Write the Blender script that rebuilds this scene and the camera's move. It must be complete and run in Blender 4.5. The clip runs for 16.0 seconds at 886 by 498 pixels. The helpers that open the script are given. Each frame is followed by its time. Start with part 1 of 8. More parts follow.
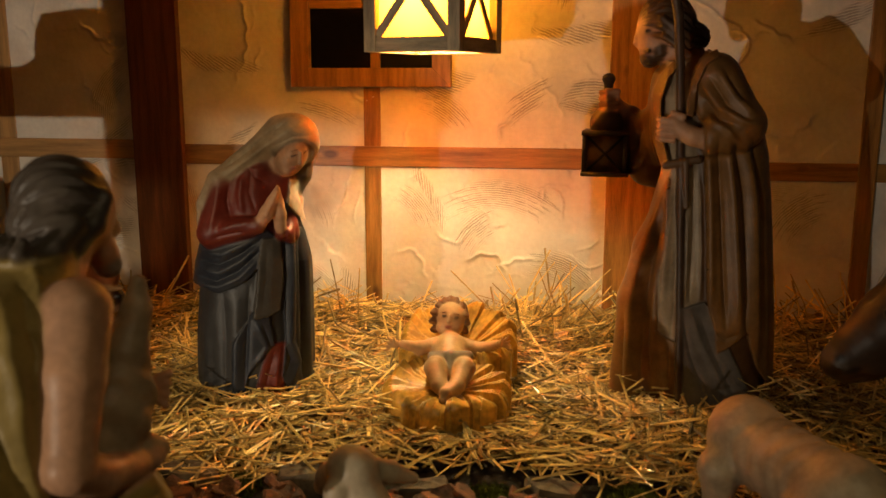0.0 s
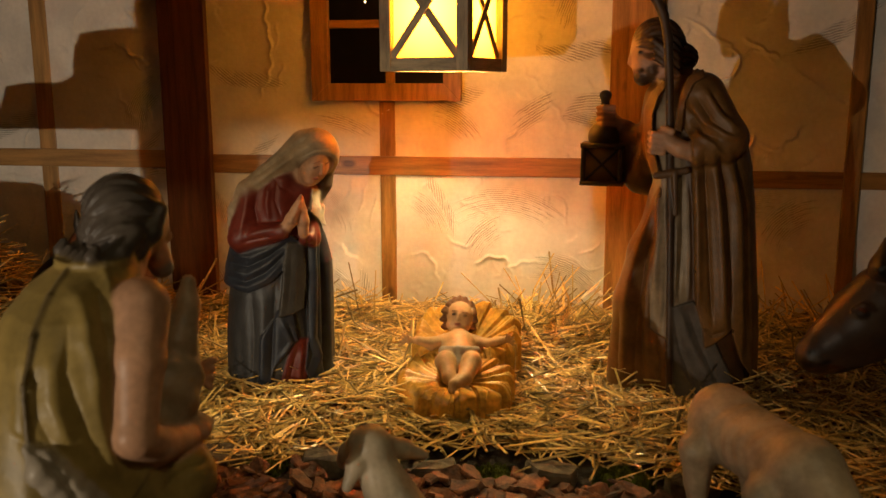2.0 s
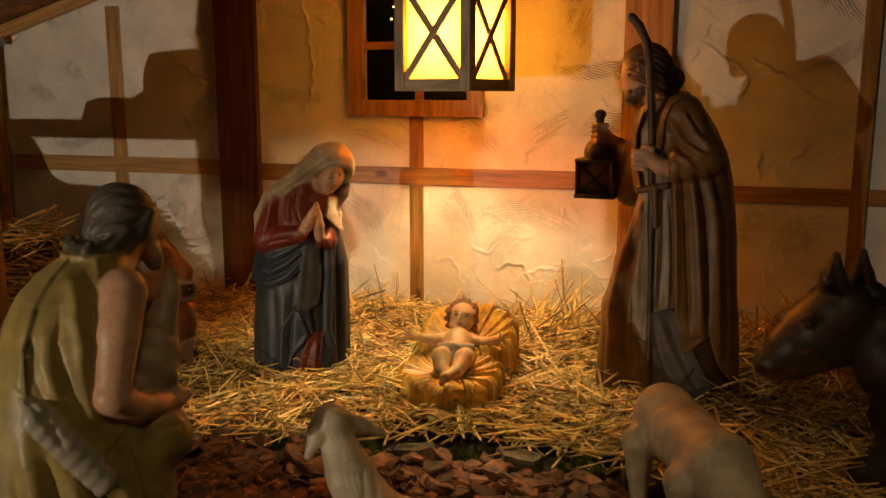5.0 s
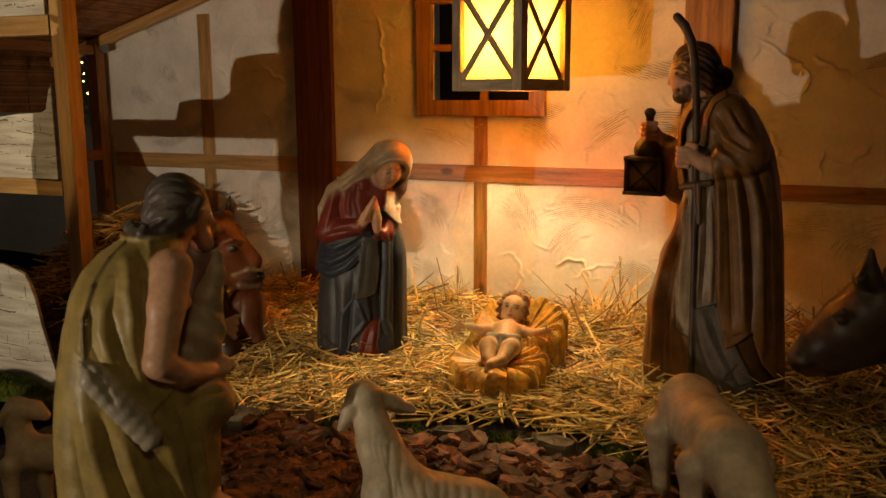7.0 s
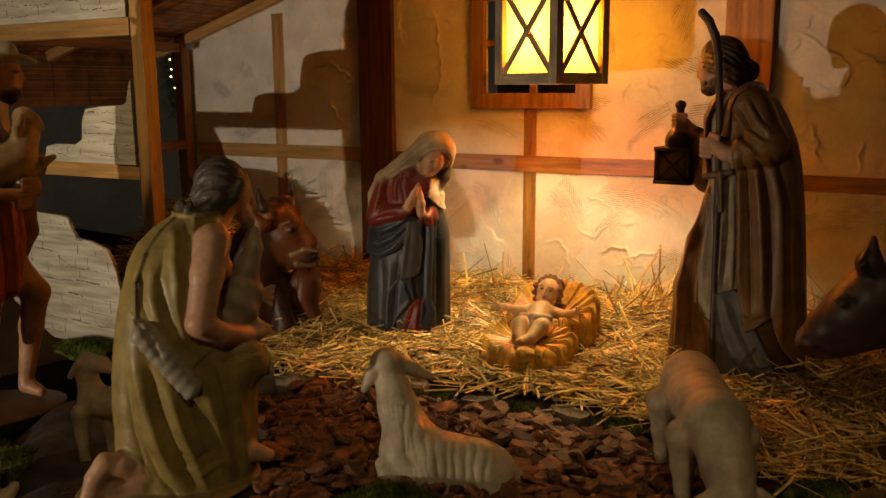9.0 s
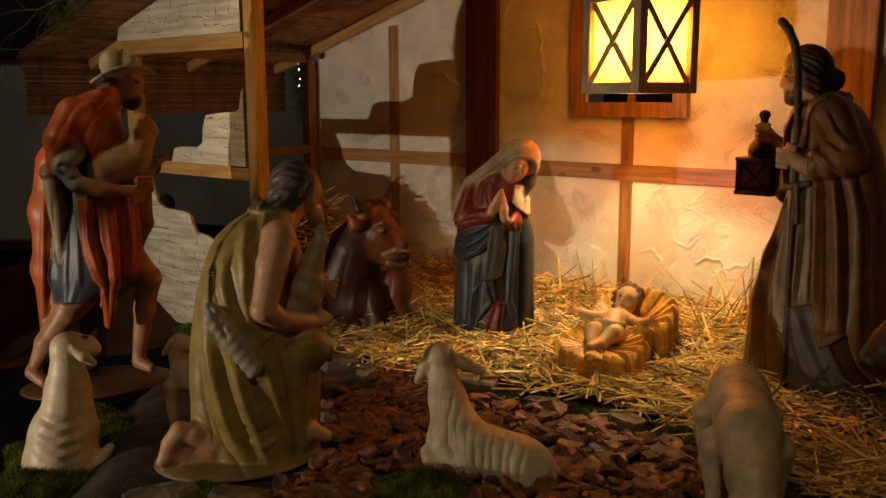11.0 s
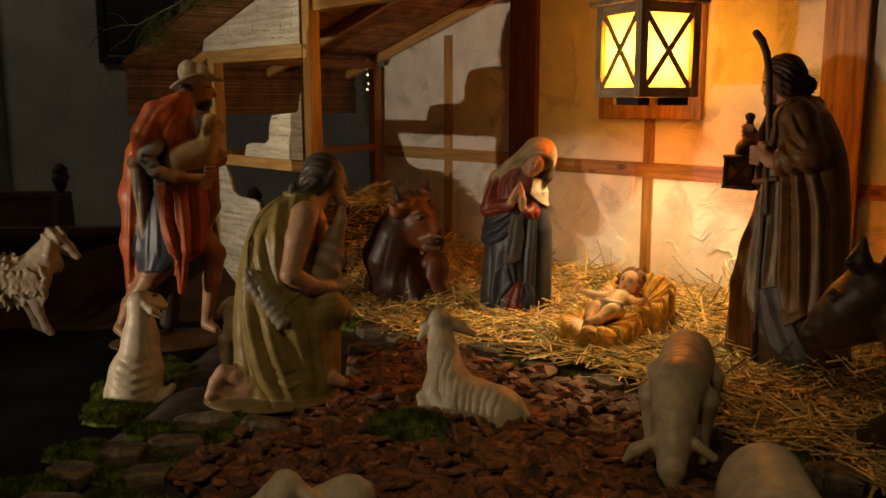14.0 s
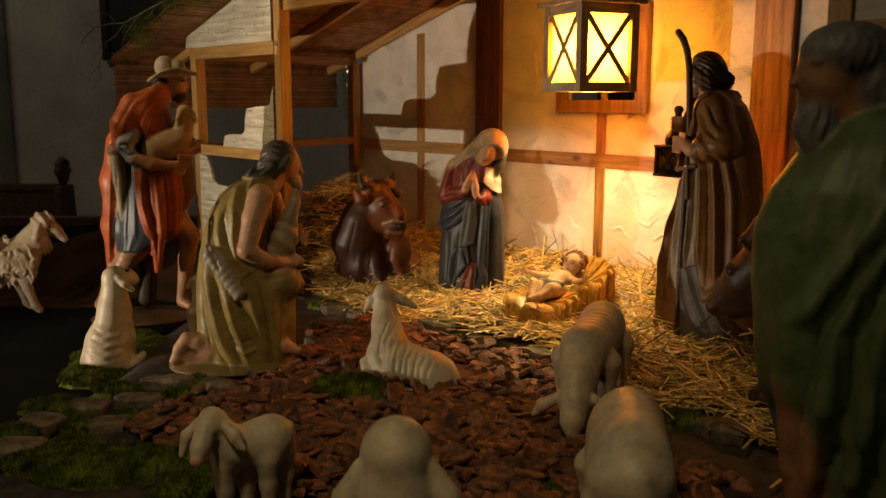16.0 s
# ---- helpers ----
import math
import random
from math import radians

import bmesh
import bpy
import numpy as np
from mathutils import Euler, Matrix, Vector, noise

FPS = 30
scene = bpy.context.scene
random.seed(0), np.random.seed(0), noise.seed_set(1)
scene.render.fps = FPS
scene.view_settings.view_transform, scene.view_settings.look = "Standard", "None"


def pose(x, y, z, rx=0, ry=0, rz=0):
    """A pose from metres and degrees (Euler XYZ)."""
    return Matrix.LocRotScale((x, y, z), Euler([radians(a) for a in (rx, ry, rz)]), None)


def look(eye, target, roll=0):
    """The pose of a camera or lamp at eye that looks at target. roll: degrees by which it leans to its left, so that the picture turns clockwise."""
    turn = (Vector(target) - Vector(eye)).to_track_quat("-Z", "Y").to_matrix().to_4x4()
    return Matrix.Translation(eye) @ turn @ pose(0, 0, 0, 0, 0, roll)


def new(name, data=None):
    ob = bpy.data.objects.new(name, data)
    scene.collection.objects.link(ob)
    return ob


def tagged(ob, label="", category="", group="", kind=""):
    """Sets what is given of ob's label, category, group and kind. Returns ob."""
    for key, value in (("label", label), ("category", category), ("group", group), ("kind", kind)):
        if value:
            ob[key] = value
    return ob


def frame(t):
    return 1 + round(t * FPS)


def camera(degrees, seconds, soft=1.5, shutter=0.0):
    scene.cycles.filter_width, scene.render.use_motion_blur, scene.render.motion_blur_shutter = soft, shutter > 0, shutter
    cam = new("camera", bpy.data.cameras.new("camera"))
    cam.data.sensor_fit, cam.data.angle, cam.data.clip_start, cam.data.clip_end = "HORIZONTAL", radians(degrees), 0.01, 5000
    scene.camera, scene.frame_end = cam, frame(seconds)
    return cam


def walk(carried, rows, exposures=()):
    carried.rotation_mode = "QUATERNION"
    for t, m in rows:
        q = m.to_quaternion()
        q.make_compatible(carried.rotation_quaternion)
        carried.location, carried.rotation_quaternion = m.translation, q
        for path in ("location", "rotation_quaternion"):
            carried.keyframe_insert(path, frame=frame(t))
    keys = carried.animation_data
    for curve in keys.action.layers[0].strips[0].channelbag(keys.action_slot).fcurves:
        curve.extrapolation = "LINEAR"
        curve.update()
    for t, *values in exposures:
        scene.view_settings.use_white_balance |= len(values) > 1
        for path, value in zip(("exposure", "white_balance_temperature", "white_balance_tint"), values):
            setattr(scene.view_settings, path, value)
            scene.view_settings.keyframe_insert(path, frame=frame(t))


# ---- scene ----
cam = camera(54.0, 16.0)
cam.data.dof.use_dof = True
cam.data.dof.focus_distance, cam.data.dof.aperture_fstop = 1.95, 6.5
PATH = [
    (0, (0.216, -1.926, 0.549), (-0.067, 0.018, 0.17), 0.1),
    (0.5, (0.219, -1.96, 0.551), (-0.07, -0.018, 0.172), 0.1),
    (1, (0.229, -2.009, 0.565), (-0.068, -0.068, 0.186), 0.0),
    (1.5, (0.235, -2.03, 0.568), (-0.07, -0.089, 0.192), 0.0),
    (2, (0.245, -2.054, 0.576), (-0.072, -0.115, 0.203), -0.1),
    (2.5, (0.257, -2.085, 0.588), (-0.068, -0.146, 0.218), -0.1),
    (3, (0.27, -2.125, 0.601), (-0.064, -0.188, 0.23), -0.0),
    (3.2, (0.287, -2.133, 0.604), (-0.054, -0.197, 0.24), -0.1),
    (5.3, (0.483, -2.157, 0.597), (-0.104, -0.279, 0.241), -0.0),
    (5.5, (0.485, -2.153, 0.595), (-0.127, -0.282, 0.24), -0.1),
    (6, (0.494, -2.155, 0.595), (-0.163, -0.299, 0.242), -0.1),
    (6.5, (0.542, -2.172, 0.593), (-0.166, -0.335, 0.241), -0.0),
    (7, (0.606, -2.193, 0.592), (-0.17, -0.384, 0.243), -0.2),
    (7.5, (0.654, -2.218, 0.591), (-0.188, -0.438, 0.243), -0.1),
    (8, (0.707, -2.244, 0.589), (-0.204, -0.498, 0.242), -0.2),
    (8.2, (0.715, -2.257, 0.597), (-0.198, -0.514, 0.24), -0.3),
    (10.3, (0.911, -2.227, 0.579), (-0.267, -0.648, 0.236), -0.2),
    (10.5, (0.925, -2.224, 0.579), (-0.284, -0.669, 0.236), -0.2),
    (11, (0.961, -2.212, 0.591), (-0.307, -0.704, 0.249), -0.2),
    (11.5, (1.003, -2.211, 0.594), (-0.286, -0.72, 0.253), -0.1),
    (12, (1.062, -2.225, 0.594), (-0.248, -0.752, 0.257), -0.0),
    (12.5, (1.115, -2.242, 0.594), (-0.238, -0.808, 0.257), -0.2),
    (13, (1.168, -2.257, 0.589), (-0.233, -0.87, 0.252), -0.2),
    (13.5, (1.236, -2.272, 0.593), (-0.195, -0.914, 0.258), -0.2),
    (14, (1.306, -2.281, 0.591), (-0.137, -0.938, 0.256), -0.1),
    (14.5, (1.37, -2.298, 0.591), (-0.08, -0.963, 0.255), -0.0),
    (15, (1.443, -2.318, 0.591), (-0.014, -0.99, 0.256), 0.1),
    (15.5, (1.486, -2.307, 0.588), (0.026, -0.982, 0.251), -0.0),
    (16, (1.54, -2.291, 0.577), (0.081, -0.965, 0.239), 0.1),
]
walk(cam, [(t, look(eye, target, roll)) for t, eye, target, roll in PATH], exposures=[(0.0, -0.17), (8.0, -0.13), (11.0, -0.08), (13.5, -0.06), (14.5, 0.04), (15.0, 0.24), (15.5, 0.40), (16.0, 0.45)])

# ---- world, lights ----
world = bpy.data.worlds.new("church_dusk")
scene.world = world
world.use_nodes = True
bg = world.node_tree.nodes["Background"]
bg.inputs["Color"].default_value = (1.0, 0.93, 0.82, 1)
bg.inputs["Strength"].default_value = 0.022


def lamp(name, kind, place, target, watts, colour, size):
    data = bpy.data.lights.new(name, kind)
    data.energy, data.color = watts, colour
    if kind == "AREA":
        data.size = size
    else:
        data.shadow_soft_size = size
    ob = new(name, data)
    ob.matrix_world = look(place, target)
    return ob


# floor spot in front of the crib, and the bulb in the hanging lantern
SPOT = lamp("floor_spot", "SPOT", (-1.067, -2.86, 0.172), (-0.58, -0.6, 0.62), 78, (1.0, 0.82, 0.60), 0.010)
SPOT.data.spot_size, SPOT.data.spot_blend = radians(76), 1.0
lamp("lantern_bulb", "POINT", (-0.037, -0.299, 0.70), (0, 0, 0), 18, (1.0, 0.86, 0.42), 0.015)
lamp("nave_light", "AREA", (0.1, -4.4, 2.1), (-0.3, -1.2, 0.2), 3.4, (1.0, 0.66, 0.30), 0.8)
# Unseen fill spots, added to brighten the sheep and the shepherds.
FRONT = lamp("front_fill", "SPOT", (1.35, -3.0, 2.5), (0.46, -1.56, 0.14), 52, (1.0, 0.79, 0.43), 0.12)
FRONT.data.spot_size, FRONT.data.spot_blend = radians(42), 1.0
SIDE_FILL = lamp("side_fill", "SPOT", (-1.4, -3.6, 2.1), (-0.70, -1.20, 0.70), 145, (1.0, 0.72, 0.38), 0.12)
SIDE_FILL.data.spot_size, SIDE_FILL.data.spot_blend = radians(20), 1.0
# Unseen lamp added to lift the church wall in the background.
lamp("backdrop_fill", "AREA", (-4.0, -3.2, 4.3), (-5.8, 1.0, 1.0), 14, (1.0, 0.82, 0.55), 1.0)

# ---- materials ----


def shader(name, colour, rough=0.6, vary=0.25, scale=30.0, bump=0.2, bump_scale=120.0, stretch=(1, 1, 1), metal=0.0,
           island=0.0, random_object=0.0, attribute="", second=None, coat=0.0):
    """A painted, wooden or stony surface: colour with two scales of variation, grain and relief."""
    m = bpy.data.materials.new(name)
    m.use_nodes = True
    nodes, links = m.node_tree.nodes, m.node_tree.links
    bsdf = nodes["Principled BSDF"]
    where = nodes.new("ShaderNodeTexCoord")
    place = nodes.new("ShaderNodeMapping")
    place.inputs["Scale"].default_value = stretch
    links.new(where.outputs["Object"], place.inputs["Vector"])
    big, fine = nodes.new("ShaderNodeTexNoise"), nodes.new("ShaderNodeTexNoise")
    for node, s, d in ((big, scale, 4), (fine, bump_scale, 5)):
        node.inputs["Scale"].default_value = s
        node.inputs["Detail"].default_value = d
        links.new(place.outputs["Vector"], node.inputs["Vector"])
    mixer = nodes.new("ShaderNodeMix")
    mixer.data_type = "RGBA"
    dark = second or tuple(c * (1 - vary) ** 2 for c in colour)
    light = tuple(min(1, c * (1 + vary * 0.5)) for c in colour)
    mixer.inputs[6].default_value, mixer.inputs[7].default_value = (*dark, 1), (*light, 1)
    ramp = nodes.new("ShaderNodeMapRange")
    ramp.inputs["From Min"].default_value, ramp.inputs["From Max"].default_value = 0.32, 0.68
    add = nodes.new("ShaderNodeMath")
    add.operation = "MULTIPLY_ADD"
    add.inputs[1].default_value = 0.35
    links.new(fine.outputs["Fac"], add.inputs[0])
    links.new(big.outputs["Fac"], add.inputs[2])
    shift = nodes.new("ShaderNodeMath")
    shift.operation = "SUBTRACT"
    shift.inputs[1].default_value = 0.175
    links.new(add.outputs[0], shift.inputs[0])
    links.new(shift.outputs[0], ramp.inputs["Value"])
    links.new(ramp.outputs["Result"], mixer.inputs[0])
    out = mixer.outputs[2]
    if attribute:
        paint = nodes.new("ShaderNodeAttribute")
        paint.attribute_name = attribute
        mult = nodes.new("ShaderNodeMix")
        mult.data_type, mult.blend_type = "RGBA", "MULTIPLY"
        mult.inputs[0].default_value = 1.0
        links.new(paint.outputs["Color"], mult.inputs[6])
        links.new(out, mult.inputs[7])
        out = mult.outputs[2]
    if island or random_object:
        source = nodes.new("ShaderNodeNewGeometry" if island else "ShaderNodeObjectInfo")
        spread = nodes.new("ShaderNodeMapRange")
        amount = island or random_object
        spread.inputs["To Min"].default_value, spread.inputs["To Max"].default_value = 1 - amount, 1 + amount
        links.new(source.outputs["Random Per Island" if island else "Random"], spread.inputs["Value"])
        hue = nodes.new("ShaderNodeHueSaturation")
        links.new(spread.outputs["Result"], hue.inputs["Value"])
        links.new(out, hue.inputs["Color"])
        out = hue.outputs["Color"]
    links.new(out, bsdf.inputs["Base Color"])
    bsdf.inputs["Roughness"].default_value, bsdf.inputs["Metallic"].default_value = rough, metal
    bsdf.inputs["Coat Weight"].default_value = coat
    bsdf.inputs["Specular IOR Level"].default_value = 0.1 if rough > 0.95 else 0.5
    rise = nodes.new("ShaderNodeBump")
    rise.inputs["Strength"].default_value, rise.inputs["Distance"].default_value = bump, 0.002
    links.new(fine.outputs["Fac"], rise.inputs["Height"])
    links.new(rise.outputs["Normal"], bsdf.inputs["Normal"])
    return m


def glow(name, colour, strength):
    m = bpy.data.materials.new(name)
    m.use_nodes = True
    bsdf = m.node_tree.nodes["Principled BSDF"]
    bsdf.inputs["Base Color"].default_value = (*colour, 1)
    bsdf.inputs["Emission Color"].default_value = (*colour, 1)
    bsdf.inputs["Emission Strength"].default_value = strength
    return m


def lit_paper(name):
    """Paper lit from behind by the bulb: paler in the middle, orange at the rim."""
    m = glow(name, (1.0, 0.32, 0.0012), 23.0)
    nodes, links = m.node_tree.nodes, m.node_tree.links
    bsdf = nodes["Principled BSDF"]
    where = nodes.new("ShaderNodeTexCoord")
    size = nodes.new("ShaderNodeVectorMath")
    size.operation = "LENGTH"
    links.new(where.outputs["Object"], size.inputs[0])
    ramp = nodes.new("ShaderNodeValToRGB")
    ramp.color_ramp.elements[0].position, ramp.color_ramp.elements[0].color = 0.02, (1.0, 0.38, 0.026, 1)
    ramp.color_ramp.elements[1].position, ramp.color_ramp.elements[1].color = 0.130, (0.42, 0.090, 0.0004, 1)
    links.new(size.outputs["Value"], ramp.inputs["Fac"])
    links.new(ramp.outputs["Color"], bsdf.inputs["Emission Color"])
    return m


PINE = shader("varnished_pine", (0.53, 0.295, 0.095), 0.42, 0.22, 6, 0.12, 60, (12, 12, 1), random_object=0.12)
STAIN = shader("stained_pine", (0.36, 0.180, 0.046), 0.40, 0.28, 6, 0.12, 60, (12, 12, 1), random_object=0.1)
REDSTAIN = shader("red_stained_pine", (0.150, 0.055, 0.014), 0.42, 0.30, 6, 0.12, 60, (12, 12, 1))
ORANGEPINE = shader("orange_pine", (0.50, 0.245, 0.070), 0.42, 0.28, 6, 0.12, 60, (12, 12, 1))
DARKWOOD = shader("dark_oak", (0.12, 0.06, 0.035), 0.5, 0.4, 6, 0.2, 60, (1, 10, 10))


def knots(m):
    """Sparse dark knots in the timber."""
    nodes, links = m.node_tree.nodes, m.node_tree.links
    bsdf = nodes["Principled BSDF"]
    place = nodes.new("ShaderNodeMapping")
    place.inputs["Scale"].default_value = (11, 11, 5.5)
    links.new(nodes["Texture Coordinate"].outputs["Object"], place.inputs["Vector"])
    move = nodes.new("ShaderNodeVectorMath")
    info = nodes.new("ShaderNodeObjectInfo")
    links.new(place.outputs["Vector"], move.inputs[0])
    links.new(info.outputs["Location"], move.inputs[1])
    cell = nodes.new("ShaderNodeTexVoronoi")
    cell.inputs["Scale"].default_value = 1.0
    links.new(move.outputs["Vector"], cell.inputs["Vector"])
    spot = nodes.new("ShaderNodeMapRange")
    for key, value in (("From Min", 0.07), ("From Max", 0.13), ("To Min", 0.75), ("To Max", 0.0)):
        spot.inputs[key].default_value = value
    links.new(cell.outputs["Distance"], spot.inputs["Value"])
    mix = nodes.new("ShaderNodeMix")
    mix.data_type = "RGBA"
    links.new(spot.outputs["Result"], mix.inputs[0])
    links.new(bsdf.inputs["Base Color"].links[0].from_socket, mix.inputs[6])
    mix.inputs[7].default_value = (0.06, 0.022, 0.01, 1)
    links.new(mix.outputs[2], bsdf.inputs["Base Color"])


for wood in (PINE, STAIN, REDSTAIN, ORANGEPINE):
    knots(wood)
PLASTER = shader("white_plaster", (0.80, 0.755, 0.67), 0.75, 0.10, 9, 0.35, 90)


def comb(m):
    """Adds the trowel's combed scratches, in patches, with grime in them."""
    nodes, links = m.node_tree.nodes, m.node_tree.links
    bsdf = nodes["Principled BSDF"]
    stroke = nodes.new("ShaderNodeAttribute")
    stroke.attribute_name = "comb"
    split = nodes.new("ShaderNodeSeparateColor")
    links.new(stroke.outputs["Color"], split.inputs[0])
    jitter = nodes.new("ShaderNodeTexNoise")
    jitter.inputs["Scale"].default_value, jitter.inputs["Detail"].default_value = 38, 4
    links.new(nodes["Texture Coordinate"].outputs["Object"], jitter.inputs["Vector"])
    phase = nodes.new("ShaderNodeMath")
    phase.operation = "MULTIPLY_ADD"
    phase.inputs[1].default_value = 10.0
    links.new(jitter.outputs["Fac"], phase.inputs[0])
    links.new(split.outputs[0], phase.inputs[2])
    wave = nodes.new("ShaderNodeMath")
    wave.operation = "SINE"
    links.new(phase.outputs[0], wave.inputs[0])
    line = nodes.new("ShaderNodeMapRange")
    line.inputs["From Min"].default_value, line.inputs["From Max"].default_value = -0.45, 0.75
    links.new(wave.outputs[0], line.inputs["Value"])
    breakup = nodes.new("ShaderNodeMapRange")
    breakup.inputs["From Min"].default_value, breakup.inputs["From Max"].default_value = 0.30, 0.52
    links.new(jitter.outputs["Fac"], breakup.inputs["Value"])
    gap = nodes.new("ShaderNodeMath")
    gap.operation = "MULTIPLY"
    links.new(breakup.outputs["Result"], gap.inputs[0])
    links.new(split.outputs[1], gap.inputs[1])
    both = nodes.new("ShaderNodeMath")
    both.operation = "MULTIPLY"
    links.new(line.outputs["Result"], both.inputs[0])
    links.new(gap.outputs[0], both.inputs[1])
    rise = nodes.new("ShaderNodeBump")
    rise.invert = True
    rise.inputs["Strength"].default_value, rise.inputs["Distance"].default_value = 0.9, 0.0018
    links.new(both.outputs[0], rise.inputs["Height"])
    old = bsdf.inputs["Normal"].links[0].from_socket
    links.new(old, rise.inputs["Normal"])
    links.new(rise.outputs["Normal"], bsdf.inputs["Normal"])
    grime = nodes.new("ShaderNodeMix")
    grime.data_type = "RGBA"
    tone = nodes.new("ShaderNodeMath")
    tone.operation = "MULTIPLY"
    tone.inputs[1].default_value = 0.62
    links.new(both.outputs[0], tone.inputs[0])
    links.new(tone.outputs[0], grime.inputs[0])
    links.new(bsdf.inputs["Base Color"].links[0].from_socket, grime.inputs[6])
    grime.inputs[7].default_value = (0.26, 0.215, 0.165, 1)
    links.new(grime.outputs[2], bsdf.inputs["Base Color"])


comb(PLASTER)
PANEWOOD = shader("lantern_wood", (0.37, 0.29, 0.18), 0.55, 0.25, 14, 0.2, 90, (6, 6, 1))
PAPER = lit_paper("lit_lantern_paper")
NIGHT = shader("night_behind_window", (0.010, 0.009, 0.008), 0.4, 0.5, 14, 0.3, 30)
CLOTH = shader("black_cloth", (0.004, 0.004, 0.0035), 1.0, 0.4, 9, 0.3, 200)
SOIL = shader("dark_soil", (0.045, 0.030, 0.020), 0.9, 0.5, 25, 0.8, 160)
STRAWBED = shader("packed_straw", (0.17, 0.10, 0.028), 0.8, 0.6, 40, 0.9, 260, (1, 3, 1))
STRAW = shader("dry_straw", (0.67, 0.465, 0.155), 0.32, 0.25, 30, 0.1, 200, island=0.75)
BARK = shader("pine_bark", (0.185, 0.068, 0.025), 0.70, 0.5, 60, 0.8, 220, island=0.55)
BARK_PIECE = shader("pine_bark_piece", (0.185, 0.068, 0.025), 0.70, 0.5, 60, 0.8, 220, random_object=0.55)
SLATE = shader("grey_slate", (0.150, 0.112, 0.068), 0.75, 0.45, 25, 0.8, 120, random_object=0.3)
MOSS = shader("green_moss", (0.115, 0.140, 0.020), 1.0, 0.55, 40, 0.6, 300, island=0.5)
BRICKPAINT = shader("painted_board", (0.66, 0.615, 0.49), 0.7, 0.12, 2.2, 0.3, 40, (3, 1, 30), second=(0.40, 0.34, 0.25))
BRUSH = shader("dark_brush_marks", (0.16, 0.13, 0.10), 0.8, 0.3, 60, 0.1, 200)
BAMBOO = shader("bamboo_cane", (0.30, 0.145, 0.055), 0.5, 0.3, 20, 0.15, 90, island=0.35)
PAINTED = shader("painted_carved_wood", (1, 1, 1), 0.44, 0.22, 26, 0.25, 130, attribute="paint")
PAINTED.node_tree.nodes["Principled BSDF"].inputs["Specular IOR Level"].default_value = 0.36
GILT = shader("ochre_carved_wood", (0.66, 0.35, 0.048), 0.34, 0.30, 30, 0.3, 120)
CHURCHWALL = shader("church_plaster", (0.60, 0.59, 0.57), 0.9, 0.15, 2, 0.2, 30)
LAMPBLACK = shader("black_lamp_metal", (0.02, 0.02, 0.02), 0.5, 0.2, 30, 0.1, 200)
TWIG = shader("grey_twig", (0.15, 0.11, 0.08), 0.8, 0.4, 60, 0.5, 200)
FIR = shader("fir_needles", (0.045, 0.075, 0.022), 0.7, 0.5, 60, 0.2, 200, island=0.4)
STEEL = shader("zinc_bracket", (0.32, 0.33, 0.36), 0.45, 0.15, 40, 0.1, 100, metal=0.6)
BULBGLOW = glow("warm_bulb", (1.0, 0.75, 0.3), 12.0)

# ---- mesh helpers ----


def mesh_of(name, verts, faces, smooth=False):
    me = bpy.data.meshes.new(name)
    me.from_pydata([tuple(v) for v in verts], [], faces)
    me.update()
    if smooth:
        me.polygons.foreach_set("use_smooth", [True] * len(me.polygons))
    return me


def part(name, me, material, parent=None, label=""):
    """Links a mesh or a bmesh as ONE object, under a thing or a part."""
    if isinstance(me, bmesh.types.BMesh):
        bm, me = me, bpy.data.meshes.new(name)
        bm.to_mesh(me)
        bm.free()
    if material and not me.materials:
        me.materials.append(material)
    ob = new(name, me)
    if parent:
        ob.parent = parent
    if label:
        ob["label"] = label
    return ob


def thing(name, label, category, group="", kind="", place=(0, 0, 0), turn=0.0):
    ob = new(name)
    ob.matrix_basis = pose(*place, 0, 0, turn)
    return tagged(ob, label, category, group, kind)


def bevelled(size, bevel=0.002, centre=(0, 0, 0)):
    bm = bmesh.new()
    bmesh.ops.create_cube(bm, size=1.0)
    for v in bm.verts:
        v.co = Vector((v.co.x * size[0] + centre[0], v.co.y * size[1] + centre[1], v.co.z * size[2] + centre[2]))
    if bevel:
        bmesh.ops.bevel(bm, geom=bm.edges[:], offset=bevel, segments=2, affect="EDGES", profile=0.6)
    return bm


def beam(name, a, b, wide, high, material, parent=None, label="", bevel=0.002, roll=0.0):
    """A squared timber from a to b; its own z runs along it."""
    a, b = Vector(a), Vector(b)
    ob = part(name, bevelled((wide, high, (b - a).length), bevel), material, parent, label)
    turn = (b - a).to_track_quat("Z", "Y").to_matrix().to_4x4()
    ob.matrix_basis = Matrix.Translation((a + b) / 2) @ turn @ pose(0, 0, 0, 0, 0, roll)
    return ob


def plate(points, depth, bevel=0.0):
    """A board cut to an outline in x and z, front face at y = 0, that deep."""
    bm = bmesh.new()
    face = bm.faces.new([bm.verts.new((x, 0, z)) for x, z in points])
    out = bmesh.ops.extrude_face_region(bm, geom=[face])
    for v in out["geom"]:
        if isinstance(v, bmesh.types.BMVert):
            v.co.y += depth
    bmesh.ops.recalc_face_normals(bm, faces=bm.faces[:])
    if bevel:
        bmesh.ops.bevel(bm, geom=bm.edges[:], offset=bevel, segments=1, affect="EDGES")
    return bm


# ---- carving: smooth unions of simple solids, polygonised ----


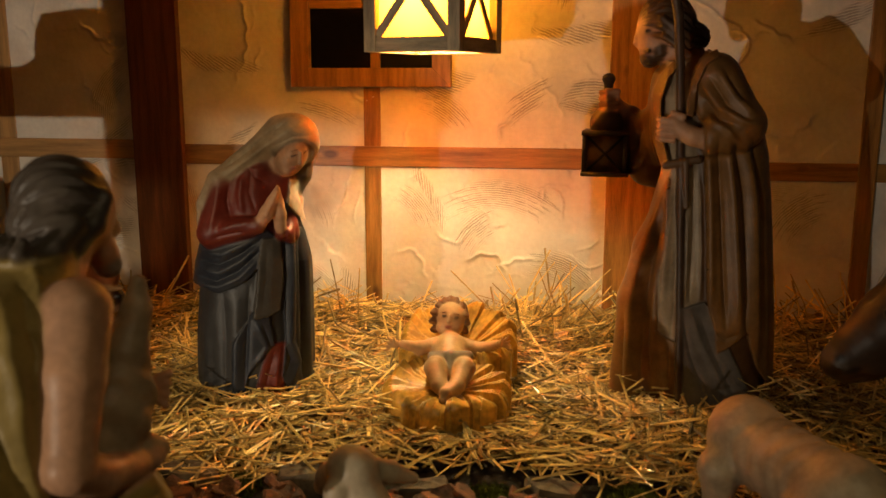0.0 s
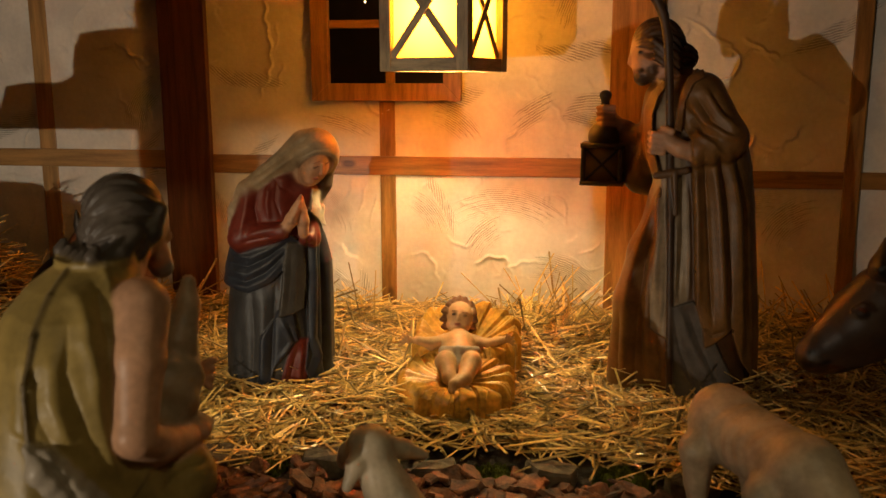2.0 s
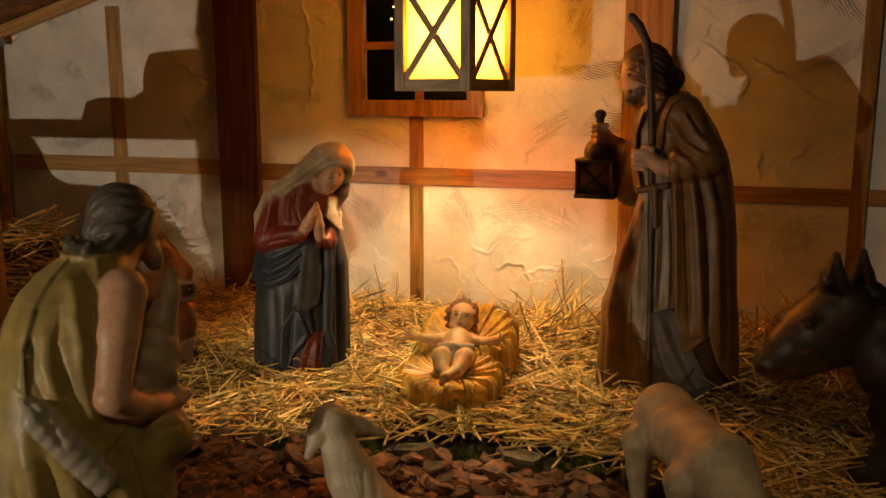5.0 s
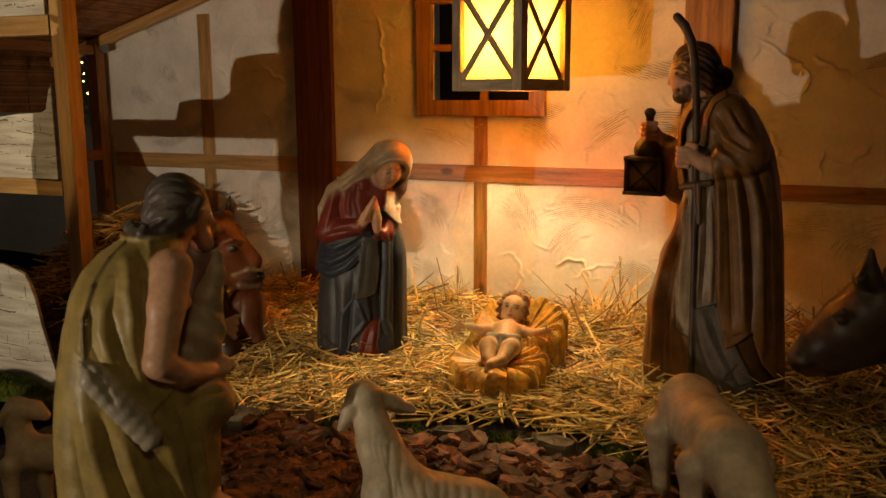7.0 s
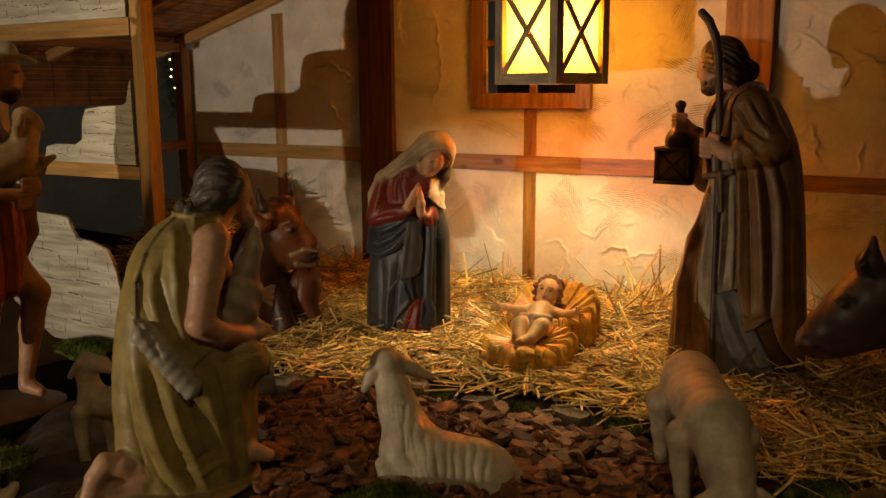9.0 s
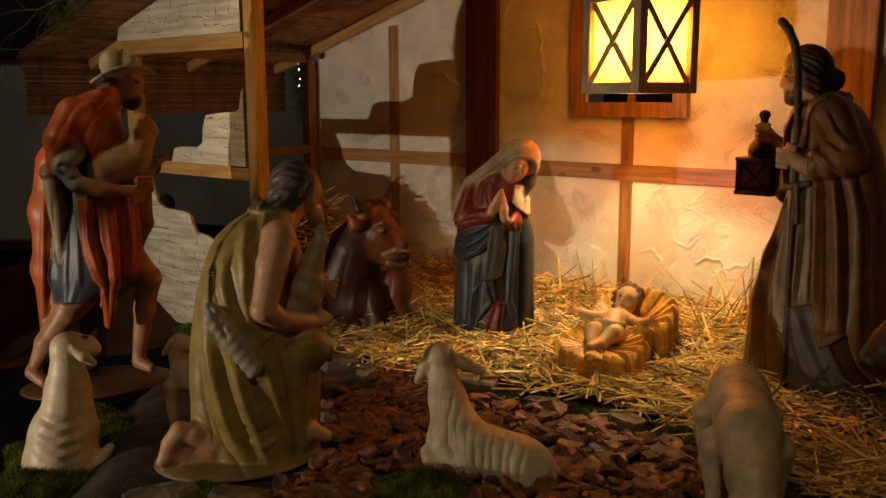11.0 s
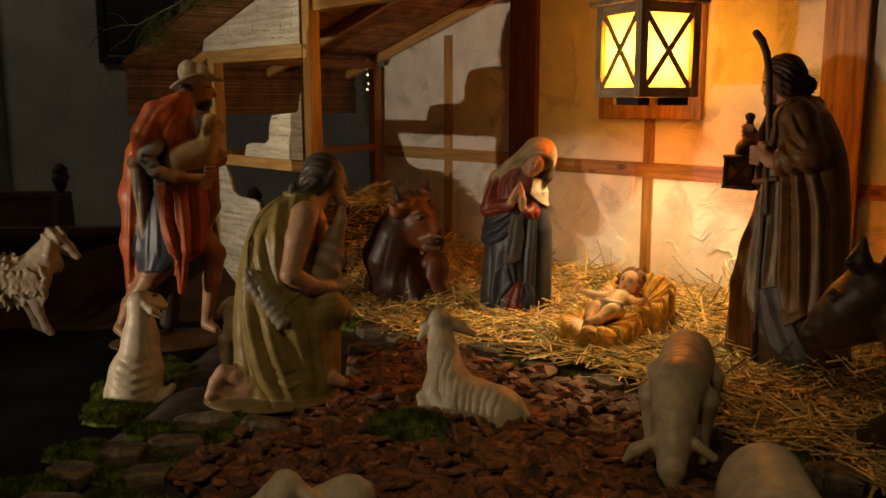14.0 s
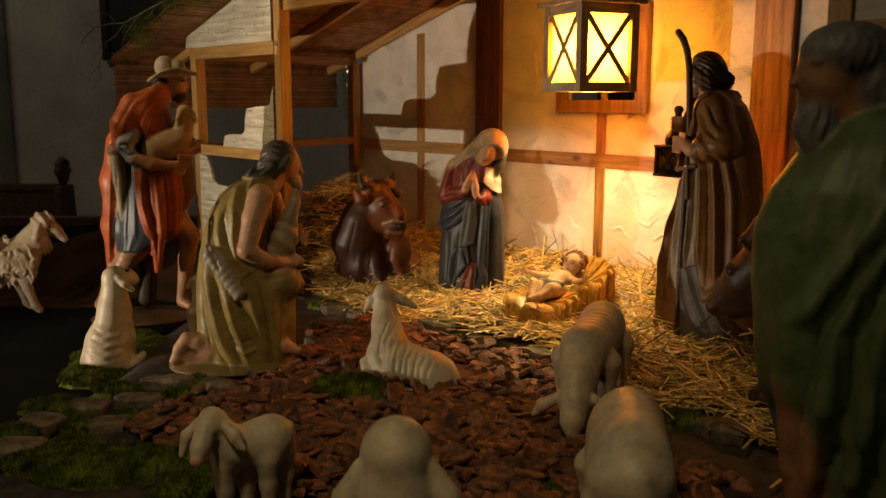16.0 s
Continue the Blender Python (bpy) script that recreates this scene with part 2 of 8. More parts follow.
def surface(field, origin, h):
    """Surface nets of a sampled distance field."""
    nx, ny, nz = field.shape
    inside = field < 0
    total = np.zeros((nx - 1, ny - 1, nz - 1, 3), np.float32)
    count = np.zeros((nx - 1, ny - 1, nz - 1), np.float32)
    cut = lambda a, c: a[c[0]:nx - 1 + c[0], c[1]:ny - 1 + c[1], c[2]:nz - 1 + c[2]]
    for axis in range(3):
        for p in (0, 1):
            for q in (0, 1):
                c0 = [0, 0, 0]
                c0[(axis + 1) % 3], c0[(axis + 2) % 3] = p, q
                c1 = list(c0)
                c1[axis] = 1
                a, b = cut(field, c0), cut(field, c1)
                hit = (a < 0) != (b < 0)
                step = np.where(hit, a / np.where(hit, a - b, 1), 0)
                for k in range(3):
                    total[..., k] += np.where(hit, c0[k] + (step if k == axis else 0), 0)
                count += hit
    cells = count > 0
    index = np.full(cells.shape, -1, np.int64)
    index[cells] = np.arange(cells.sum())
    grid = np.stack(np.nonzero(cells), 1)
    verts = (grid + total[cells] / count[cells][:, None]) * h + origin
    quads = []
    for axis in range(3):
        u, v = (axis + 1) % 3, (axis + 2) % 3
        lo, hi = [slice(None)] * 3, [slice(None)] * 3
        lo[axis], hi[axis] = slice(0, -1), slice(1, None)
        a, b = inside[tuple(lo)], inside[tuple(hi)]
        where = np.stack(np.nonzero(a != b), 1)
        size = [nx - 1, ny - 1, nz - 1]
        ok = (where[:, u] > 0) & (where[:, v] > 0) & (where[:, u] < size[u]) & (where[:, v] < size[v])
        where = where[ok]
        flip = a[tuple(where.T)]
        ring = []
        for du, dv in ((-1, -1), (0, -1), (0, 0), (-1, 0)):
            c = where.copy()
            c[:, u] += du
            c[:, v] += dv
            ring.append(index[tuple(c.T)])
        ring = np.stack(ring, 1)
        ring[~flip] = ring[~flip][:, ::-1]
        quads.append(ring)
    return verts, np.concatenate(quads)


class Carving:
    """A figure of rounded solids in paint colours, melted together."""

    def __init__(self, h=0.004):
        self.h, self.solids, self.cloth, self.amps, self.width = h, [], 0.0, [], 0.046
        self.folds, self.marks = [], []
        self.pliant, self.gives = 1.0, []

    def add(self, fn, lo, hi, colour, k):
        self.amps.append(self.cloth)
        self.gives.append(self.pliant)
        self.solids.append((fn, np.array(lo, np.float32), np.array(hi, np.float32), np.array(colour, np.float32), k))
        return self

    def ball(self, c, r, colour, k=0.010, rz=0.0, ry=0.0, ripple=None):
        c = np.array(c, np.float32)
        r = np.array([r] * 3 if np.isscalar(r) else r, np.float32)
        turn = np.array(Euler((0, radians(ry), radians(rz))).to_matrix(), np.float32)
        big = float(r.max())

        def fn(p):
            q = (p - c) @ turn
            n = np.sqrt(((q / r) ** 2).sum(-1))
            m = np.sqrt(((q / r ** 2) ** 2).sum(-1)) + 1e-6
            d = n * (n - 1) / m
            if ripple:
                f, amp, ax = ripple
                d = d + amp * np.sin(f * (q[..., ax] + 0.25 * q[..., (ax + 1) % 3]) + 3 * np.sin(40 * q[..., (ax + 2) % 3]))
            return d
        return self.add(fn, c - big, c + big, colour, k)

    def hair(self, c, r, colour, k=0.006, strands=22, amp=0.0018, rz=0.0, ry=0.0, fall=False):
        """A cap of combed locks that run from front to back, or fall from the crown."""
        c, r = np.array(c, np.float32), np.array(r, np.float32)
        turn = np.array(Euler((0, radians(ry), radians(rz))).to_matrix(), np.float32)

        def fn(p):
            q = (p - c) @ turn
            n = np.sqrt(((q / r) ** 2).sum(-1))
            m = np.sqrt(((q / r ** 2) ** 2).sum(-1)) + 1e-6
            a = np.arctan2(q[..., 1], q[..., 0] + 0.004) if fall else np.arctan2(q[..., 1], q[..., 2] + 0.5 * float(r[2]))
            run = q[..., 2] if fall else q[..., 0]
            wave = np.sin(strands * a + 1.6 * np.sin(110 * run + 2 * a)) + 0.6 * np.sin(1.9 * strands * a + 2.1 * np.sin(80 * run))
            return n * (n - 1) / m + amp * wave
        big = float(r.max())
        return self.add(fn, c - big, c + big, colour, k)

    def layer(self, under, lift, outline, colour, back=9.0, k=0.0020):
        """A garment over the solids in `under`, cut to an outline (x, z) and standing `lift` off them."""
        below = [self.solids[i] for i in under]
        ring = np.array(outline, np.float32)
        after = np.roll(ring, -1, 0)

        def fn(p):
            d = None
            for f, a, b, c, kk in below:
                e = f(p)
                if d is None:
                    d = e
                else:
                    w = np.clip(0.5 + 0.5 * (d - e) / 0.012, 0, 1)
                    d = d * (1 - w) + e * w - 0.012 * w * (1 - w)
            x, z = p[..., 0], p[..., 2]
            flat = np.full(x.shape, 9.0, np.float32)
            odd = np.zeros(x.shape, bool)
            for (x0, z0), (x1, z1) in zip(ring, after):
                ex, ez = x1 - x0, z1 - z0
                t = np.clip(((x - x0) * ex + (z - z0) * ez) / (ex * ex + ez * ez + 1e-9), 0, 1)
                flat = np.minimum(flat, (x - x0 - t * ex) ** 2 + (z - z0 - t * ez) ** 2)
                odd ^= ((z0 > z) != (z1 > z)) & (x < ex * (z - z0) / (ez + 1e-9) + x0)
            flat = np.sqrt(flat) * np.where(odd, -1, 1)
            return np.maximum(np.maximum(d - lift, flat), p[..., 1] - back)
        lo = np.min([b[1] for b in below], 0) - lift
        hi = np.max([b[2] for b in below], 0) + lift
        lo = (max(lo[0], ring[:, 0].min()), lo[1], max(lo[2], ring[:, 1].min()))
        hi = (min(hi[0], ring[:, 0].max()), min(hi[1], back), min(hi[2], ring[:, 1].max()))
        return self.add(fn, lo, hi, colour, k)

    def fold(self, points, wide, high, facing=-1):
        """A ridge (or with a negative height a valley) pressed along a line (x, z) on the front or back."""
        self.folds.append((np.array(points, np.float32), wide, high, facing))
        return self

    def mark(self, centre, radii, colour, facing=-1):
        """A painted spot (x, z) on the front or back."""
        self.marks.append((centre, radii, colour, facing))
        return self

    def press(self, verts, quads, spare):
        q = verts[quads]
        face = np.cross(q[:, 2] - q[:, 0], q[:, 3] - q[:, 1])
        normal = np.zeros_like(verts)
        for k in range(4):
            np.add.at(normal, quads[:, k], face)
        normal /= np.linalg.norm(normal, axis=1)[:, None] + 1e-12
        x, z = verts[:, 0], verts[:, 2]
        rise = np.zeros(len(verts))
        for line, wide, high, facing in self.folds:
            best, along = np.full(len(verts), 9.0), np.zeros(len(verts))
            seg = np.hypot(*(line[1:] - line[:-1]).T)
            start = np.concatenate([[0], np.cumsum(seg)])
            for i in range(len(seg)):
                (x0, z0), (ex, ez) = line[i], line[i + 1] - line[i]
                t = np.clip(((x - x0) * ex + (z - z0) * ez) / (seg[i] ** 2 + 1e-12), 0, 1)
                d = np.hypot(x - x0 - t * ex, z - z0 - t * ez)
                along = np.where(d < best, (start[i] + t * seg[i]) / start[-1], along)
                best = np.minimum(best, d)
            fade = np.clip(6 * along, 0, 1) * np.clip(6 * (1 - along), 0, 1) * 0.8 + 0.2
            look_at = np.clip(0.35 + facing * normal[:, 1], 0, 1)
            sharp = np.exp(-(best / wide) ** 2) if high > 0 else np.exp(-best / (0.75 * wide))
            rise += high * sharp * fade * look_at
        return verts + normal * (rise * spare)[:, None], normal

    def limb(self, a, b, ra, rb, colour, k=0.010, flat=1.0, ripple=None):
        a, b = np.array(a, np.float32), np.array(b, np.float32)
        d = b - a
        n2 = float(d @ d)
        big = max(ra, rb)

        def fn(p):
            q = p - a
            t = np.clip(q @ d / n2, 0, 1)
            e = q - t[..., None] * d
            out = np.sqrt((e ** 2).sum(-1)) - (ra + (rb - ra) * t)
            if ripple:
                f, amp = ripple
                out = out + amp * np.sin(f * t + 1.5 * np.sin(90 * e[..., 2]))
            return out
        return self.add(fn, np.minimum(a, b) - big, np.maximum(a, b) + big, colour, k)

    def chain(self, points, radii, colour, k=0.010):
        for a, b, ra, rb in zip(points, points[1:], radii, radii[1:]):
            self.limb(a, b, ra, rb, colour, k)
        return self

    def robe(self, rows, colour, folds=9, depth=0.006, k=0.012, twist=2.0, phase=0.0):
        """A draped body: level ovals (z, x, y, rx, ry) with folds that run down it."""
        rows = np.array(rows, np.float32)
        z, lo_z, hi_z = rows[:, 0], rows[0, 0], rows[-1, 0]

        def fn(p):
            pz = np.clip(p[..., 2], lo_z, hi_z)
            cx, cy, rx, ry = (np.interp(pz, z, rows[:, i]).astype(np.float32) for i in (1, 2, 3, 4))
            qx, qy = (p[..., 0] - cx) / rx, (p[..., 1] - cy) / ry
            n = np.sqrt(qx ** 2 + qy ** 2) + 1e-6
            angle = np.arctan2(qy, qx)
            fade = np.clip((hi_z - pz) / (hi_z - lo_z), 0, 1) ** 0.6
            wave = np.sin(folds * angle + phase + twist * pz / 0.25 + 1.3 * np.sin(2 * angle + 9 * pz))
            wave = 0.75 * wave + 0.35 * np.sin(2.0 * folds * angle + 1.0 + 4 * np.sin(3 * angle) + 3 * pz / 0.2)
            side = (n - 1) * np.minimum(rx, ry) - depth * fade * wave
            cap = np.maximum(lo_z - p[..., 2], p[..., 2] - hi_z)
            return np.maximum(side, cap - 0.004)
        lo = (float((rows[:, 1] - rows[:, 3]).min()), float((rows[:, 2] - rows[:, 4]).min()), float(lo_z))
        hi = (float((rows[:, 1] + rows[:, 3]).max()), float((rows[:, 2] + rows[:, 4]).max()), float(hi_z))
        return self.add(fn, np.array(lo) - 2 * depth, np.array(hi) + 2 * depth, colour, k)

    def pleat(self, verts, quads, amp):
        """Presses folds into the cloth: round ridges with sharp valleys that run down and wander."""
        q = verts[quads]
        face = np.cross(q[:, 2] - q[:, 0], q[:, 3] - q[:, 1])
        normal = np.zeros_like(verts)
        for k in range(4):
            np.add.at(normal, quads[:, k], face)
        normal /= np.linalg.norm(normal, axis=1)[:, None] + 1e-12
        mid = (verts.min(0) + verts.max(0)) / 2
        x, y, z = verts[:, 0] - mid[0], verts[:, 1] - mid[1], verts[:, 2]
        a = np.arctan2(y, x)
        u = a * 0.085 + 0.25 * x + 0.012 * np.sin(23 * z + 2.0 * a) + 0.010 * np.sin(9 * z + 5 * a)
        f = np.sin(2 * np.pi * u / self.width)
        g = np.sin(2 * np.pi * (u * 0.9 + 0.30 * z) / self.width + 2.1)
        lift = (np.abs(f) ** 0.7 - 0.62) + 0.30 * (np.abs(g) ** 0.8 - 0.6)
        return verts + normal * (amp * lift)[:, None]

    def mesh(self, name, floor=None, extra=()):
        h = self.h
        lo = np.min([s[1] for s in self.solids], 0) - 0.03
        hi = np.max([s[2] for s in self.solids], 0) + 0.03
        n = np.ceil((hi - lo) / h).astype(int) + 1
        field = np.full(n, 0.05, np.float32)
        axes = [lo[i] + h * np.arange(n[i], dtype=np.float32) for i in range(3)]
        for fn, a, b, _, k in self.solids:
            i0 = np.maximum(np.floor((a - 0.024 - lo) / h).astype(int), 0)
            i1 = np.minimum(np.ceil((b + 0.024 - lo) / h).astype(int) + 1, n)
            view = tuple(slice(s, e) for s, e in zip(i0, i1))
            p = np.stack(np.meshgrid(*[axes[i][view[i]] for i in range(3)], indexing="ij"), -1)
            d = fn(p).astype(np.float32)
            old = field[view]
            w = np.clip(0.5 + 0.5 * (old - d) / k, 0, 1)
            field[view] = old * (1 - w) + d * w - k * w * (1 - w)
        if floor is not None:
            field = np.maximum(field, (floor - axes[2])[None, None, :])
        verts, quads = surface(field, lo, h)
        weight = np.zeros(len(verts), np.float32) + 1e-9
        colour = np.zeros((len(verts), 3), np.float32)
        amp, give = np.zeros(len(verts), np.float32), np.zeros(len(verts), np.float32)
        v32 = verts.astype(np.float32)
        dist = np.full((len(self.solids), len(verts)), 9.0, np.float32)
        for i, (fn, a, b, c, k) in enumerate(self.solids):
            near = ((v32 > a - 0.02) & (v32 < b + 0.02)).all(1)
            if near.any():
                dist[i, near] = fn(v32[near])
        best = dist.min(0)
        for i, (fn, a, b, c, k) in enumerate(self.solids):
            w = np.exp(-np.clip((dist[i] - best) / 0.0012, 0, 30))
            weight += w
            colour += w[:, None] * c
            amp += w * self.amps[i]
            give += w * self.gives[i]
        colour /= weight[:, None]
        if max(self.amps) > 0:
            verts = self.pleat(verts, quads, amp / weight)
        if self.folds or self.marks:
            spare = np.clip((np.min([np.abs(colour - np.array(c, np.float32)).max(1) for c in ((0.60, 0.33, 0.19), (0.42, 0.21, 0.11), (0.088, 0.070, 0.056))], 0) - 0.02) / 0.06, 0, 1) * give / weight
            verts, normal = self.press(verts, quads, spare)
            for (mx, mz), (rx, rz), c, facing in self.marks:
                d = np.hypot((verts[:, 0] - mx) / rx, (verts[:, 2] - mz) / rz)
                w = np.clip((1.25 - d) * 3, 0, 1) * (facing * normal[:, 1] > 0.15)
                colour = colour * (1 - w[:, None]) + w[:, None] * np.array(c, np.float32)
        verts, quads = verts.tolist(), quads.tolist()
        for vs, fs, c in extra:
            base = len(verts)
            verts += [list(v) for v in vs]
            quads += [[base + i for i in f] for f in fs]
            colour = np.concatenate([colour, np.tile(np.array(c, np.float32), (len(vs), 1))])
        me = mesh_of(name, verts, quads, True)
        attr = me.color_attributes.new("paint", "FLOAT_COLOR", "POINT")
        attr.data.foreach_set("color", np.concatenate([colour, np.ones((len(colour), 1))], 1).astype(np.float32).ravel())
        return me


def figure(name, carving, label, category, place=(0, 0, 0), turn=0.0, floor=None, extra=(), group="", size=1.0):
    ob = part(name, carving.mesh(name, floor, extra), PAINTED)
    ob.matrix_basis = pose(*place, 0, 0, turn) @ Matrix.Scale(size, 4)
    return tagged(ob, label, category, group)


def box_shell(lo, hi):
    """Corners and faces of a box, to join to a carving."""
    v = [(x, y, z) for x in (lo[0], hi[0]) for y in (lo[1], hi[1]) for z in (lo[2], hi[2])]
    return v, [(0, 1, 3, 2), (4, 6, 7, 5), (0, 4, 5, 1), (2, 3, 7, 6), (0, 2, 6, 4), (1, 5, 7, 3)]


def ground_z(x, y):
    """Height of the bed under straw, bark and stones."""
    def ease(v, a, b):
        t = np.clip((v - a) / (b - a), 0, 1)
        return t * t * (3 - 2 * t)
    return -0.035 + 0.03 * ease(y, -0.85, -0.5)

# ---- the stable's back wall ----
# trowel marks that stand out: ridges (start, heading, bend, length, height) and combed fans (centre, line's heading, half length, half width, radius)
RIDGES = [
    ((-0.5426, 0.8291), -97, 4, 0.31, 0.0060), ((-0.9192, 0.6854), -82, 30, 0.11, 0.0055), ((-0.8871, 0.7636), -62, 10, 0.07, 0.0045), ((-0.9158, 0.5574), -104, 55, 0.08, 0.0050), ((-0.0501, 0.3072), -62, -45, 0.09, 0.0045),
    ((-0.0136, 0.1454), 28, -42, 0.14, 0.0062), ((-0.082, 0.2116), -42, 6, 0.11, 0.0040), ((-0.1753, 0.163), -4, -42, 0.12, 0.0036), ((0.0367, 0.1147), 26, -18, 0.12, 0.0040), ((-0.0349, 0.2991), 38, -56, 0.13, 0.0036),
    ((0.1486, 0.2805), 46, 0, 0.06, 0.0040), ((0.5886, 0.6758), -36, 0, 0.09, 0.0045), ((0.5216, 0.4027), 52, 24, 0.11, 0.0050), ((0.6139, 0.3928), 72, 0, 0.07, 0.0050), ((0.0556, 0.4142), 72, -60, 0.08, 0.0045),
    ((0.194, 0.4641), 76, -34, 0.20, 0.0026), ((-0.1587, 0.3976), 38, 10, 0.06, 0.0040), ((-0.5083, 0.5625), 52, 0, 0.07, 0.0030), ((-0.4368, 0.1341), 6, -18, 0.08, 0.0036), ((-0.8409, 0.5306), -88, 10, 0.06, 0.0045),
]
FANS = [
    ((-1.3838, 0.5945), -38, 0.042, 0.026, 0.30), ((-1.3349, 0.7959), -42, 0.030, 0.018, 0.20), ((-1.2676, 0.6566), -60, 0.028, 0.030, 0.20), ((-0.334, 0.4828), -20, 0.060, 0.022, 0.30), ((-0.0609, 0.4874), -34, 0.050, 0.036, 0.16),
    ((0.1199, 0.51), 32, 0.046, 0.032, 0.40), ((-0.3645, 0.2757), -50, 0.055, 0.040, 0.10), ((-0.3722, 0.0908), -36, 0.060, 0.036, 0.14), ((0.0615, 0.3007), -4, 0.110, 0.040, 0.22), ((0.0044, 0.2154), 44, 0.046, 0.042, 0.14),
    ((0.2034, 0.1349), -22, 0.066, 0.040, 0.16), ((0.5935, 0.2822), 2, 0.052, 0.058, 0.60), ((0.7003, 0.2685), 40, 0.060, 0.045, 0.12), ((0.1942, 0.748), 70, 0.040, 0.026, 0.30), ((-0.1262, 0.2723), -50, 0.05, 0.03, 0.14),
]


def plaster_panel(x0, x1, z0, z1, hole, step, seed):
    """A trowelled panel facing -y: low arcs and ridges left by the trowel, with a window opening."""
    rng = np.random.default_rng(seed)
    xs, zs = np.arange(x0, x1 + step, step), np.arange(z0, z1 + step, step)
    gx, gz = np.meshgrid(xs, zs, indexing="ij")
    relief, phase, mask = np.zeros_like(gx), np.zeros_like(gx), np.zeros_like(gx)
    for _ in range(int(150 * (x1 - x0))):
        r, a0 = rng.uniform(0.08, 0.60), rng.uniform(0, 6.28)
        px, pz = rng.uniform(x0, x1), rng.uniform(z0, z1)
        cx, cz = px - r * math.cos(a0), pz - r * math.sin(a0)
        kind = 0.25 + 0.62 * rng.random()
        half = rng.uniform(0.018, 0.085) if kind < 0.80 else rng.uniform(0.03, 0.08)
        i0, i1 = np.searchsorted(xs, (px - 0.11, px + 0.11))
        j0, j1 = np.searchsorted(zs, (pz - 0.11, pz + 0.11))
        here = (slice(i0, i1), slice(j0, j1))
        dx, dz = gx[here] - cx, gz[here] - cz
        if dx.size == 0:
            continue
        span = half / r
        turn = (np.arctan2(dz, dx) - a0 + np.pi) % (2 * np.pi) - np.pi
        wander = rng.uniform(0.001, 0.006) * np.sin(turn * r * rng.uniform(40, 150) + rng.uniform(0, 6)) + 0.0012 * np.sin(turn * r * 420 + rng.uniform(0, 6))
        rad = np.hypot(dx, dz) - r
        ends = np.clip((span - np.abs(turn)) / (0.3 * span), 0, 1)
        window = ends * (0.6 + 0.4 * np.sin(turn / span * rng.uniform(2, 7) + rng.uniform(0, 6)))
        if kind < 0.40:
            # a ridge of plaster squeezed up at the trowel's edge, wandering and breaking off
            x, z, way = px, pz, rng.uniform(0, 6.28)
            bend, tall, wide = rng.normal(0, 0.05), rng.uniform(0.0022, 0.0062), rng.uniform(0.0018, 0.0036)
            steps = int(rng.uniform(12, 60))
            for k in range(steps):
                x, z = x + 0.0036 * math.cos(way), z + 0.0036 * math.sin(way)
                way += bend + rng.normal(0, 0.16)
                a0, a1 = np.searchsorted(xs, (x - 0.013, x + 0.013))
                b0, b1 = np.searchsorted(zs, (z - 0.013, z + 0.013))
                spot = (slice(a0, a1), slice(b0, b1))
                d = np.hypot(gx[spot] - x, gz[spot] - z)
                lift = tall * math.sin(math.pi * (k + 0.5) / steps) ** 0.5 * rng.uniform(0.6, 1.0)
                relief[spot] = np.maximum(relief[spot], lift * np.exp(-(d / wide) ** 2))
        elif kind < 0.80:
            off = rad + wander
            relief[here] += window * rng.uniform(0.002, 0.0045) * np.clip(1 - np.abs(off) / 0.03, 0, 1) * (1 / (1 + np.exp(-off / 0.0012)) - 0.5)
        else:
            deep = rng.uniform(0.018, 0.046)
            m = np.clip((deep - np.abs(rad + 0.3 * wander)) / (0.35 * deep), 0, 1) * np.clip((span - np.abs(turn + 4 * rad)) / (0.35 * span), 0, 1)
            new_mask = m > mask[here]
            phase[here] = np.where(new_mask, rad * rng.uniform(900, 1300), phase[here])
            mask[here] = np.maximum(mask[here], m)
    for (px, pz), heading, half, deep, r in FANS:
        a0 = radians(heading + 90)
        dx, dz = gx - px + r * math.cos(a0), gz - pz + r * math.sin(a0)
        turn = (np.arctan2(dz, dx) - a0 + np.pi) % (2 * np.pi) - np.pi
        rad = np.hypot(dx, dz) - r
        ragged = 0.25 * np.sin(rad * 310 + 3 * np.sin(90 * rad)) + 0.15 * np.sin(rad * 760)
        m = np.clip((deep - np.abs(rad)) / (0.5 * deep), 0, 1) * np.clip((half / r * (1 + ragged) - np.abs(turn + 2 * rad)) / (0.4 * half / r), 0, 1)
        phase = np.where(m > mask, rad * rng.uniform(1100, 1500), phase)
        mask = np.maximum(mask, m)
        relief += 0.0012 * m
    for (x, z), heading, bend, long, tall in RIDGES:
        steps = int(long / 0.003)
        way = radians(heading)
        for k in range(steps):
            x, z = x + 0.003 * math.cos(way), z + 0.003 * math.sin(way)
            way += radians(bend) / steps + 0.22 * math.sin(k * 0.42) * rng.uniform(0.3, 1.5) + rng.normal(0, 0.10)
            a0, a1 = np.searchsorted(xs, (x - 0.016, x + 0.016))
            b0, b1 = np.searchsorted(zs, (z - 0.016, z + 0.016))
            spot = (slice(a0, a1), slice(b0, b1))
            ex, ez = gx[spot] - x, gz[spot] - z
            across = -ex * math.sin(way) + ez * math.cos(way)
            lift = 1.45 * tall * math.sin(math.pi * (k + 0.5) / steps) ** 0.4 * rng.uniform(0.55, 1.0)
            wide = np.where(across > 0, 0.0021, 0.0058)
            relief[spot] = np.maximum(relief[spot], lift * np.exp(-(np.hypot(ex, ez) / wide) ** 2))
    verts = np.stack([gx, -relief, gz], -1).reshape(-1, 3)
    n, m = gx.shape
    i, j = np.meshgrid(np.arange(n - 1), np.arange(m - 1), indexing="ij")
    mx, mz = xs[i] + step / 2, zs[j] + step / 2
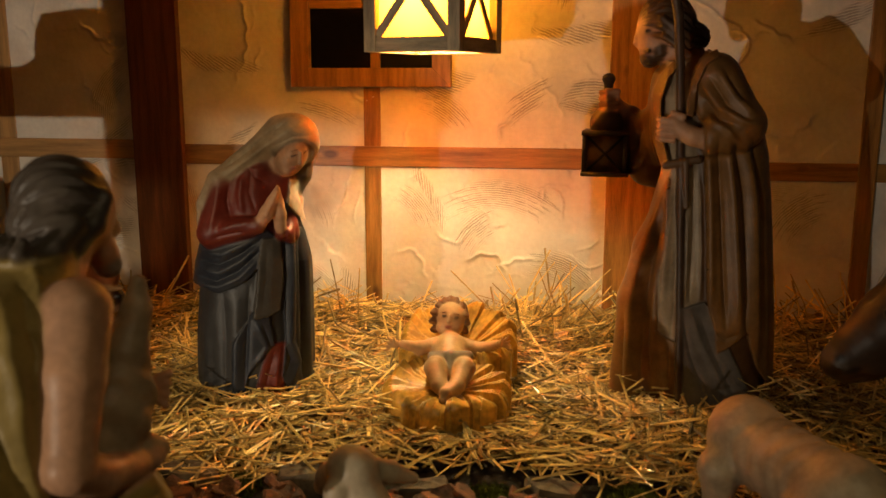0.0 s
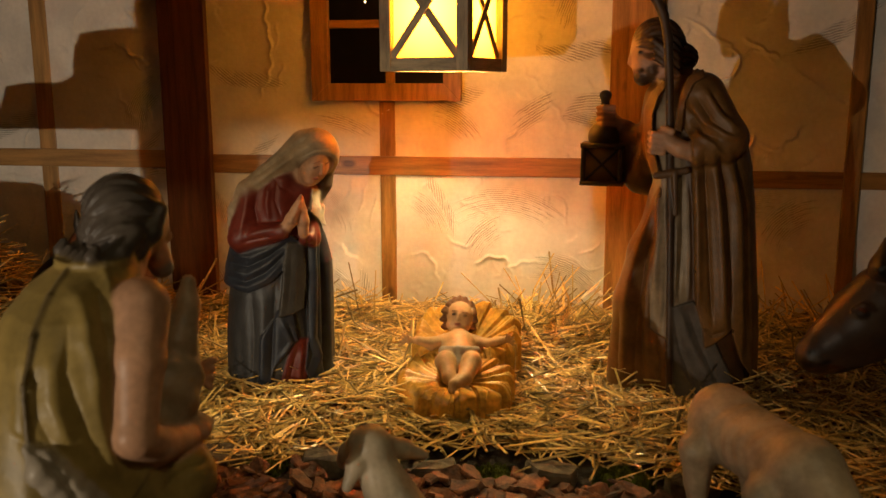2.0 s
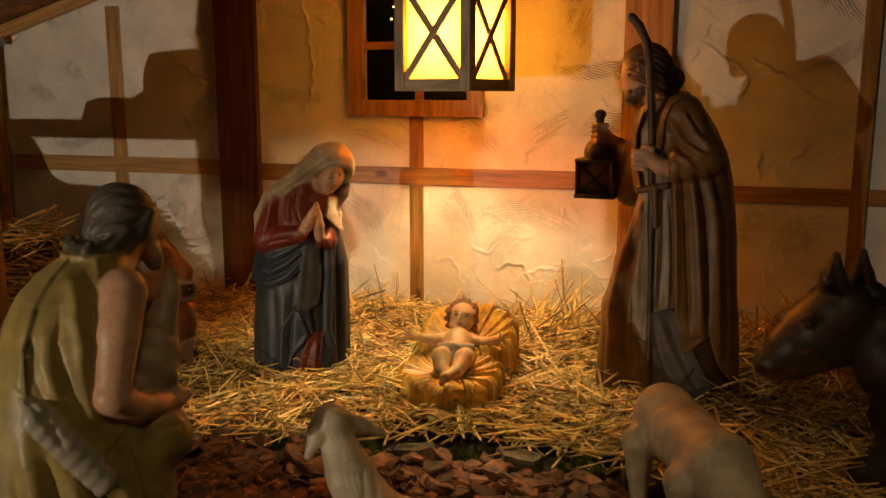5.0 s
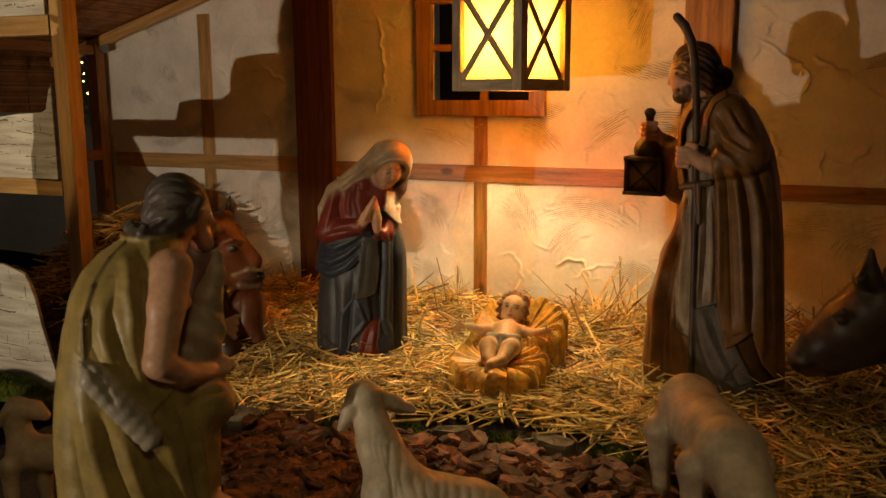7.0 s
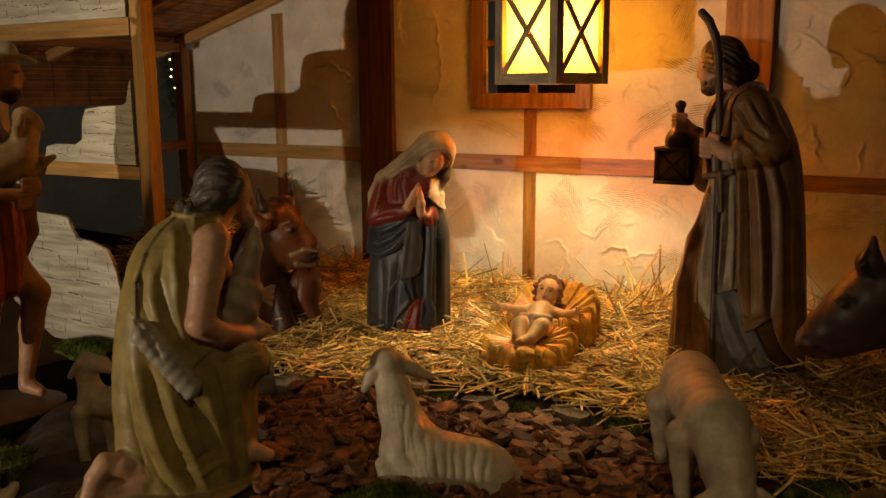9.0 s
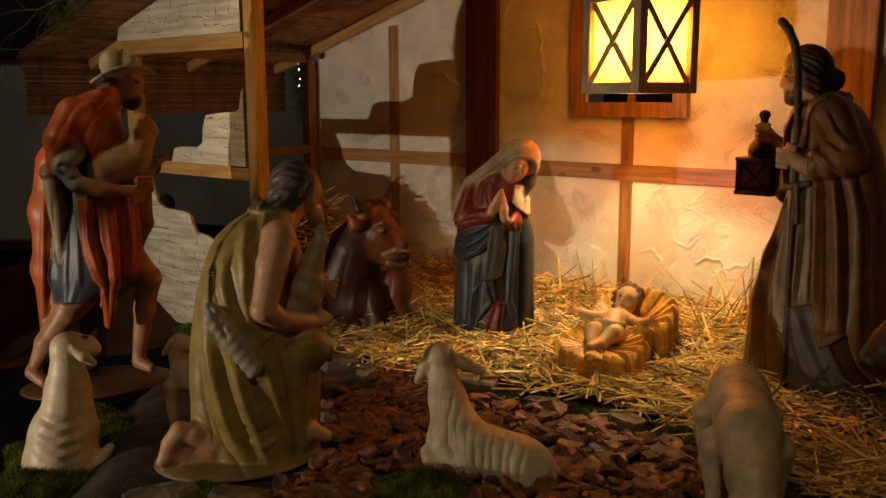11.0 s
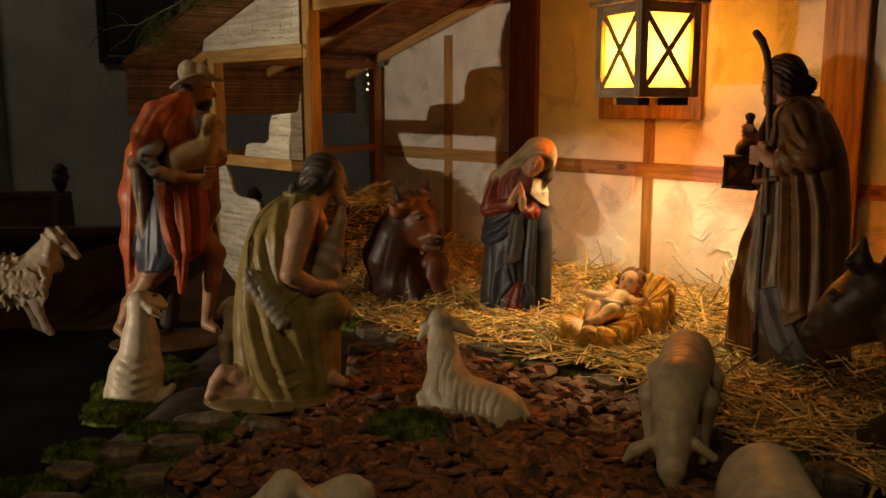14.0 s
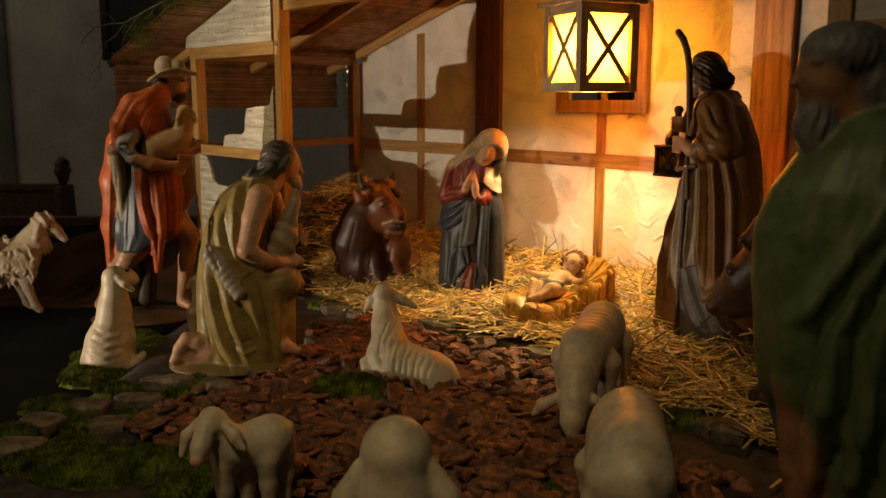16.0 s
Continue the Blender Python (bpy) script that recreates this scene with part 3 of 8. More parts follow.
    keep = np.ones(i.shape, bool) if hole is None else ~((mx > hole[0]) & (mx < hole[1]) & (mz > hole[2]) & (mz < hole[3]))
    a = (i * m + j)[keep]
    faces = np.stack([a, a + m, a + m + 1, a + 1], 1)
    me = mesh_of("plaster", verts.tolist(), faces.tolist(), True)
    strokes = me.color_attributes.new("comb", "FLOAT_COLOR", "POINT")
    strokes.data.foreach_set("color", np.stack([phase, mask, mask, np.ones_like(mask)], -1).astype(np.float32).ravel())
    return me


WALL_TOP = 1.05
wall = part("wall_back", plaster_panel(-1.56, 1.5, -0.05, WALL_TOP, (-0.375, -0.072, 0.565, 0.84), 0.0027, 4), PLASTER)
wall.matrix_basis = pose(0, 0.014, 0)
for x0, x1, z0, z1 in ((-1.56, -0.375, -0.05, WALL_TOP), (-0.072, 1.5, -0.05, WALL_TOP), (-0.375, -0.072, -0.05, 0.565), (-0.375, -0.072, 0.84, WALL_TOP)):
    part("backing", bevelled((x1 - x0, 0.02, z1 - z0), 0, ((x0 + x1) / 2, 0.016, (z0 + z1) / 2)), PLASTER, wall)
tagged(wall, "rough trowelled white plaster wall of the stable", "wall", kind="structure")

TIMBER = [  # x0, x1, z0, z1, depth, kind of wood
    ("post", -0.797, -0.677, -0.04, WALL_TOP, 0.034, REDSTAIN), ("post", 0.296, 0.408, -0.04, WALL_TOP, 0.034, ORANGEPINE),
    ("post", 0.818, 0.853, -0.04, WALL_TOP, 0.022, STAIN),
    ("stud", -0.247, -0.209, -0.04, 0.358, 0.018, STAIN), ("stud", -0.247, -0.209, 0.404, 0.535, 0.018, STAIN),
    ("stud", -1.150, -1.104, 0.413, 0.835, 0.016, PINE), ("stud", -1.150, -1.104, -0.04, 0.368, 0.016, PINE),
]
RAILS = [(-0.677, 0.296, 0.358, 0.404, STAIN), (0.408, 0.818, 0.341, 0.380, STAIN), (0.853, 1.45, 0.341, 0.380, STAIN),
         (-1.50, -0.797, 0.368, 0.413, PINE)]
for name, x0, x1, z0, z1, deep, wood in TIMBER:
    y = 0.013 - deep / 2
    beam(name, ((x0 + x1) / 2, y, z0), ((x0 + x1) / 2, y, z1), x1 - x0, deep, wood, wall)
for x0, x1, z0, z1, wood in RAILS:
    beam("rail", (x0, 0.004, (z0 + z1) / 2), (x1, 0.004, (z0 + z1) / 2), 0.018, z1 - z0, wood, wall)


def mitred(x0, x1, z0, z1, wide, deep, y, parent, wood):
    """A window casing of four mitred boards."""
    out = [(x0, z0), (x1, z0), (x1, z1), (x0, z1)]
    inn = [(x0 + wide, z0 + wide), (x1 - wide, z0 + wide), (x1 - wide, z1 - wide), (x0 + wide, z1 - wide)]
    for k in range(4):
        n = (k + 1) % 4
        me = plate([out[k], out[n], inn[n], inn[k]], deep, 0.0012)
        board = part("casing", me, wood, parent)
        board.matrix_basis = pose(0, y, 0)


window = thing("window_1", "small stained pine window with a dark night behind it", "window", kind="structure")
mitred(-0.409, -0.047, 0.536, 0.872, 0.042, 0.022, -0.008, window, STAIN)
beam("glazing_bar", (-0.219, 0.012, 0.575), (-0.219, 0.012, 0.832), 0.022, 0.012, STAIN, window)
beam("glazing_bar", (-0.367, 0.012, 0.716), (-0.230, 0.012, 0.716), 0.012, 0.019, STAIN, window)
beam("glazing_bar", (-0.208, 0.012, 0.716), (-0.089, 0.012, 0.716), 0.012, 0.019, STAIN, window)
part("night", bevelled((0.5, 0.01, 0.5), 0, (-0.22, 0.30, 0.70)), NIGHT, window)
for x, z in ((-0.325, 0.79), (-0.318, 0.82), (-0.31, 0.805), (-0.30, 0.775), (-0.27, 0.80)):
    bm = bmesh.new()
    bmesh.ops.create_icosphere(bm, subdivisions=1, radius=0.0022, matrix=Matrix.Translation((x, 0.10, z)))
    part("fairy_light", bm, BULBGLOW, window)

# ---- the lean-to on the left: posts, beams, boards, bamboo roof ----
lean = thing("lean_to", "open pine lean-to with a bamboo roof and white painted ruin boards", "stable", kind="structure")


def roof_z(x):
    return 0.790 + 0.296 * (x + 1.474)


beam("front_post", (-0.840, -0.803, -0.06), (-0.840, -0.803, 0.885), 0.037, 0.037, PINE, lean)
beam("side_post", (-1.405, -0.803, -0.06), (-1.405, -0.803, 0.755), 0.038, 0.038, PINE, lean)
beam("corner_post", (-1.532, -0.020, -0.06), (-1.532, -0.020, 0.755), 0.040, 0.036, STAIN, lean)
beam("front_plate", (-1.43, -0.803, 0.737), (-0.864, -0.803, 0.737), 0.036, 0.04, PINE, lean)
beam("ridge_beam", (-0.862, -0.79, 0.862), (0.9, -0.79, 0.862), 0.036, 0.03, PINE, lean)
beam("board_rail", (-1.38, -0.803, 0.400), (-0.864, -0.803, 0.400), 0.030, 0.036, PINE, lean)
beam("side_plate", (-1.44, -0.78, 0.735), (-1.53, -0.045, 0.735), 0.034, 0.03, STAIN, lean)
beam("side_rail", (-1.41, -0.78, 0.405), (-1.525, -0.045, 0.405), 0.034, 0.03, STAIN, lean)
for y in (-0.015, -0.40, -0.76):
    beam("rafter", (-1.72, y, roof_z(-1.72) - 0.018), (-0.80, y, roof_z(-0.80) - 0.018), 0.022, 0.032, PINE, lean)
part("bracket", bevelled((0.034, 0.003, 0.028), 0.0005, (-1.488, -0.022, 0.742)), STEEL, lean, "small zinc angle bracket")
rng = np.random.default_rng(11)


def canes(ends, radius, sides=6):
    """Many thin canes as one mesh; ends: pairs of points."""
    verts, faces = [], []
    for a, b in ends:
        a, b = np.array(a, float), np.array(b, float)
        d = (b - a) / np.linalg.norm(b - a)
        u = np.cross(d, (0.31, 0.2, 0.9))
        u /= np.linalg.norm(u)
        w = np.cross(d, u)
        base = len(verts)
        for p in (a, b):
            for k in range(sides):
                t = 2 * math.pi * k / sides
                verts.append(p + radius * (u * math.cos(t) + w * math.sin(t)))
        faces += [(base + k, base + (k + 1) % sides, base + sides + (k + 1) % sides, base + sides + k) for k in range(sides)]
    return mesh_of("canes", verts, faces)


roof_ends = []
for x in np.arange(-1.745, -0.825, 0.0060):
    s = rng.uniform(-0.006, 0.006)
    j = rng.uniform(-0.002, 0.002, 4)
    roof_ends.append(((x + j[0], -0.985 + s, roof_z(x) + 0.006 + j[1]), (x + j[2], 0.03 + s, roof_z(x) + 0.006 + j[3])))
part("roof_strings", canes([((-1.745, y, roof_z(-1.745) + 0.002), (-0.83, y, roof_z(-0.83) + 0.002)) for y in np.arange(-0.94, 0.02, 0.135)], 0.0012, 4), TWIG, lean)
roof = part("bamboo_roof", canes(roof_ends, 0.0034), BAMBOO, lean, "brown bamboo cane matting")
part("roof_board", bevelled((0.96, 1.0, 0.006), 0), DARKWOOD, lean).matrix_basis = pose(-1.285, -0.48, roof_z(-1.285) + 0.017, 0, -16.5, 0)
blind_ends = []
for z in np.arange(0.545, 0.735, 0.0052):
    j = rng.uniform(-0.0016, 0.0016, 4)
    s = rng.uniform(-0.005, 0.005, 2)
    blind_ends.append(((-1.728 + j[0], -0.975 + s[0], z + j[1]), (-1.728 + j[2], 0.03 + s[1], z + j[3])))
part("bamboo_blind", canes(blind_ends, 0.0028), BAMBOO, lean, "hanging brown bamboo cane blind")
part("blind_strings", canes([((-1.7235, y, 0.545), (-1.7235, y, 0.735)) for y in np.arange(-0.93, 0.02, 0.135)], 0.0012, 4), TWIG, lean)


def ruin(name, points, marks, seed, z_top):
    """A cut-out board with brush-drawn masonry."""
    ob = part(name, plate(points, 0.010, 0.0012), BRICKPAINT, lean, "white board painted with grey masonry lines")
    ob.matrix_basis = pose(0, -0.826, 0)
    r = np.random.default_rng(seed)
    inside = lambda x, z: sum(((z0 > z) != (z1 > z)) and (x < (x1 - x0) * (z - z0) / (z1 - z0 + 1e-9) + x0)
                              for (x0, z0), (x1, z1) in zip(points, points[1:] + points[:1])) % 2 == 1
    verts, faces = [], []

    def stroke(xa, za, xb, zb, wide):
        n = max(3, int(math.hypot(xb - xa, zb - za) / 0.006))
        w0 = wide * r.uniform(0.5, 1.2)
        line = []
        for i in range(n + 1):
            t = i / n
            x, z = xa + (xb - xa) * t + r.normal(0, 0.0006), za + (zb - za) * t + r.normal(0, 0.0009)
            w = w0 * (0.35 + 0.65 * r.random())
            line.append((x, z, w))
        for (x, z, w), (x2, z2, w2) in zip(line, line[1:]):
            if r.random() < 0.16 or not (inside(x, z - 0.003) and inside(x2, z2 + 0.003) and inside(x, z + 0.003)):
                continue
            b = len(verts)
            up = abs(xb - xa) < abs(zb - za)
            o, o2 = ((w, 0), (w2, 0)) if up else ((0, w), (0, w2))
            verts.extend([(x - o[0], -0.0006, z - o[1]), (x2 - o2[0], -0.0006, z2 - o2[1]), (x2 + o2[0], -0.0006, z2 + o2[1]), (x + o[0], -0.0006, z + o[1])])
            faces.append((b, b + 1, b + 2, b + 3))
    zs = np.arange(min(p[1] for p in points) + 0.02, z_top, marks)
    xa, xb = min(p[0] for p in points), max(p[0] for p in points)
    for z in zs:
        x = xa
        while x < xb:
            run = r.uniform(0.03, 0.11)
            if r.random() < 0.68:
                stroke(x, z + r.normal(0, 0.003), min(x + run, xb), z + r.normal(0, 0.003), r.uniform(0.0008, 0.0022))
            x += run + r.uniform(0, 0.02)
        x = xa + r.uniform(0, 0.05)
        while x < xb:
            if r.random() < 0.7:
                stroke(x, z, x + r.normal(0, 0.002), z + marks * r.uniform(0.5, 0.95), r.uniform(0.0009, 0.0020))
            x += r.uniform(0.045, 0.085)
        for _ in range(3):
            x = r.uniform(xa, xb)
            stroke(x, z + r.uniform(0, marks), x + r.uniform(0.02, 0.07), z + r.uniform(0, marks), 0.0007)
    lines = part("masonry_lines", mesh_of("lines", verts, faces), BRUSH, ob)
    return ob


ruin("ruin_board", [(-0.866, 0.418), (-0.866, 0.62), (-0.876, 0.60), (-0.885, 0.565), (-0.90, 0.558), (-0.97, 0.555), (-1.03, 0.548),
                    (-1.045, 0.52), (-1.05, 0.475), (-1.075, 0.462), (-1.15, 0.462), (-1.185, 0.455), (-1.20, 0.418)], 0.026, 3, 0.61)
ruin("ruin_gable", [(-0.866, 0.757), (-0.866, roof_z(-0.866) - 0.004), (-1.436, roof_z(-1.436) - 0.004), (-1.45, 0.757)], 0.028, 5, 0.95)
ruin("ruin_wall", [(-0.905, -0.05), (-0.93, 0.02), (-0.95, 0.09), (-0.962, 0.145), (-0.975, 0.18), (-0.99, 0.205), (-1.05, 0.222), (-1.10, 0.226), (-1.118, 0.25),
                   (-1.128, 0.275), (-1.15, 0.280), (-1.25, 0.283), (-1.285, 0.30), (-1.30, 0.34), (-1.325, 0.378), (-1.38, 0.385), (-1.38, -0.05)], 0.036, 7, 0.38)

# ---- the hanging lantern ----
lantern = thing("hanging_lantern", "dark wooden hanging lantern with crossed bars and glowing yellow paper", "lantern", place=(-0.0375, -0.299, 0.60), turn=-17.5)
SIDE, TALL = 0.190, 0.236
half = SIDE / 2
for sx in (-1, 1):
    for sy in (-1, 1):
        beam("corner_post", (sx * (half - 0.012), sy * (half - 0.012), 0), (sx * (half - 0.012), sy * (half - 0.012), TALL), 0.024, 0.024, PANEWOOD, lantern)
for k in range(4):
    turn = pose(0, 0, 0, 0, 0, 90 * k)
    for z in (0.013, TALL - 0.013):
        rail = beam("crosspiece", (-half + 0.024, -half + 0.009, z), (half - 0.024, -half + 0.009, z), 0.014, 0.026, PANEWOOD, lantern)
        rail.matrix_basis = turn @ rail.matrix_basis
    for s, y in ((1, -half + 0.0065), (-1, -half + 0.0105)):
        bar = beam("diagonal_bar", (-s * (half - 0.025), y, 0.027), (s * (half - 0.025), y, TALL - 0.027), 0.004, 0.016, PANEWOOD, lantern)
        bar.matrix_basis = turn @ bar.matrix_basis
    pane = part("paper_pane", bevelled((SIDE - 0.030, 0.0012, TALL - 0.03), 0), PAPER, lantern, "glowing yellow translucent paper")
    pane.matrix_basis = turn @ pose(0, -half + 0.016, TALL / 2)
part("lid", bevelled((SIDE + 0.03, SIDE + 0.03, 0.012), 0.002, (0, 0, TALL + 0.006)), PANEWOOD, lantern)
part("hanging_cord", canes([((0, 0, TALL + 0.01), (0, 0, TALL + 0.30))], 0.003, 8), TWIG, lantern)

# ---- ground: cloth, soil bed, straw ----
def sheet(x0, x1, y0, y1, step, height):
    xs, ys = np.arange(x0, x1 + step, step), np.arange(y0, y1 + step, step)
    gx, gy = np.meshgrid(xs, ys, indexing="ij")
    verts = np.stack([gx, gy, height(gx, gy)], -1).reshape(-1, 3)
    n, m = gx.shape
    i, j = np.meshgrid(np.arange(n - 1), np.arange(m - 1), indexing="ij")
    a = (i * m + j).ravel()
    return mesh_of("sheet", verts.tolist(), np.stack([a, a + m, a + m + 1, a + 1], 1).tolist(), True)


def ripple(x, y, f, seed=0.0):
    return np.sin(f * x + 1.7 * np.sin(0.6 * f * y + seed)) * np.sin(0.9 * f * y + 1.3 * np.sin(0.7 * f * x + seed))


cloth = part("ground", sheet(-3.2, 2.6, -2.6, 0.6, 0.04, lambda x, y: -0.095 + 0.008 * ripple(x, y, 9)), CLOTH)
tagged(cloth, "black cloth spread under the crib landscape", "cloth", kind="structure")
bed = part("soil_bed", sheet(-0.75, 1.6, -2.0, 0.02, 0.02, lambda x, y: ground_z(x, y) - 0.012 + 0.006 * ripple(x, y, 23) - 0.10 * np.clip((-1.68 - y - 0.9 * (x + 0.2)) / 0.25, 0, 1)), SOIL)
tagged(bed, "dark soil bed under bark, moss and stones", "soil", kind="structure")


def straw_edge(x):
    """Front edge of the strewn straw."""
    return np.interp(x, (-1.3, -0.9, -0.6, -0.3, -0.1, 0.1, 0.3, 0.5, 0.62, 0.70, 0.82, 1.2), (-0.55, -0.66, -0.78, -0.80, -0.72, -0.70, -0.72, -0.79, -0.84, -0.80, -0.86, -0.86))


def straw_height(x, y):
    heap = 0.26 * np.exp(-(((x + 1.12) / 0.20) ** 2 + ((y + 0.40) / 0.20) ** 2))
    back = 0.035 * np.exp(-((y + 0.06) / 0.12) ** 2) + 0.03 * np.exp(-((x - 0.16) / 0.08) ** 2 - ((y + 0.22) / 0.12) ** 2)
    return ground_z(x, y) + 0.008 + heap + back


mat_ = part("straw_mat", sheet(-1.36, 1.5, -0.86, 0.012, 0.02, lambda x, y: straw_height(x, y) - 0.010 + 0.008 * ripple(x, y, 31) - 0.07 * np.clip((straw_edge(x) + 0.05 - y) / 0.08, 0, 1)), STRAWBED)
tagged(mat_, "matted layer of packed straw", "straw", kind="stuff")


def stalks(n, seed, place, lengths, tilt, radius):
    """Loose stalks, slightly bent, each its own island."""
    r = np.random.default_rng(seed)
    verts, faces = [], []
    for _ in range(n):
        x, y, z = place(r)
        length = r.uniform(*lengths)
        yaw, lift = r.uniform(0, 2 * math.pi), abs(r.normal(0, tilt)) - 0.05
        d = np.array((math.cos(yaw) * math.cos(lift), math.sin(yaw) * math.cos(lift), math.sin(lift)))
        side = np.array((-math.sin(yaw), math.cos(yaw), 0.0))
        up = np.cross(d, side)
        bend = r.normal(0, 0.05) * length
        wide = r.uniform(*radius)
        flat = wide * r.uniform(0.45, 1.0)
        base = len(verts)
        c = np.array((x, y, z))
        start = c - d * length * (0.5 if lift < 0.3 else 0.1)
        for t in (0, 0.5, 1.0):
            p = start + d * length * t + side * bend * 4 * t * (1 - t)
            p[1] = min(p[1], -0.002)
            for a, b in ((1, 0), (0, 1), (-1, 0), (0, -1)):
                verts.append(p + side * a * wide + up * b * flat)
        for s in (0, 4):
            for k in range(4):
                faces.append((base + s + k, base + s + (k + 1) % 4, base + s + 4 + (k + 1) % 4, base + s + 4 + k))
        faces += [(base + 3, base + 2, base + 1, base), (base + 8, base + 9, base + 10, base + 11)]
    return mesh_of("stalks", verts, faces)


def strewn(r):
    while True:
        x, y = r.uniform(-1.34, 1.3), r.uniform(-1.05, -0.01)
        if y > straw_edge(x) + r.normal(0, 0.025):
            return x, y, straw_height(x, y) + r.uniform(-0.002, 0.016)


loose = part("straw", stalks(17000, 21, strewn, (0.03, 0.15), 0.22, (0.0010, 0.0029)), STRAW)
tagged(loose, "golden loose straw strewn over the stable floor", "straw", kind="stuff")


def standing(r):
    x = r.choice([r.normal(0.16, 0.07), r.normal(0.70, 0.12), r.uniform(-0.75, 1.0), r.normal(0.66, 0.16)])
    y = -abs(r.normal(0.10, 0.07)) - 0.02 if x > -0.8 else r.normal(-0.36, 0.12)
    return x, y, straw_height(x, y) + 0.005


upright = part("upright_straw", stalks(420, 22, standing, (0.06, 0.19), 0.62, (0.0012, 0.0028)), STRAW)
tagged(upright, "straw stalks sticking up from the heap", "straw", kind="stuff")


# Unseen roof decks, implied by the gable board, added to shade the stable.
top = thing("roof", "plain unseen roof decks added over the stable for shade", "roof", kind="structure")
roof_deck = part("deck", bevelled((1.72, 0.98, 0.012), 0), DARKWOOD, top)
roof_deck.matrix_basis = pose(0.04, -0.46, 0.99, 6, 0, 0)

deck_r = part("deck", bevelled((0.80, 1.0, 0.012), 0), DARKWOOD, top)
deck_r.matrix_basis = pose(1.28, -0.47, 0.93, 0, 12, 0)
lean_r = thing("right_lean_to", "pine post and beam with a white painted gable board", "stable", kind="structure")
beam("front_post", (0.888, -0.80, -0.06), (0.888, -0.80, 0.95), 0.040, 0.040, PINE, lean_r)
beam("front_plate", (0.909, -0.80, 0.690), (1.45, -0.80, 0.690), 0.028, 0.036, PINE, lean_r)
board = part("ruin_gable", plate([(0.91, 0.706), (1.45, 0.706), (1.45, 0.90), (0.91, 1.01)], 0.010, 0.001), BRICKPAINT, lean_r)
board.matrix_basis = pose(0, -0.815, 0)

# ---- church behind ----
hall = part("wall_church", bevelled((22, 0.2, 7), 0, (0, 8.0, 2.4)), CHURCHWALL)
hall.matrix_basis = pose(1.37, -2.3, 0, 0, 0, 47.5)
tagged(hall, "plain grey plastered church wall", "wall", kind="structure")
pier = part("pilaster", bevelled((0.8, 0.3, 7), 0.02, (-4.25, 7.75, 2.4)), CHURCHWALL)
pier.matrix_basis = pose(1.37, -2.3, 0, 0, 0, 47.5)
tagged(pier, "pale stone pilaster on the church wall", "pilaster", kind="structure")
back = part("wall_church_back", bevelled((22, 0.2, 7), 0, (0, -6.0, 2.4)), CHURCHWALL)
back.matrix_basis = pose(1.37, -2.3, 0, 0, 0, 47.5)
tagged(back, "plain grey church wall behind the visitor", "wall", kind="structure")
floor = part("floor", bevelled((26, 26, 0.1), 0, (-1, 0, -0.95)), DARKWOOD)
tagged(floor, "dark church floor", "floor", kind="structure")
roof_c = part("ceiling", bevelled((26, 26, 0.1), 0, (-1, 0, 5.9)), CHURCHWALL)
tagged(roof_c, "pale church ceiling", "ceiling", kind="structure")

# ---- the floor lamp that lights the crib, out of the walk's view, with an added flap ----
spotlight = thing("floor_spotlight", "black floor spotlight with an added shading flap, unseen beside the crib", "lamp", place=(-1.067, -2.86, 0.0))
part("housing", bevelled((0.10, 0.12, 0.10), 0.012, (0, -0.085, 0.172)), LAMPBLACK, spotlight)
part("stand", bevelled((0.02, 0.02, 0.16), 0.002, (0, -0.085, 0.045)), LAMPBLACK, spotlight)
part("base_plate", bevelled((0.16, 0.16, 0.012), 0.003, (0, -0.085, -0.034)), LAMPBLACK, spotlight)
# Unseen flap, added to keep the spot off the upper middle wall.
part("shade_flap", bevelled((0.0645, 0.003, 0.15), 0.001, (0.0728, 0.30, 0.272)), LAMPBLACK, spotlight)
part("flap_rod", canes([((0.03, -0.06, 0.222), (0.102, 0.303, 0.250))], 0.003, 8), LAMPBLACK, spotlight)

# ---- carved figures ----
SKIN, SKIN_DARK = (0.60, 0.33, 0.19), (0.42, 0.21, 0.11)
HAIR, GREY_HAIR = (0.045, 0.028, 0.020), (0.088, 0.070, 0.056)
WOOL, WOOL_WARM = (0.60, 0.49, 0.34), (0.54, 0.41, 0.26)
BLACK = (0.02, 0.017, 0.015)


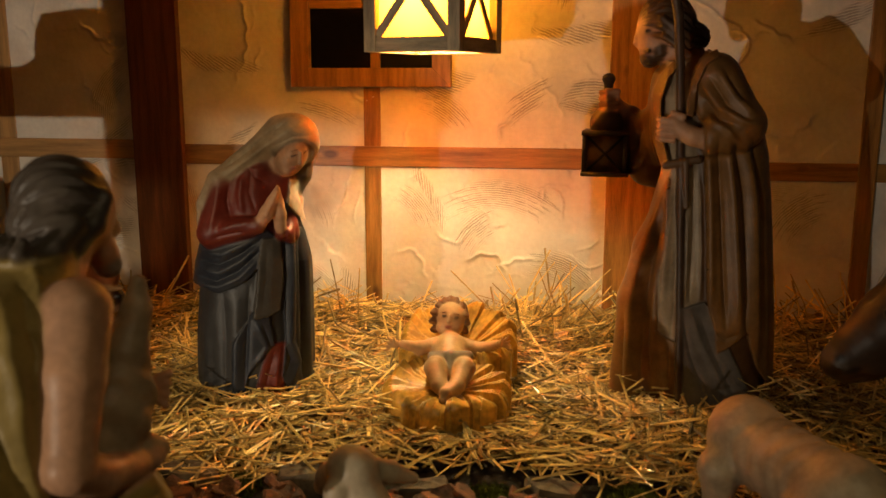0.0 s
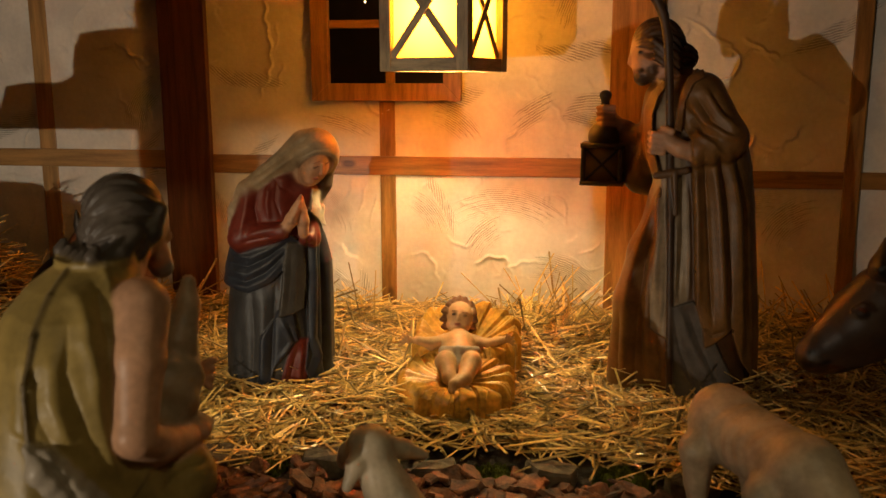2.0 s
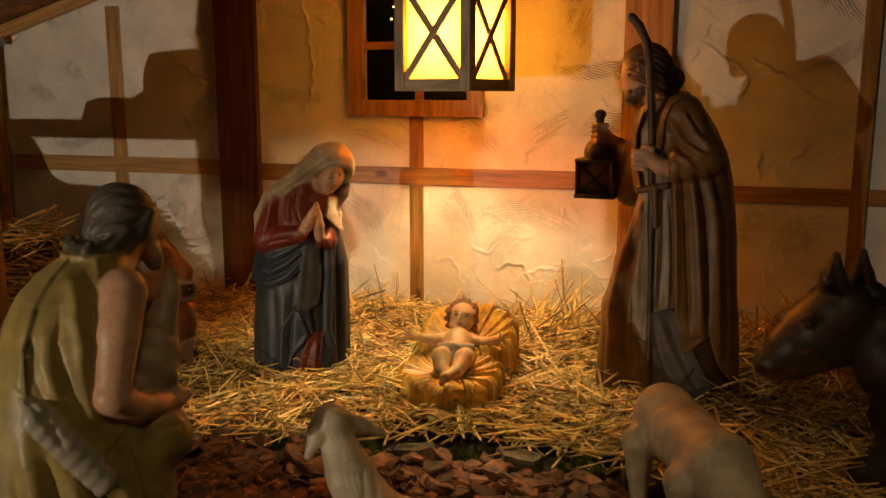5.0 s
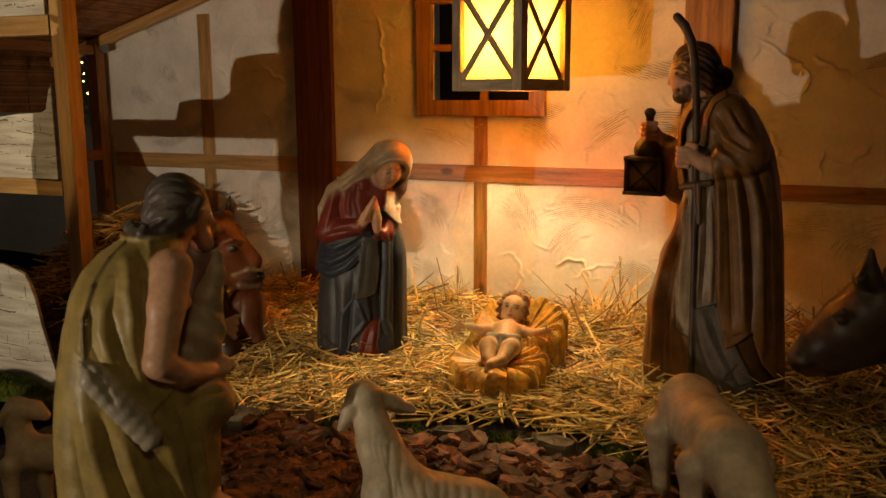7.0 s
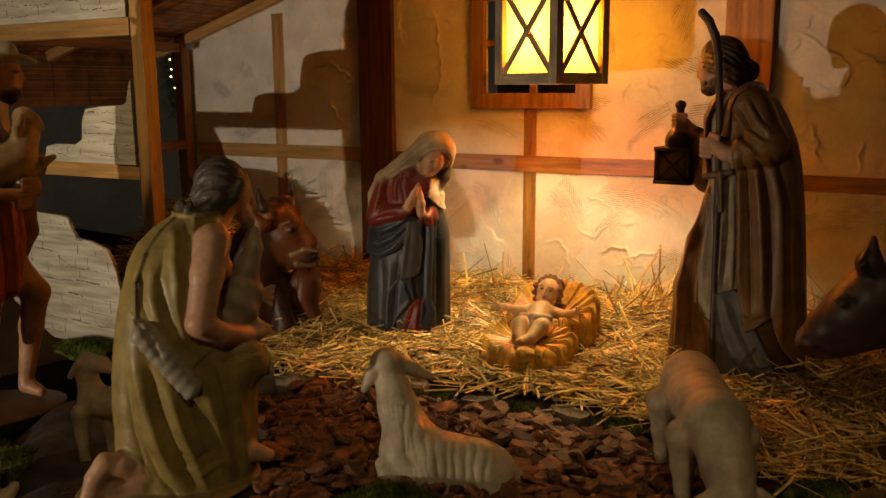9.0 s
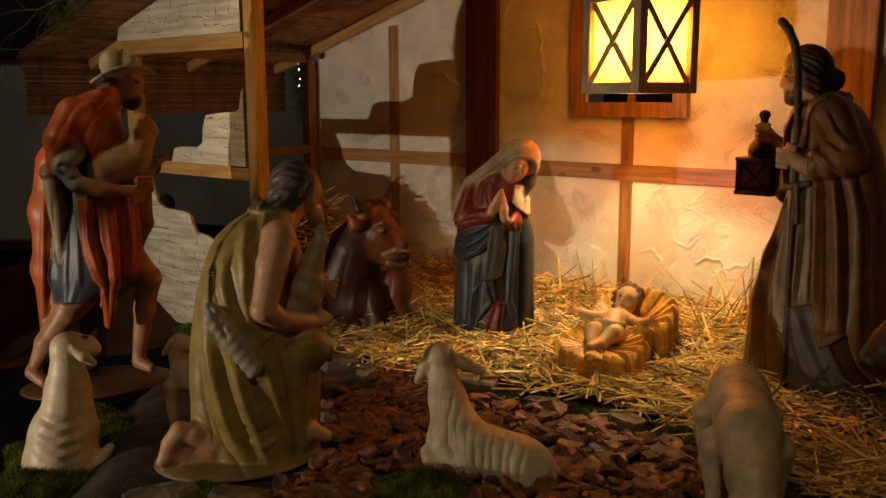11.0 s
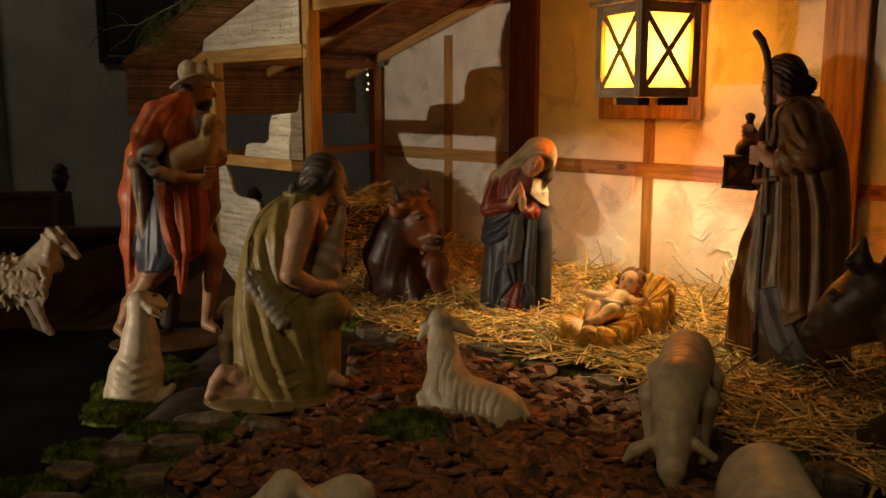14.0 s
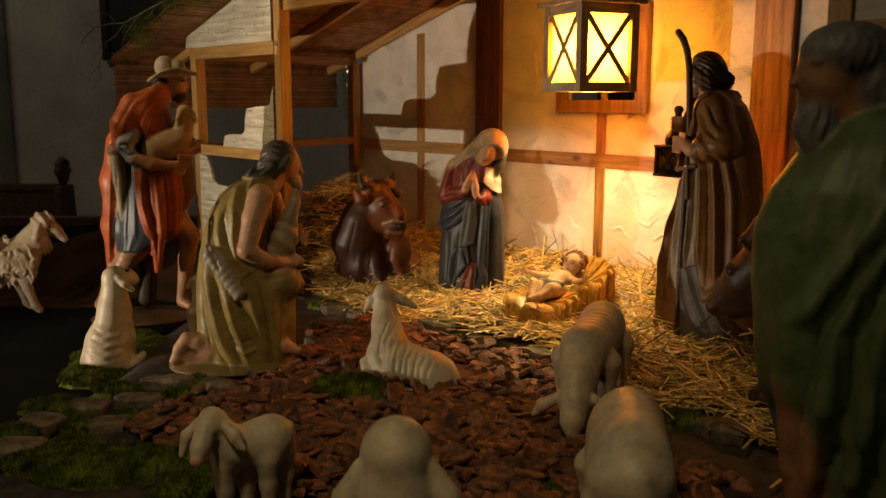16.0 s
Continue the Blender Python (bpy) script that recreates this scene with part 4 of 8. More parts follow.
def joseph():
    brown, tan, tunic, knee, under = (0.120, 0.056, 0.021), (0.25, 0.120, 0.035), (0.42, 0.32, 0.21), (0.23, 0.108, 0.034), (0.14, 0.120, 0.105)
    c = Carving(0.0021)
    c.robe([(-0.034, 0.004, 0, 0.1183, 0.085), (0.0449, 0.0054, 0, 0.1146, 0.085), (0.1275, 0.0115, 0, 0.1058, 0.082), (0.1969, 0.0153, 0, 0.0968, 0.078), (0.2765, 0.0197, 0, 0.0868, 0.072), (0.3545, 0.0191, 0, 0.0809, 0.068),
            (0.431, 0.0152, 0, 0.0761, 0.066), (0.4846, 0.0053, 0.004, 0.073, 0.064), (0.5324, -0.0095, 0.01, 0.0649, 0.058), (0.5643, -0.0161, 0.016, 0.0513, 0.048), (0.5846, -0.0211, 0.022, 0.0305, 0.036), (0.5995, -0.0228, 0.026, 0.0189, 0.022), (0.608, -0.0243, 0.028, 0.0074, 0.008)], brown, 4, 0.003, twist=1.0)
    c.robe([(-0.0042, 0.0047, -0.03, 0.0675, 0.058), (0.1114, -0.0263, -0.036, 0.0607, 0.054), (0.2252, -0.0311, -0.038, 0.0493, 0.048), (0.3352, -0.0292, -0.032, 0.0389, 0.043), (0.443, -0.0332, -0.026, 0.0334, 0.042), (0.5276, -0.0427, -0.012, 0.0303, 0.042), (0.5783, -0.0456, 0.006, 0.02, 0.03)],
           tunic, 4, 0.002, k=0.006, phase=1.0)
    # near arm in its wide sleeve, the forward knee
    c.chain([(0.009, -0.04, 0.5543), (0.0526, -0.062, 0.4817), (0.0097, -0.078, 0.4634)], [0.032, 0.027, 0.021], tan, 0.018)
    c.chain([(-0.0375, -0.026, 0.3559), (-0.0675, -0.03, 0.2663), (-0.0899, -0.03, 0.174), (-0.0958, -0.026, -0.0277)], [0.036, 0.036, 0.036, 0.044], knee, 0.03)
    low = [0, 1, 2, 3, 4]
    # the mantle that hangs from the near arm, the drape over the knee, the collar band, the far lapel, the under-tunic
    c.layer(low, 0.010, [(0.0059, 0.6166), (-0.0233, 0.5661), (-0.031, 0.5147), (-0.003, 0.477), (-0.0016, 0.4479), (0.0108, 0.3214), (0.0175, 0.1858), (0.0297, 0.148), (0.036, 0.1061), (0.06, 0.1204), (0.0814, 0.1409), (0.1034, 0.0762), (0.1485, 0.002), (0.1103, 0.6164)], tan)
    c.layer(low + [5, 6], 0.005, [(-0.0541, 0.3936), (-0.0759, 0.3173), (-0.1054, 0.2609), (-0.1442, 0.2027), (-0.1585, -0.0419), (-0.0273, -0.028), (-0.0317, 0.1207), (-0.0642, 0.1362), (-0.0681, 0.2299), (-0.0577, 0.3073)], knee)
    c.layer(low, 0.006, [(-0.0259, 0.1794), (0.0131, 0.1911), (0.0494, 0.1273), (0.0901, 0.0412), (0.0933, -0.0152), (-0.0273, -0.028), (-0.0307, 0.1208)], under)
    c.layer(low, 0.017, [(0.0096, 0.6016), (-0.0144, 0.5874), (-0.0286, 0.5507), (-0.0322, 0.4971), (-0.0219, 0.4932), (-0.0183, 0.5447), (-0.0058, 0.5753), (0.0133, 0.5875)], knee)
    c.layer(low, 0.013, [(-0.0562, 0.5833), (-0.0776, 0.5606), (-0.0904, 0.5232), (-0.0881, 0.4667), (-0.0674, 0.4144), (-0.0574, 0.4232), (-0.0719, 0.4724), (-0.0738, 0.5193), (-0.0631, 0.5545), (-0.0497, 0.5731)], tan)
    c.limb((-0.061, -0.074, 0.415), (-0.0105, -0.074, 0.425), 0.0065, 0.0065, (0.16, 0.09, 0.045), 0.003)
    c.limb((-0.0304, -0.078, 0.4206), (-0.025, -0.08, 0.3481), 0.0060, 0.0040, (0.16, 0.09, 0.045), 0.003)
    for line, wide, high in (
            ([(0.0042, 0.4522), (0.0137, 0.3429), (0.0224, 0.1917)], 0.0060, 0.0080), ([(0.0179, 0.4588), (0.0299, 0.3437), (0.0395, 0.2366), (0.0482, 0.1494)], 0.0055, -0.0100), ([(0.0317, 0.4632), (0.0468, 0.3655), (0.0586, 0.2594), (0.0692, 0.14)], 0.0075, 0.0085),
            ([(0.0438, 0.4594), (0.0648, 0.3663), (0.0747, 0.2604), (0.0841, 0.1301)], 0.0060, -0.0110), ([(0.0572, 0.4659), (0.0806, 0.3669), (0.0919, 0.2399), (0.1008, 0.0871)], 0.0080, 0.0070), ([(0.0713, 0.4601), (0.0937, 0.3465), (0.1073, 0.132)], 0.0055, -0.0060),
            ([(-0.0126, 0.5509), (0.0153, 0.5103), (0.0521, 0.4884), (0.0798, 0.4828)], 0.0060, 0.0060), ([(-0.0135, 0.5283), (0.0121, 0.4958), (0.0406, 0.482)], 0.0050, -0.0070), ([(0.0082, 0.5713), (0.0382, 0.5259), (0.0713, 0.4959)], 0.0065, 0.0050), ([(-0.0009, 0.555), (0.0271, 0.5125), (0.0658, 0.4886)], 0.0045, -0.0060),
            ([(-0.0046, 0.51), (0.0065, 0.4875), (0.0311, 0.4735), (0.0542, 0.4493)], 0.0050, 0.0050), ([(0.0245, 0.5613), (0.0543, 0.519)], 0.0050, -0.0040),
            ([(-0.0546, 0.4042), (-0.0541, 0.2966), (-0.0559, 0.1414)], 0.0050, 0.0060), ([(-0.0422, 0.4046), (-0.0395, 0.2974), (-0.0385, 0.1314)], 0.0040, -0.0080), ([(-0.025, 0.3412), (-0.0236, 0.2656), (-0.024, 0.1829)], 0.0050, 0.0060), ([(-0.0157, 0.4055), (-0.0107, 0.2988), (-0.0117, 0.1893)], 0.0040, -0.0070),
            ([(-0.0051, 0.4164), (0.0026, 0.2995), (0.0047, 0.1927)], 0.0050, 0.0055), ([(-0.0618, 0.571), (-0.053, 0.5092), (-0.0518, 0.436)], 0.0045, -0.0045), ([(-0.0452, 0.5608), (-0.0383, 0.4991), (-0.0374, 0.4343)], 0.0050, 0.0040),
            ([(-0.0112, 0.1783), (0.0081, 0.1239), (0.0426, 0.0593), (0.0657, 0.0162)], 0.0060, 0.0070), ([(-0.0211, 0.1664), (-0.0055, 0.1003), (0.0256, 0.0236)], 0.0050, -0.0070), ([(0.0059, 0.1684), (0.032, 0.1035), (0.0702, 0.028)], 0.0050, -0.0060),
            ([(-0.0578, 0.3828), (-0.0851, 0.2841), (-0.105, 0.1941), (-0.1092, 0.0103)], 0.0100, 0.0060), ([(-0.058, 0.3398), (-0.0774, 0.2515), (-0.0845, 0.1618), (-0.0848, 0.0011)], 0.0060, -0.0075), ([(-0.0599, 0.2854), (-0.0672, 0.2078), (-0.0678, 0.1178), (-0.0631, 0.0033)], 0.0070, 0.0055),
            ([(-0.0467, 0.124), (-0.0441, 0.0628), (-0.0432, -0.0087)], 0.0050, -0.0055), ([(-0.1189, 0.1592), (-0.1176, -0.0022)], 0.0060, -0.0040),
            ([(0.03, 0.1435), (0.0492, 0.1317), (0.0713, 0.1401)], 0.0040, -0.0050), ([(-0.0853, 0.5502), (-0.0853, 0.4983), (-0.0749, 0.446)], 0.0040, 0.0040)):
        c.fold(line, wide, high)
    for x in (-0.05, -0.01, 0.03, 0.07):
        c.fold([(0.3 * x, 0.56), (x, 0.35), (x + 0.01, 0.02)], 0.014, 0.0035, 1)
        c.fold([(0.3 * x + 0.01, 0.54), (x + 0.02, 0.33), (x + 0.03, 0.02)], 0.012, -0.004, 1)
    # far arm: elbow low, the sleeve a deep open loop below the wrist
    c.chain([(-0.0584, 0.02, 0.5478), (-0.0754, 0.024, 0.4373), (-0.0959, 0.03, 0.3934)], [0.034, 0.030, 0.024], brown, 0.012)
    c.chain([(-0.0712, 0.026, 0.3868), (-0.1031, 0.034, 0.4018), (-0.1167, 0.042, 0.4516), (-0.1231, 0.048, 0.4905)], [0.022, 0.021, 0.018, 0.016], brown, 0.010)
    c.limb((-0.0689, 0.02, 0.4931), (-0.1134, 0.044, 0.4774), 0.022, 0.017, brown, 0.010)
    c.fold([(-0.1077, 0.4916), (-0.0977, 0.4454), (-0.0791, 0.398)], 0.005, -0.006).fold([(-0.0891, 0.4919), (-0.0811, 0.4458), (-0.0667, 0.3985)], 0.006, 0.006).fold([(-0.1158, 0.4851), (-0.1075, 0.4292), (-0.0872, 0.3903)], 0.005, 0.004)
    c.pliant = 0.0
    c.chain([(-0.1206, 0.046, 0.4884), (-0.1507, 0.05, 0.5079)], [0.0135, 0.0120], SKIN_DARK, 0.006)
    c.ball((-0.1597, 0.05, 0.5101), (0.016, 0.016, 0.020), SKIN_DARK, 0.006)
    for k in range(4):
        c.chain([(-0.149, 0.036, 0.532 - 0.0105 * k), (-0.166, 0.032, 0.532 - 0.0105 * k), (-0.178, 0.042, 0.530 - 0.0105 * k)], [0.0052, 0.0056, 0.0048], SKIN_DARK, 0.0018)
    # near hand round the staff
    c.chain([(0.0062, -0.078, 0.455), (-0.0222, -0.08, 0.4628), (-0.0431, -0.076, 0.4745)], [0.0165, 0.0150, 0.0150], SKIN, 0.006)
    c.ball((-0.0496, -0.072, 0.4803), (0.017, 0.015, 0.021), SKIN, 0.006)
    for k in range(4):
        c.chain([(-0.052, -0.082, 0.456 + 0.0102 * k), (-0.070, -0.080, 0.458 + 0.0102 * k), (-0.076, -0.066, 0.459 + 0.0102 * k)], [0.0054, 0.0054, 0.0046], SKIN, 0.0018)
    c.limb((-0.0377, -0.082, 0.4936), (-0.0543, -0.076, 0.4992), 0.0058, 0.0048, SKIN, 0.002)
    c.chain([(-0.0894, -0.06, 0.7361), (-0.0747, -0.06, 0.7199), (-0.0615, -0.06, 0.6927), (-0.0526, -0.06, 0.6524), (-0.0459, -0.061, 0.5709), (-0.0421, -0.063, 0.4882), (-0.034, -0.078, 0.3421), (-0.0211, -0.104, 0.0059)],
            [0.0085, 0.0085, 0.0082, 0.0080, 0.0072, 0.0066, 0.0060, 0.0060], (0.085, 0.048, 0.028), 0.003)
    # head in profile, hair drawn back to a knot
    c.limb((-0.0383, 0.024, 0.5716), (-0.0589, 0.028, 0.6016), 0.027, 0.027, SKIN)
    c.ball((-0.0838, 0.028, 0.6339), (0.0370, 0.0320, 0.0480), SKIN, 0.006)
    c.ball((-0.0936, 0.028, 0.6103), (0.0230, 0.0240, 0.0260), SKIN, 0.008)
    c.chain([(-0.113, 0.027, 0.6405), (-0.1177, 0.026, 0.6233), (-0.1195, 0.026, 0.6146)], [0.0040, 0.0052, 0.0062], SKIN, 0.005)
    c.ball((-0.111, 0.026, 0.6469), (0.008, 0.016, 0.004), SKIN, 0.004)
    beard, lock = (0.085, 0.045, 0.024), (0.100, 0.052, 0.024)
    c.hair((-0.0968, 0.026, 0.5876), (0.0170, 0.0200, 0.0150), beard, 0.005, 16, 0.0007)
    c.hair((-0.0782, 0.028, 0.6016), (0.0180, 0.0300, 0.0220), beard, 0.006, 18, 0.0007)
    c.limb((-0.1099, 0.02, 0.6016), (-0.098, 0.002, 0.5995), 0.0034, 0.0030, beard, 0.003)
    c.ball((-0.11, 0.024, 0.5973), (0.0045, 0.008, 0.0020), (0.36, 0.11, 0.07), 0.001)
    c.ball((-0.1012, -0.001, 0.6324), (0.0048, 0.0036, 0.0022), (0.05, 0.03, 0.02), 0.0012)
    c.limb((-0.11, -0.001, 0.642), (-0.095, -0.004, 0.6418), 0.0014, 0.0014, (0.12, 0.065, 0.035), 0.002)
    c.hair((-0.072, 0.03, 0.6552), (0.0450, 0.0400, 0.0400), lock, 0.005, 30, 0.0011)
    c.hair((-0.052, 0.03, 0.6359), (0.0300, 0.0400, 0.0440), HAIR, 0.006, 22, 0.0020)
    c.hair((-0.024, 0.032, 0.623), (0.0230, 0.0300, 0.0230), HAIR, 0.005, 14, 0.0024)
    for z, bend in ((0.0, 0.0), (-0.014, 0.003), (-0.030, 0.006)):
        c.chain([(-0.100, 0.004, 0.660 + z), (-0.078 + bend, -0.010, 0.652 + z), (-0.055 + bend, -0.012, 0.636 + z), (-0.030, -0.002, 0.622 + z)], [0.0040, 0.0058, 0.0060, 0.0055], lock, 0.004)
    dark = (0.040, 0.027, 0.018)
    cx, cy = -0.166, 0.050
    c.ball((cx, cy, 0.476), (0.031, 0.031, 0.030), dark, 0.004)
    c.limb((cx, cy, 0.49), (cx, cy, 0.548), 0.009, 0.008, dark, 0.006)
    c.ball((cx, cy, 0.554), (0.012, 0.012, 0.010), dark, 0.004)
    extra = []
    for z0, z1, r, colour in ((0.456, 0.464, 0.041, dark), (0.384, 0.392, 0.041, dark), (0.392, 0.456, 0.0325, (0.20, 0.10, 0.035))):
        v, f = box_shell((cx - r, cy - r, z0), (cx + r, cy + r, z1))
        extra.append((v, f, colour))
    for sx in (-1, 1):
        for sy in (-1, 1):
            v, f = box_shell((cx + sx * 0.035 - 0.0045, cy + sy * 0.035 - 0.0045, 0.39), (cx + sx * 0.035 + 0.0045, cy + sy * 0.035 + 0.0045, 0.458))
            extra.append((v, f, dark))
    for axis in (0, 1):
        for s in (-1, 1):
            for up in (-1, 1):
                mid = cx if axis == 0 else cy
                w, o = 0.0032, (cy if axis == 0 else cx) + s * 0.0345
                ring = []
                for h, z in ((mid - 0.031, 0.424 - up * 0.030), (mid + 0.031, 0.424 + up * 0.030)):
                    for dz in (-w, w):
                        for do in (-0.002, 0.002):
                            ring.append((h, o + do, z + dz) if axis == 0 else (o + do, h, z + dz))
                extra.append((ring, [(0, 1, 3, 2), (4, 6, 7, 5), (0, 4, 5, 1), (2, 3, 7, 6), (0, 2, 6, 4), (1, 5, 7, 3)], dark))
    return figure("standing_figure", c, "carved standing man with a staff and lantern in a brown mantle", "statue", place=(0.44, -0.40, 0), turn=-6, floor=-0.008, extra=extra)

def mary():
    blue, red, veil, slate = (0.027, 0.032, 0.045), (0.16, 0.024, 0.014), (0.46, 0.35, 0.23), (0.042, 0.042, 0.043)
    c = Carving(0.0019)
    c.robe([(-0.033, -0.0093, 0, 0.0986, 0.078), (0.034, -0.0095, 0, 0.0979, 0.078), (0.1071, -0.0087, 0, 0.0966, 0.075), (0.1792, -0.0053, 0, 0.0937, 0.072), (0.2384, -0.0012, 0, 0.0887, 0.066), (0.2853, 0.0002, 0, 0.0769, 0.058), (0.3203, -0.0028, 0, 0.0659, 0.05)], slate, 4, 0.002, twist=1.0)
    c.robe([(0.2568, -0.0112, -0.002, 0.0700, 0.06), (0.2979, -0.0060, -0.004, 0.0700, 0.06), (0.3444, -0.0020, -0.006, 0.0690, 0.056), (0.3788, 0.0030, -0.006, 0.0600, 0.050), (0.4016, 0.0130, -0.008, 0.0450, 0.042), (0.4198, 0.028, -0.012, 0.0230, 0.028)], red, 5, 0.0015)
    # swathe across the lap, its hanging end, the fall beneath it, the mantle over the far knee, the dress
    c.layer([0], 0.010, [(-0.1081, 0.2816), (-0.0458, 0.2749), (-0.0061, 0.2871), (0.0227, 0.2975), (0.0377, 0.2834), (0.0167, 0.2454), (-0.0197, 0.2102), (-0.0621, 0.1913), (-0.1138, 0.2027)], blue)
    c.layer([0], 0.013, [(0.0135, 0.2842), (0.0443, 0.2832), (0.0469, 0.2144), (0.0397, 0.159), (0.0182, 0.1495), (-0.0064, 0.146), (0.0007, 0.1932), (0.0055, 0.2413)], (0.060, 0.052, 0.042))
    c.layer([0], 0.007, [(-0.0071, 0.1565), (0.0205, 0.1505), (0.0279, 0.0961), (0.0001, 0.0692), (-0.0187, 0.0442), (-0.0268, 0.0041), (-0.0474, -0.0066), (-0.0412, 0.1021)], blue)
    c.layer([0, 1], 0.009, [(0.0438, 0.342), (0.0636, 0.3414), (0.0958, 0.2997), (0.1131, 0.2694), (0.107, -0.0263), (0.0503, 0.0065), (0.0398, 0.0384), (0.047, 0.0975), (0.0451, 0.1913), (0.0467, 0.2489), (0.0413, 0.2946)], blue)
    c.layer([0], 0.004, [(0.0189, 0.099), (0.0459, 0.0975), (0.0446, 0.05), (0.0392, -0.0218), (-0.0174, -0.0181), (-0.006, 0.0196)], red)
    for line, wide, high in (
            ([(-0.099, 0.2452), (-0.0613, 0.2404), (-0.0224, 0.2594), (0.018, 0.2875)], 0.0050, -0.0085), ([(-0.1044, 0.2194), (-0.0679, 0.211), (-0.0278, 0.23), (0.013, 0.2672)], 0.0050, -0.0090),
            ([(-0.0983, 0.261), (-0.0552, 0.2572), (-0.0164, 0.2739), (0.0193, 0.2931)], 0.0060, 0.0060), ([(-0.1039, 0.2318), (-0.0618, 0.2256), (-0.0229, 0.2457), (0.0133, 0.2763)], 0.0060, 0.0065), ([(-0.105, 0.2057), (-0.0628, 0.2017), (-0.0282, 0.2174), (0.0058, 0.2504)], 0.0055, 0.0060),
            ([(0.0209, 0.2749), (0.0169, 0.2156), (0.0071, 0.1512)], 0.0045, -0.0060), ([(0.032, 0.2768), (0.0291, 0.2151), (0.0217, 0.154)], 0.0060, 0.0055), ([(0.0113, 0.2479), (0.0054, 0.2022), (-0.0018, 0.1516)], 0.0050, 0.0040),
            ([(0.0629, 0.3166), (0.0636, 0.2137), (0.0561, 0.097), (0.071, 0.0581), (0.0553, 0.023)], 0.0065, 0.0085), ([(0.0538, 0.3056), (0.0496, 0.1911), (0.0459, 0.0975), (0.0564, 0.0661), (0.043, 0.0334)], 0.0050, -0.0080),
            ([(0.0791, 0.2991), (0.0798, 0.1898), (0.0787, 0.0481), (0.0809, -0.0063)], 0.0055, -0.0110), ([(0.0923, 0.293), (0.0912, 0.1425), (0.0891, -0.0008)], 0.0070, 0.0060), ([(0.0713, 0.2994), (0.072, 0.1901), (0.0685, 0.0963), (0.0833, 0.0478)], 0.0045, -0.0060),
            ([(-0.0774, 0.1897), (-0.0863, 0.1045), (-0.0946, 0.0108)], 0.0090, 0.0050), ([(-0.0557, 0.1864), (-0.0545, 0.1028), (-0.0626, 0.004)], 0.0070, -0.0050), ([(-0.0313, 0.1923), (-0.0368, 0.1019), (-0.0448, 0.0028)], 0.0090, 0.0055), ([(-0.0111, 0.2029), (-0.0163, 0.1476), (-0.0259, 0.0303)], 0.0055, -0.0090),
            ([(-0.0972, 0.186), (-0.1039, 0.1055), (-0.109, 0.0117)], 0.0080, -0.0040), ([(-0.0021, 0.1399), (0.0166, 0.0944), (-0.0046, 0.0648)], 0.0050, 0.0055), ([(0.0088, 0.1347), (0.0232, 0.0917), (0.0045, 0.0666)], 0.0040, -0.0050),
            ([(0.0275, 0.0843), (0.0149, 0.0398), (0.0022, -0.0074)], 0.0050, -0.0045), ([(0.0365, 0.0838), (0.0296, 0.039), (0.0247, -0.0112)], 0.0050, 0.0045), ([(0.003, 0.019), (-0.007, -0.0116)], 0.0050, 0.0040),
            ([(-0.0389, 0.3731), (-0.0431, 0.3488), (-0.0387, 0.3197)], 0.0045, -0.0055), ([(-0.055, 0.3734), (-0.063, 0.3338), (-0.073, 0.2983)], 0.0060, 0.0035), ([(-0.0156, 0.3913), (-0.0211, 0.3582), (-0.0178, 0.328)], 0.0050, 0.0035), ([(-0.0014, 0.3965), (-0.0058, 0.3634), (0.0041, 0.3318)], 0.0040, -0.0040),
            ([(-0.0144, 0.2998), (-0.0429, 0.294), (-0.0692, 0.287)], 0.0040, -0.0040), ([(-0.003, 0.3163), (-0.0337, 0.3094), (-0.0589, 0.3001)], 0.0050, 0.0035), ([(-0.0066, 0.4043), (0.0059, 0.3875), (0.0251, 0.3782)], 0.0035, -0.0035)):
        c.fold(line, wide, high)
    for x in (-0.09, -0.05, -0.01, 0.03, 0.07):
        c.fold([(0.5 * x, 0.28), (x, 0.15), (x, 0.0)], 0.011, 0.006, 1)
    # sleeves and the joined palms
    c.chain([(-0.0496, -0.022, 0.3705), (-0.0697, -0.04, 0.2924), (0.0065, -0.078, 0.309)], [0.027, 0.025, 0.0150], red, 0.008)
    c.chain([(0.042, -0.015, 0.3536), (0.0586, -0.040, 0.2900), (0.0490, -0.066, 0.2920)], [0.024, 0.018, 0.0125], red, 0.008)
    c.ball((0.0768, -0.05, -0.0084), (0.026, 0.020, 0.013), (0.34, 0.33, 0.33), 0.006)
    c.ball((0.0594, -0.06, 0.0059), (0.016, 0.014, 0.012), (0.34, 0.33, 0.33), 0.006)
    c.pliant = 0.0
    c.chain([(0.0098, -0.08, 0.3115), (0.0233, -0.086, 0.331), (0.0324, -0.09, 0.3512), (0.0417, -0.091, 0.3753)], [0.0105, 0.0125, 0.0090, 0.0030], SKIN, 0.004)
    c.chain([(0.0445, -0.074, 0.3038), (0.0439, -0.078, 0.3269), (0.0433, -0.082, 0.3475), (0.0429, -0.085, 0.3733)], [0.0100, 0.0115, 0.0085, 0.0030], SKIN, 0.004)
    for k in range(3):
        c.limb((0.0208, -0.0975, 0.3285), (0.0345 + 0.003 * k, -0.097, 0.357 + 0.004 * k), 0.0038, 0.0026, SKIN, 0.002)
    # bosom under the chin, neck, hair, bowed face
    c.ball((0.046, -0.022, 0.372), (0.030, 0.030, 0.034), red, 0.012)
    c.limb((0.0208, -0.015, 0.3929), (0.0511, -0.03, 0.4121), 0.022, 0.022, SKIN)
    c.ball((0.0696, -0.026, 0.4361), (0.040, 0.037, 0.036), (0.10, 0.055, 0.03), 0.002)
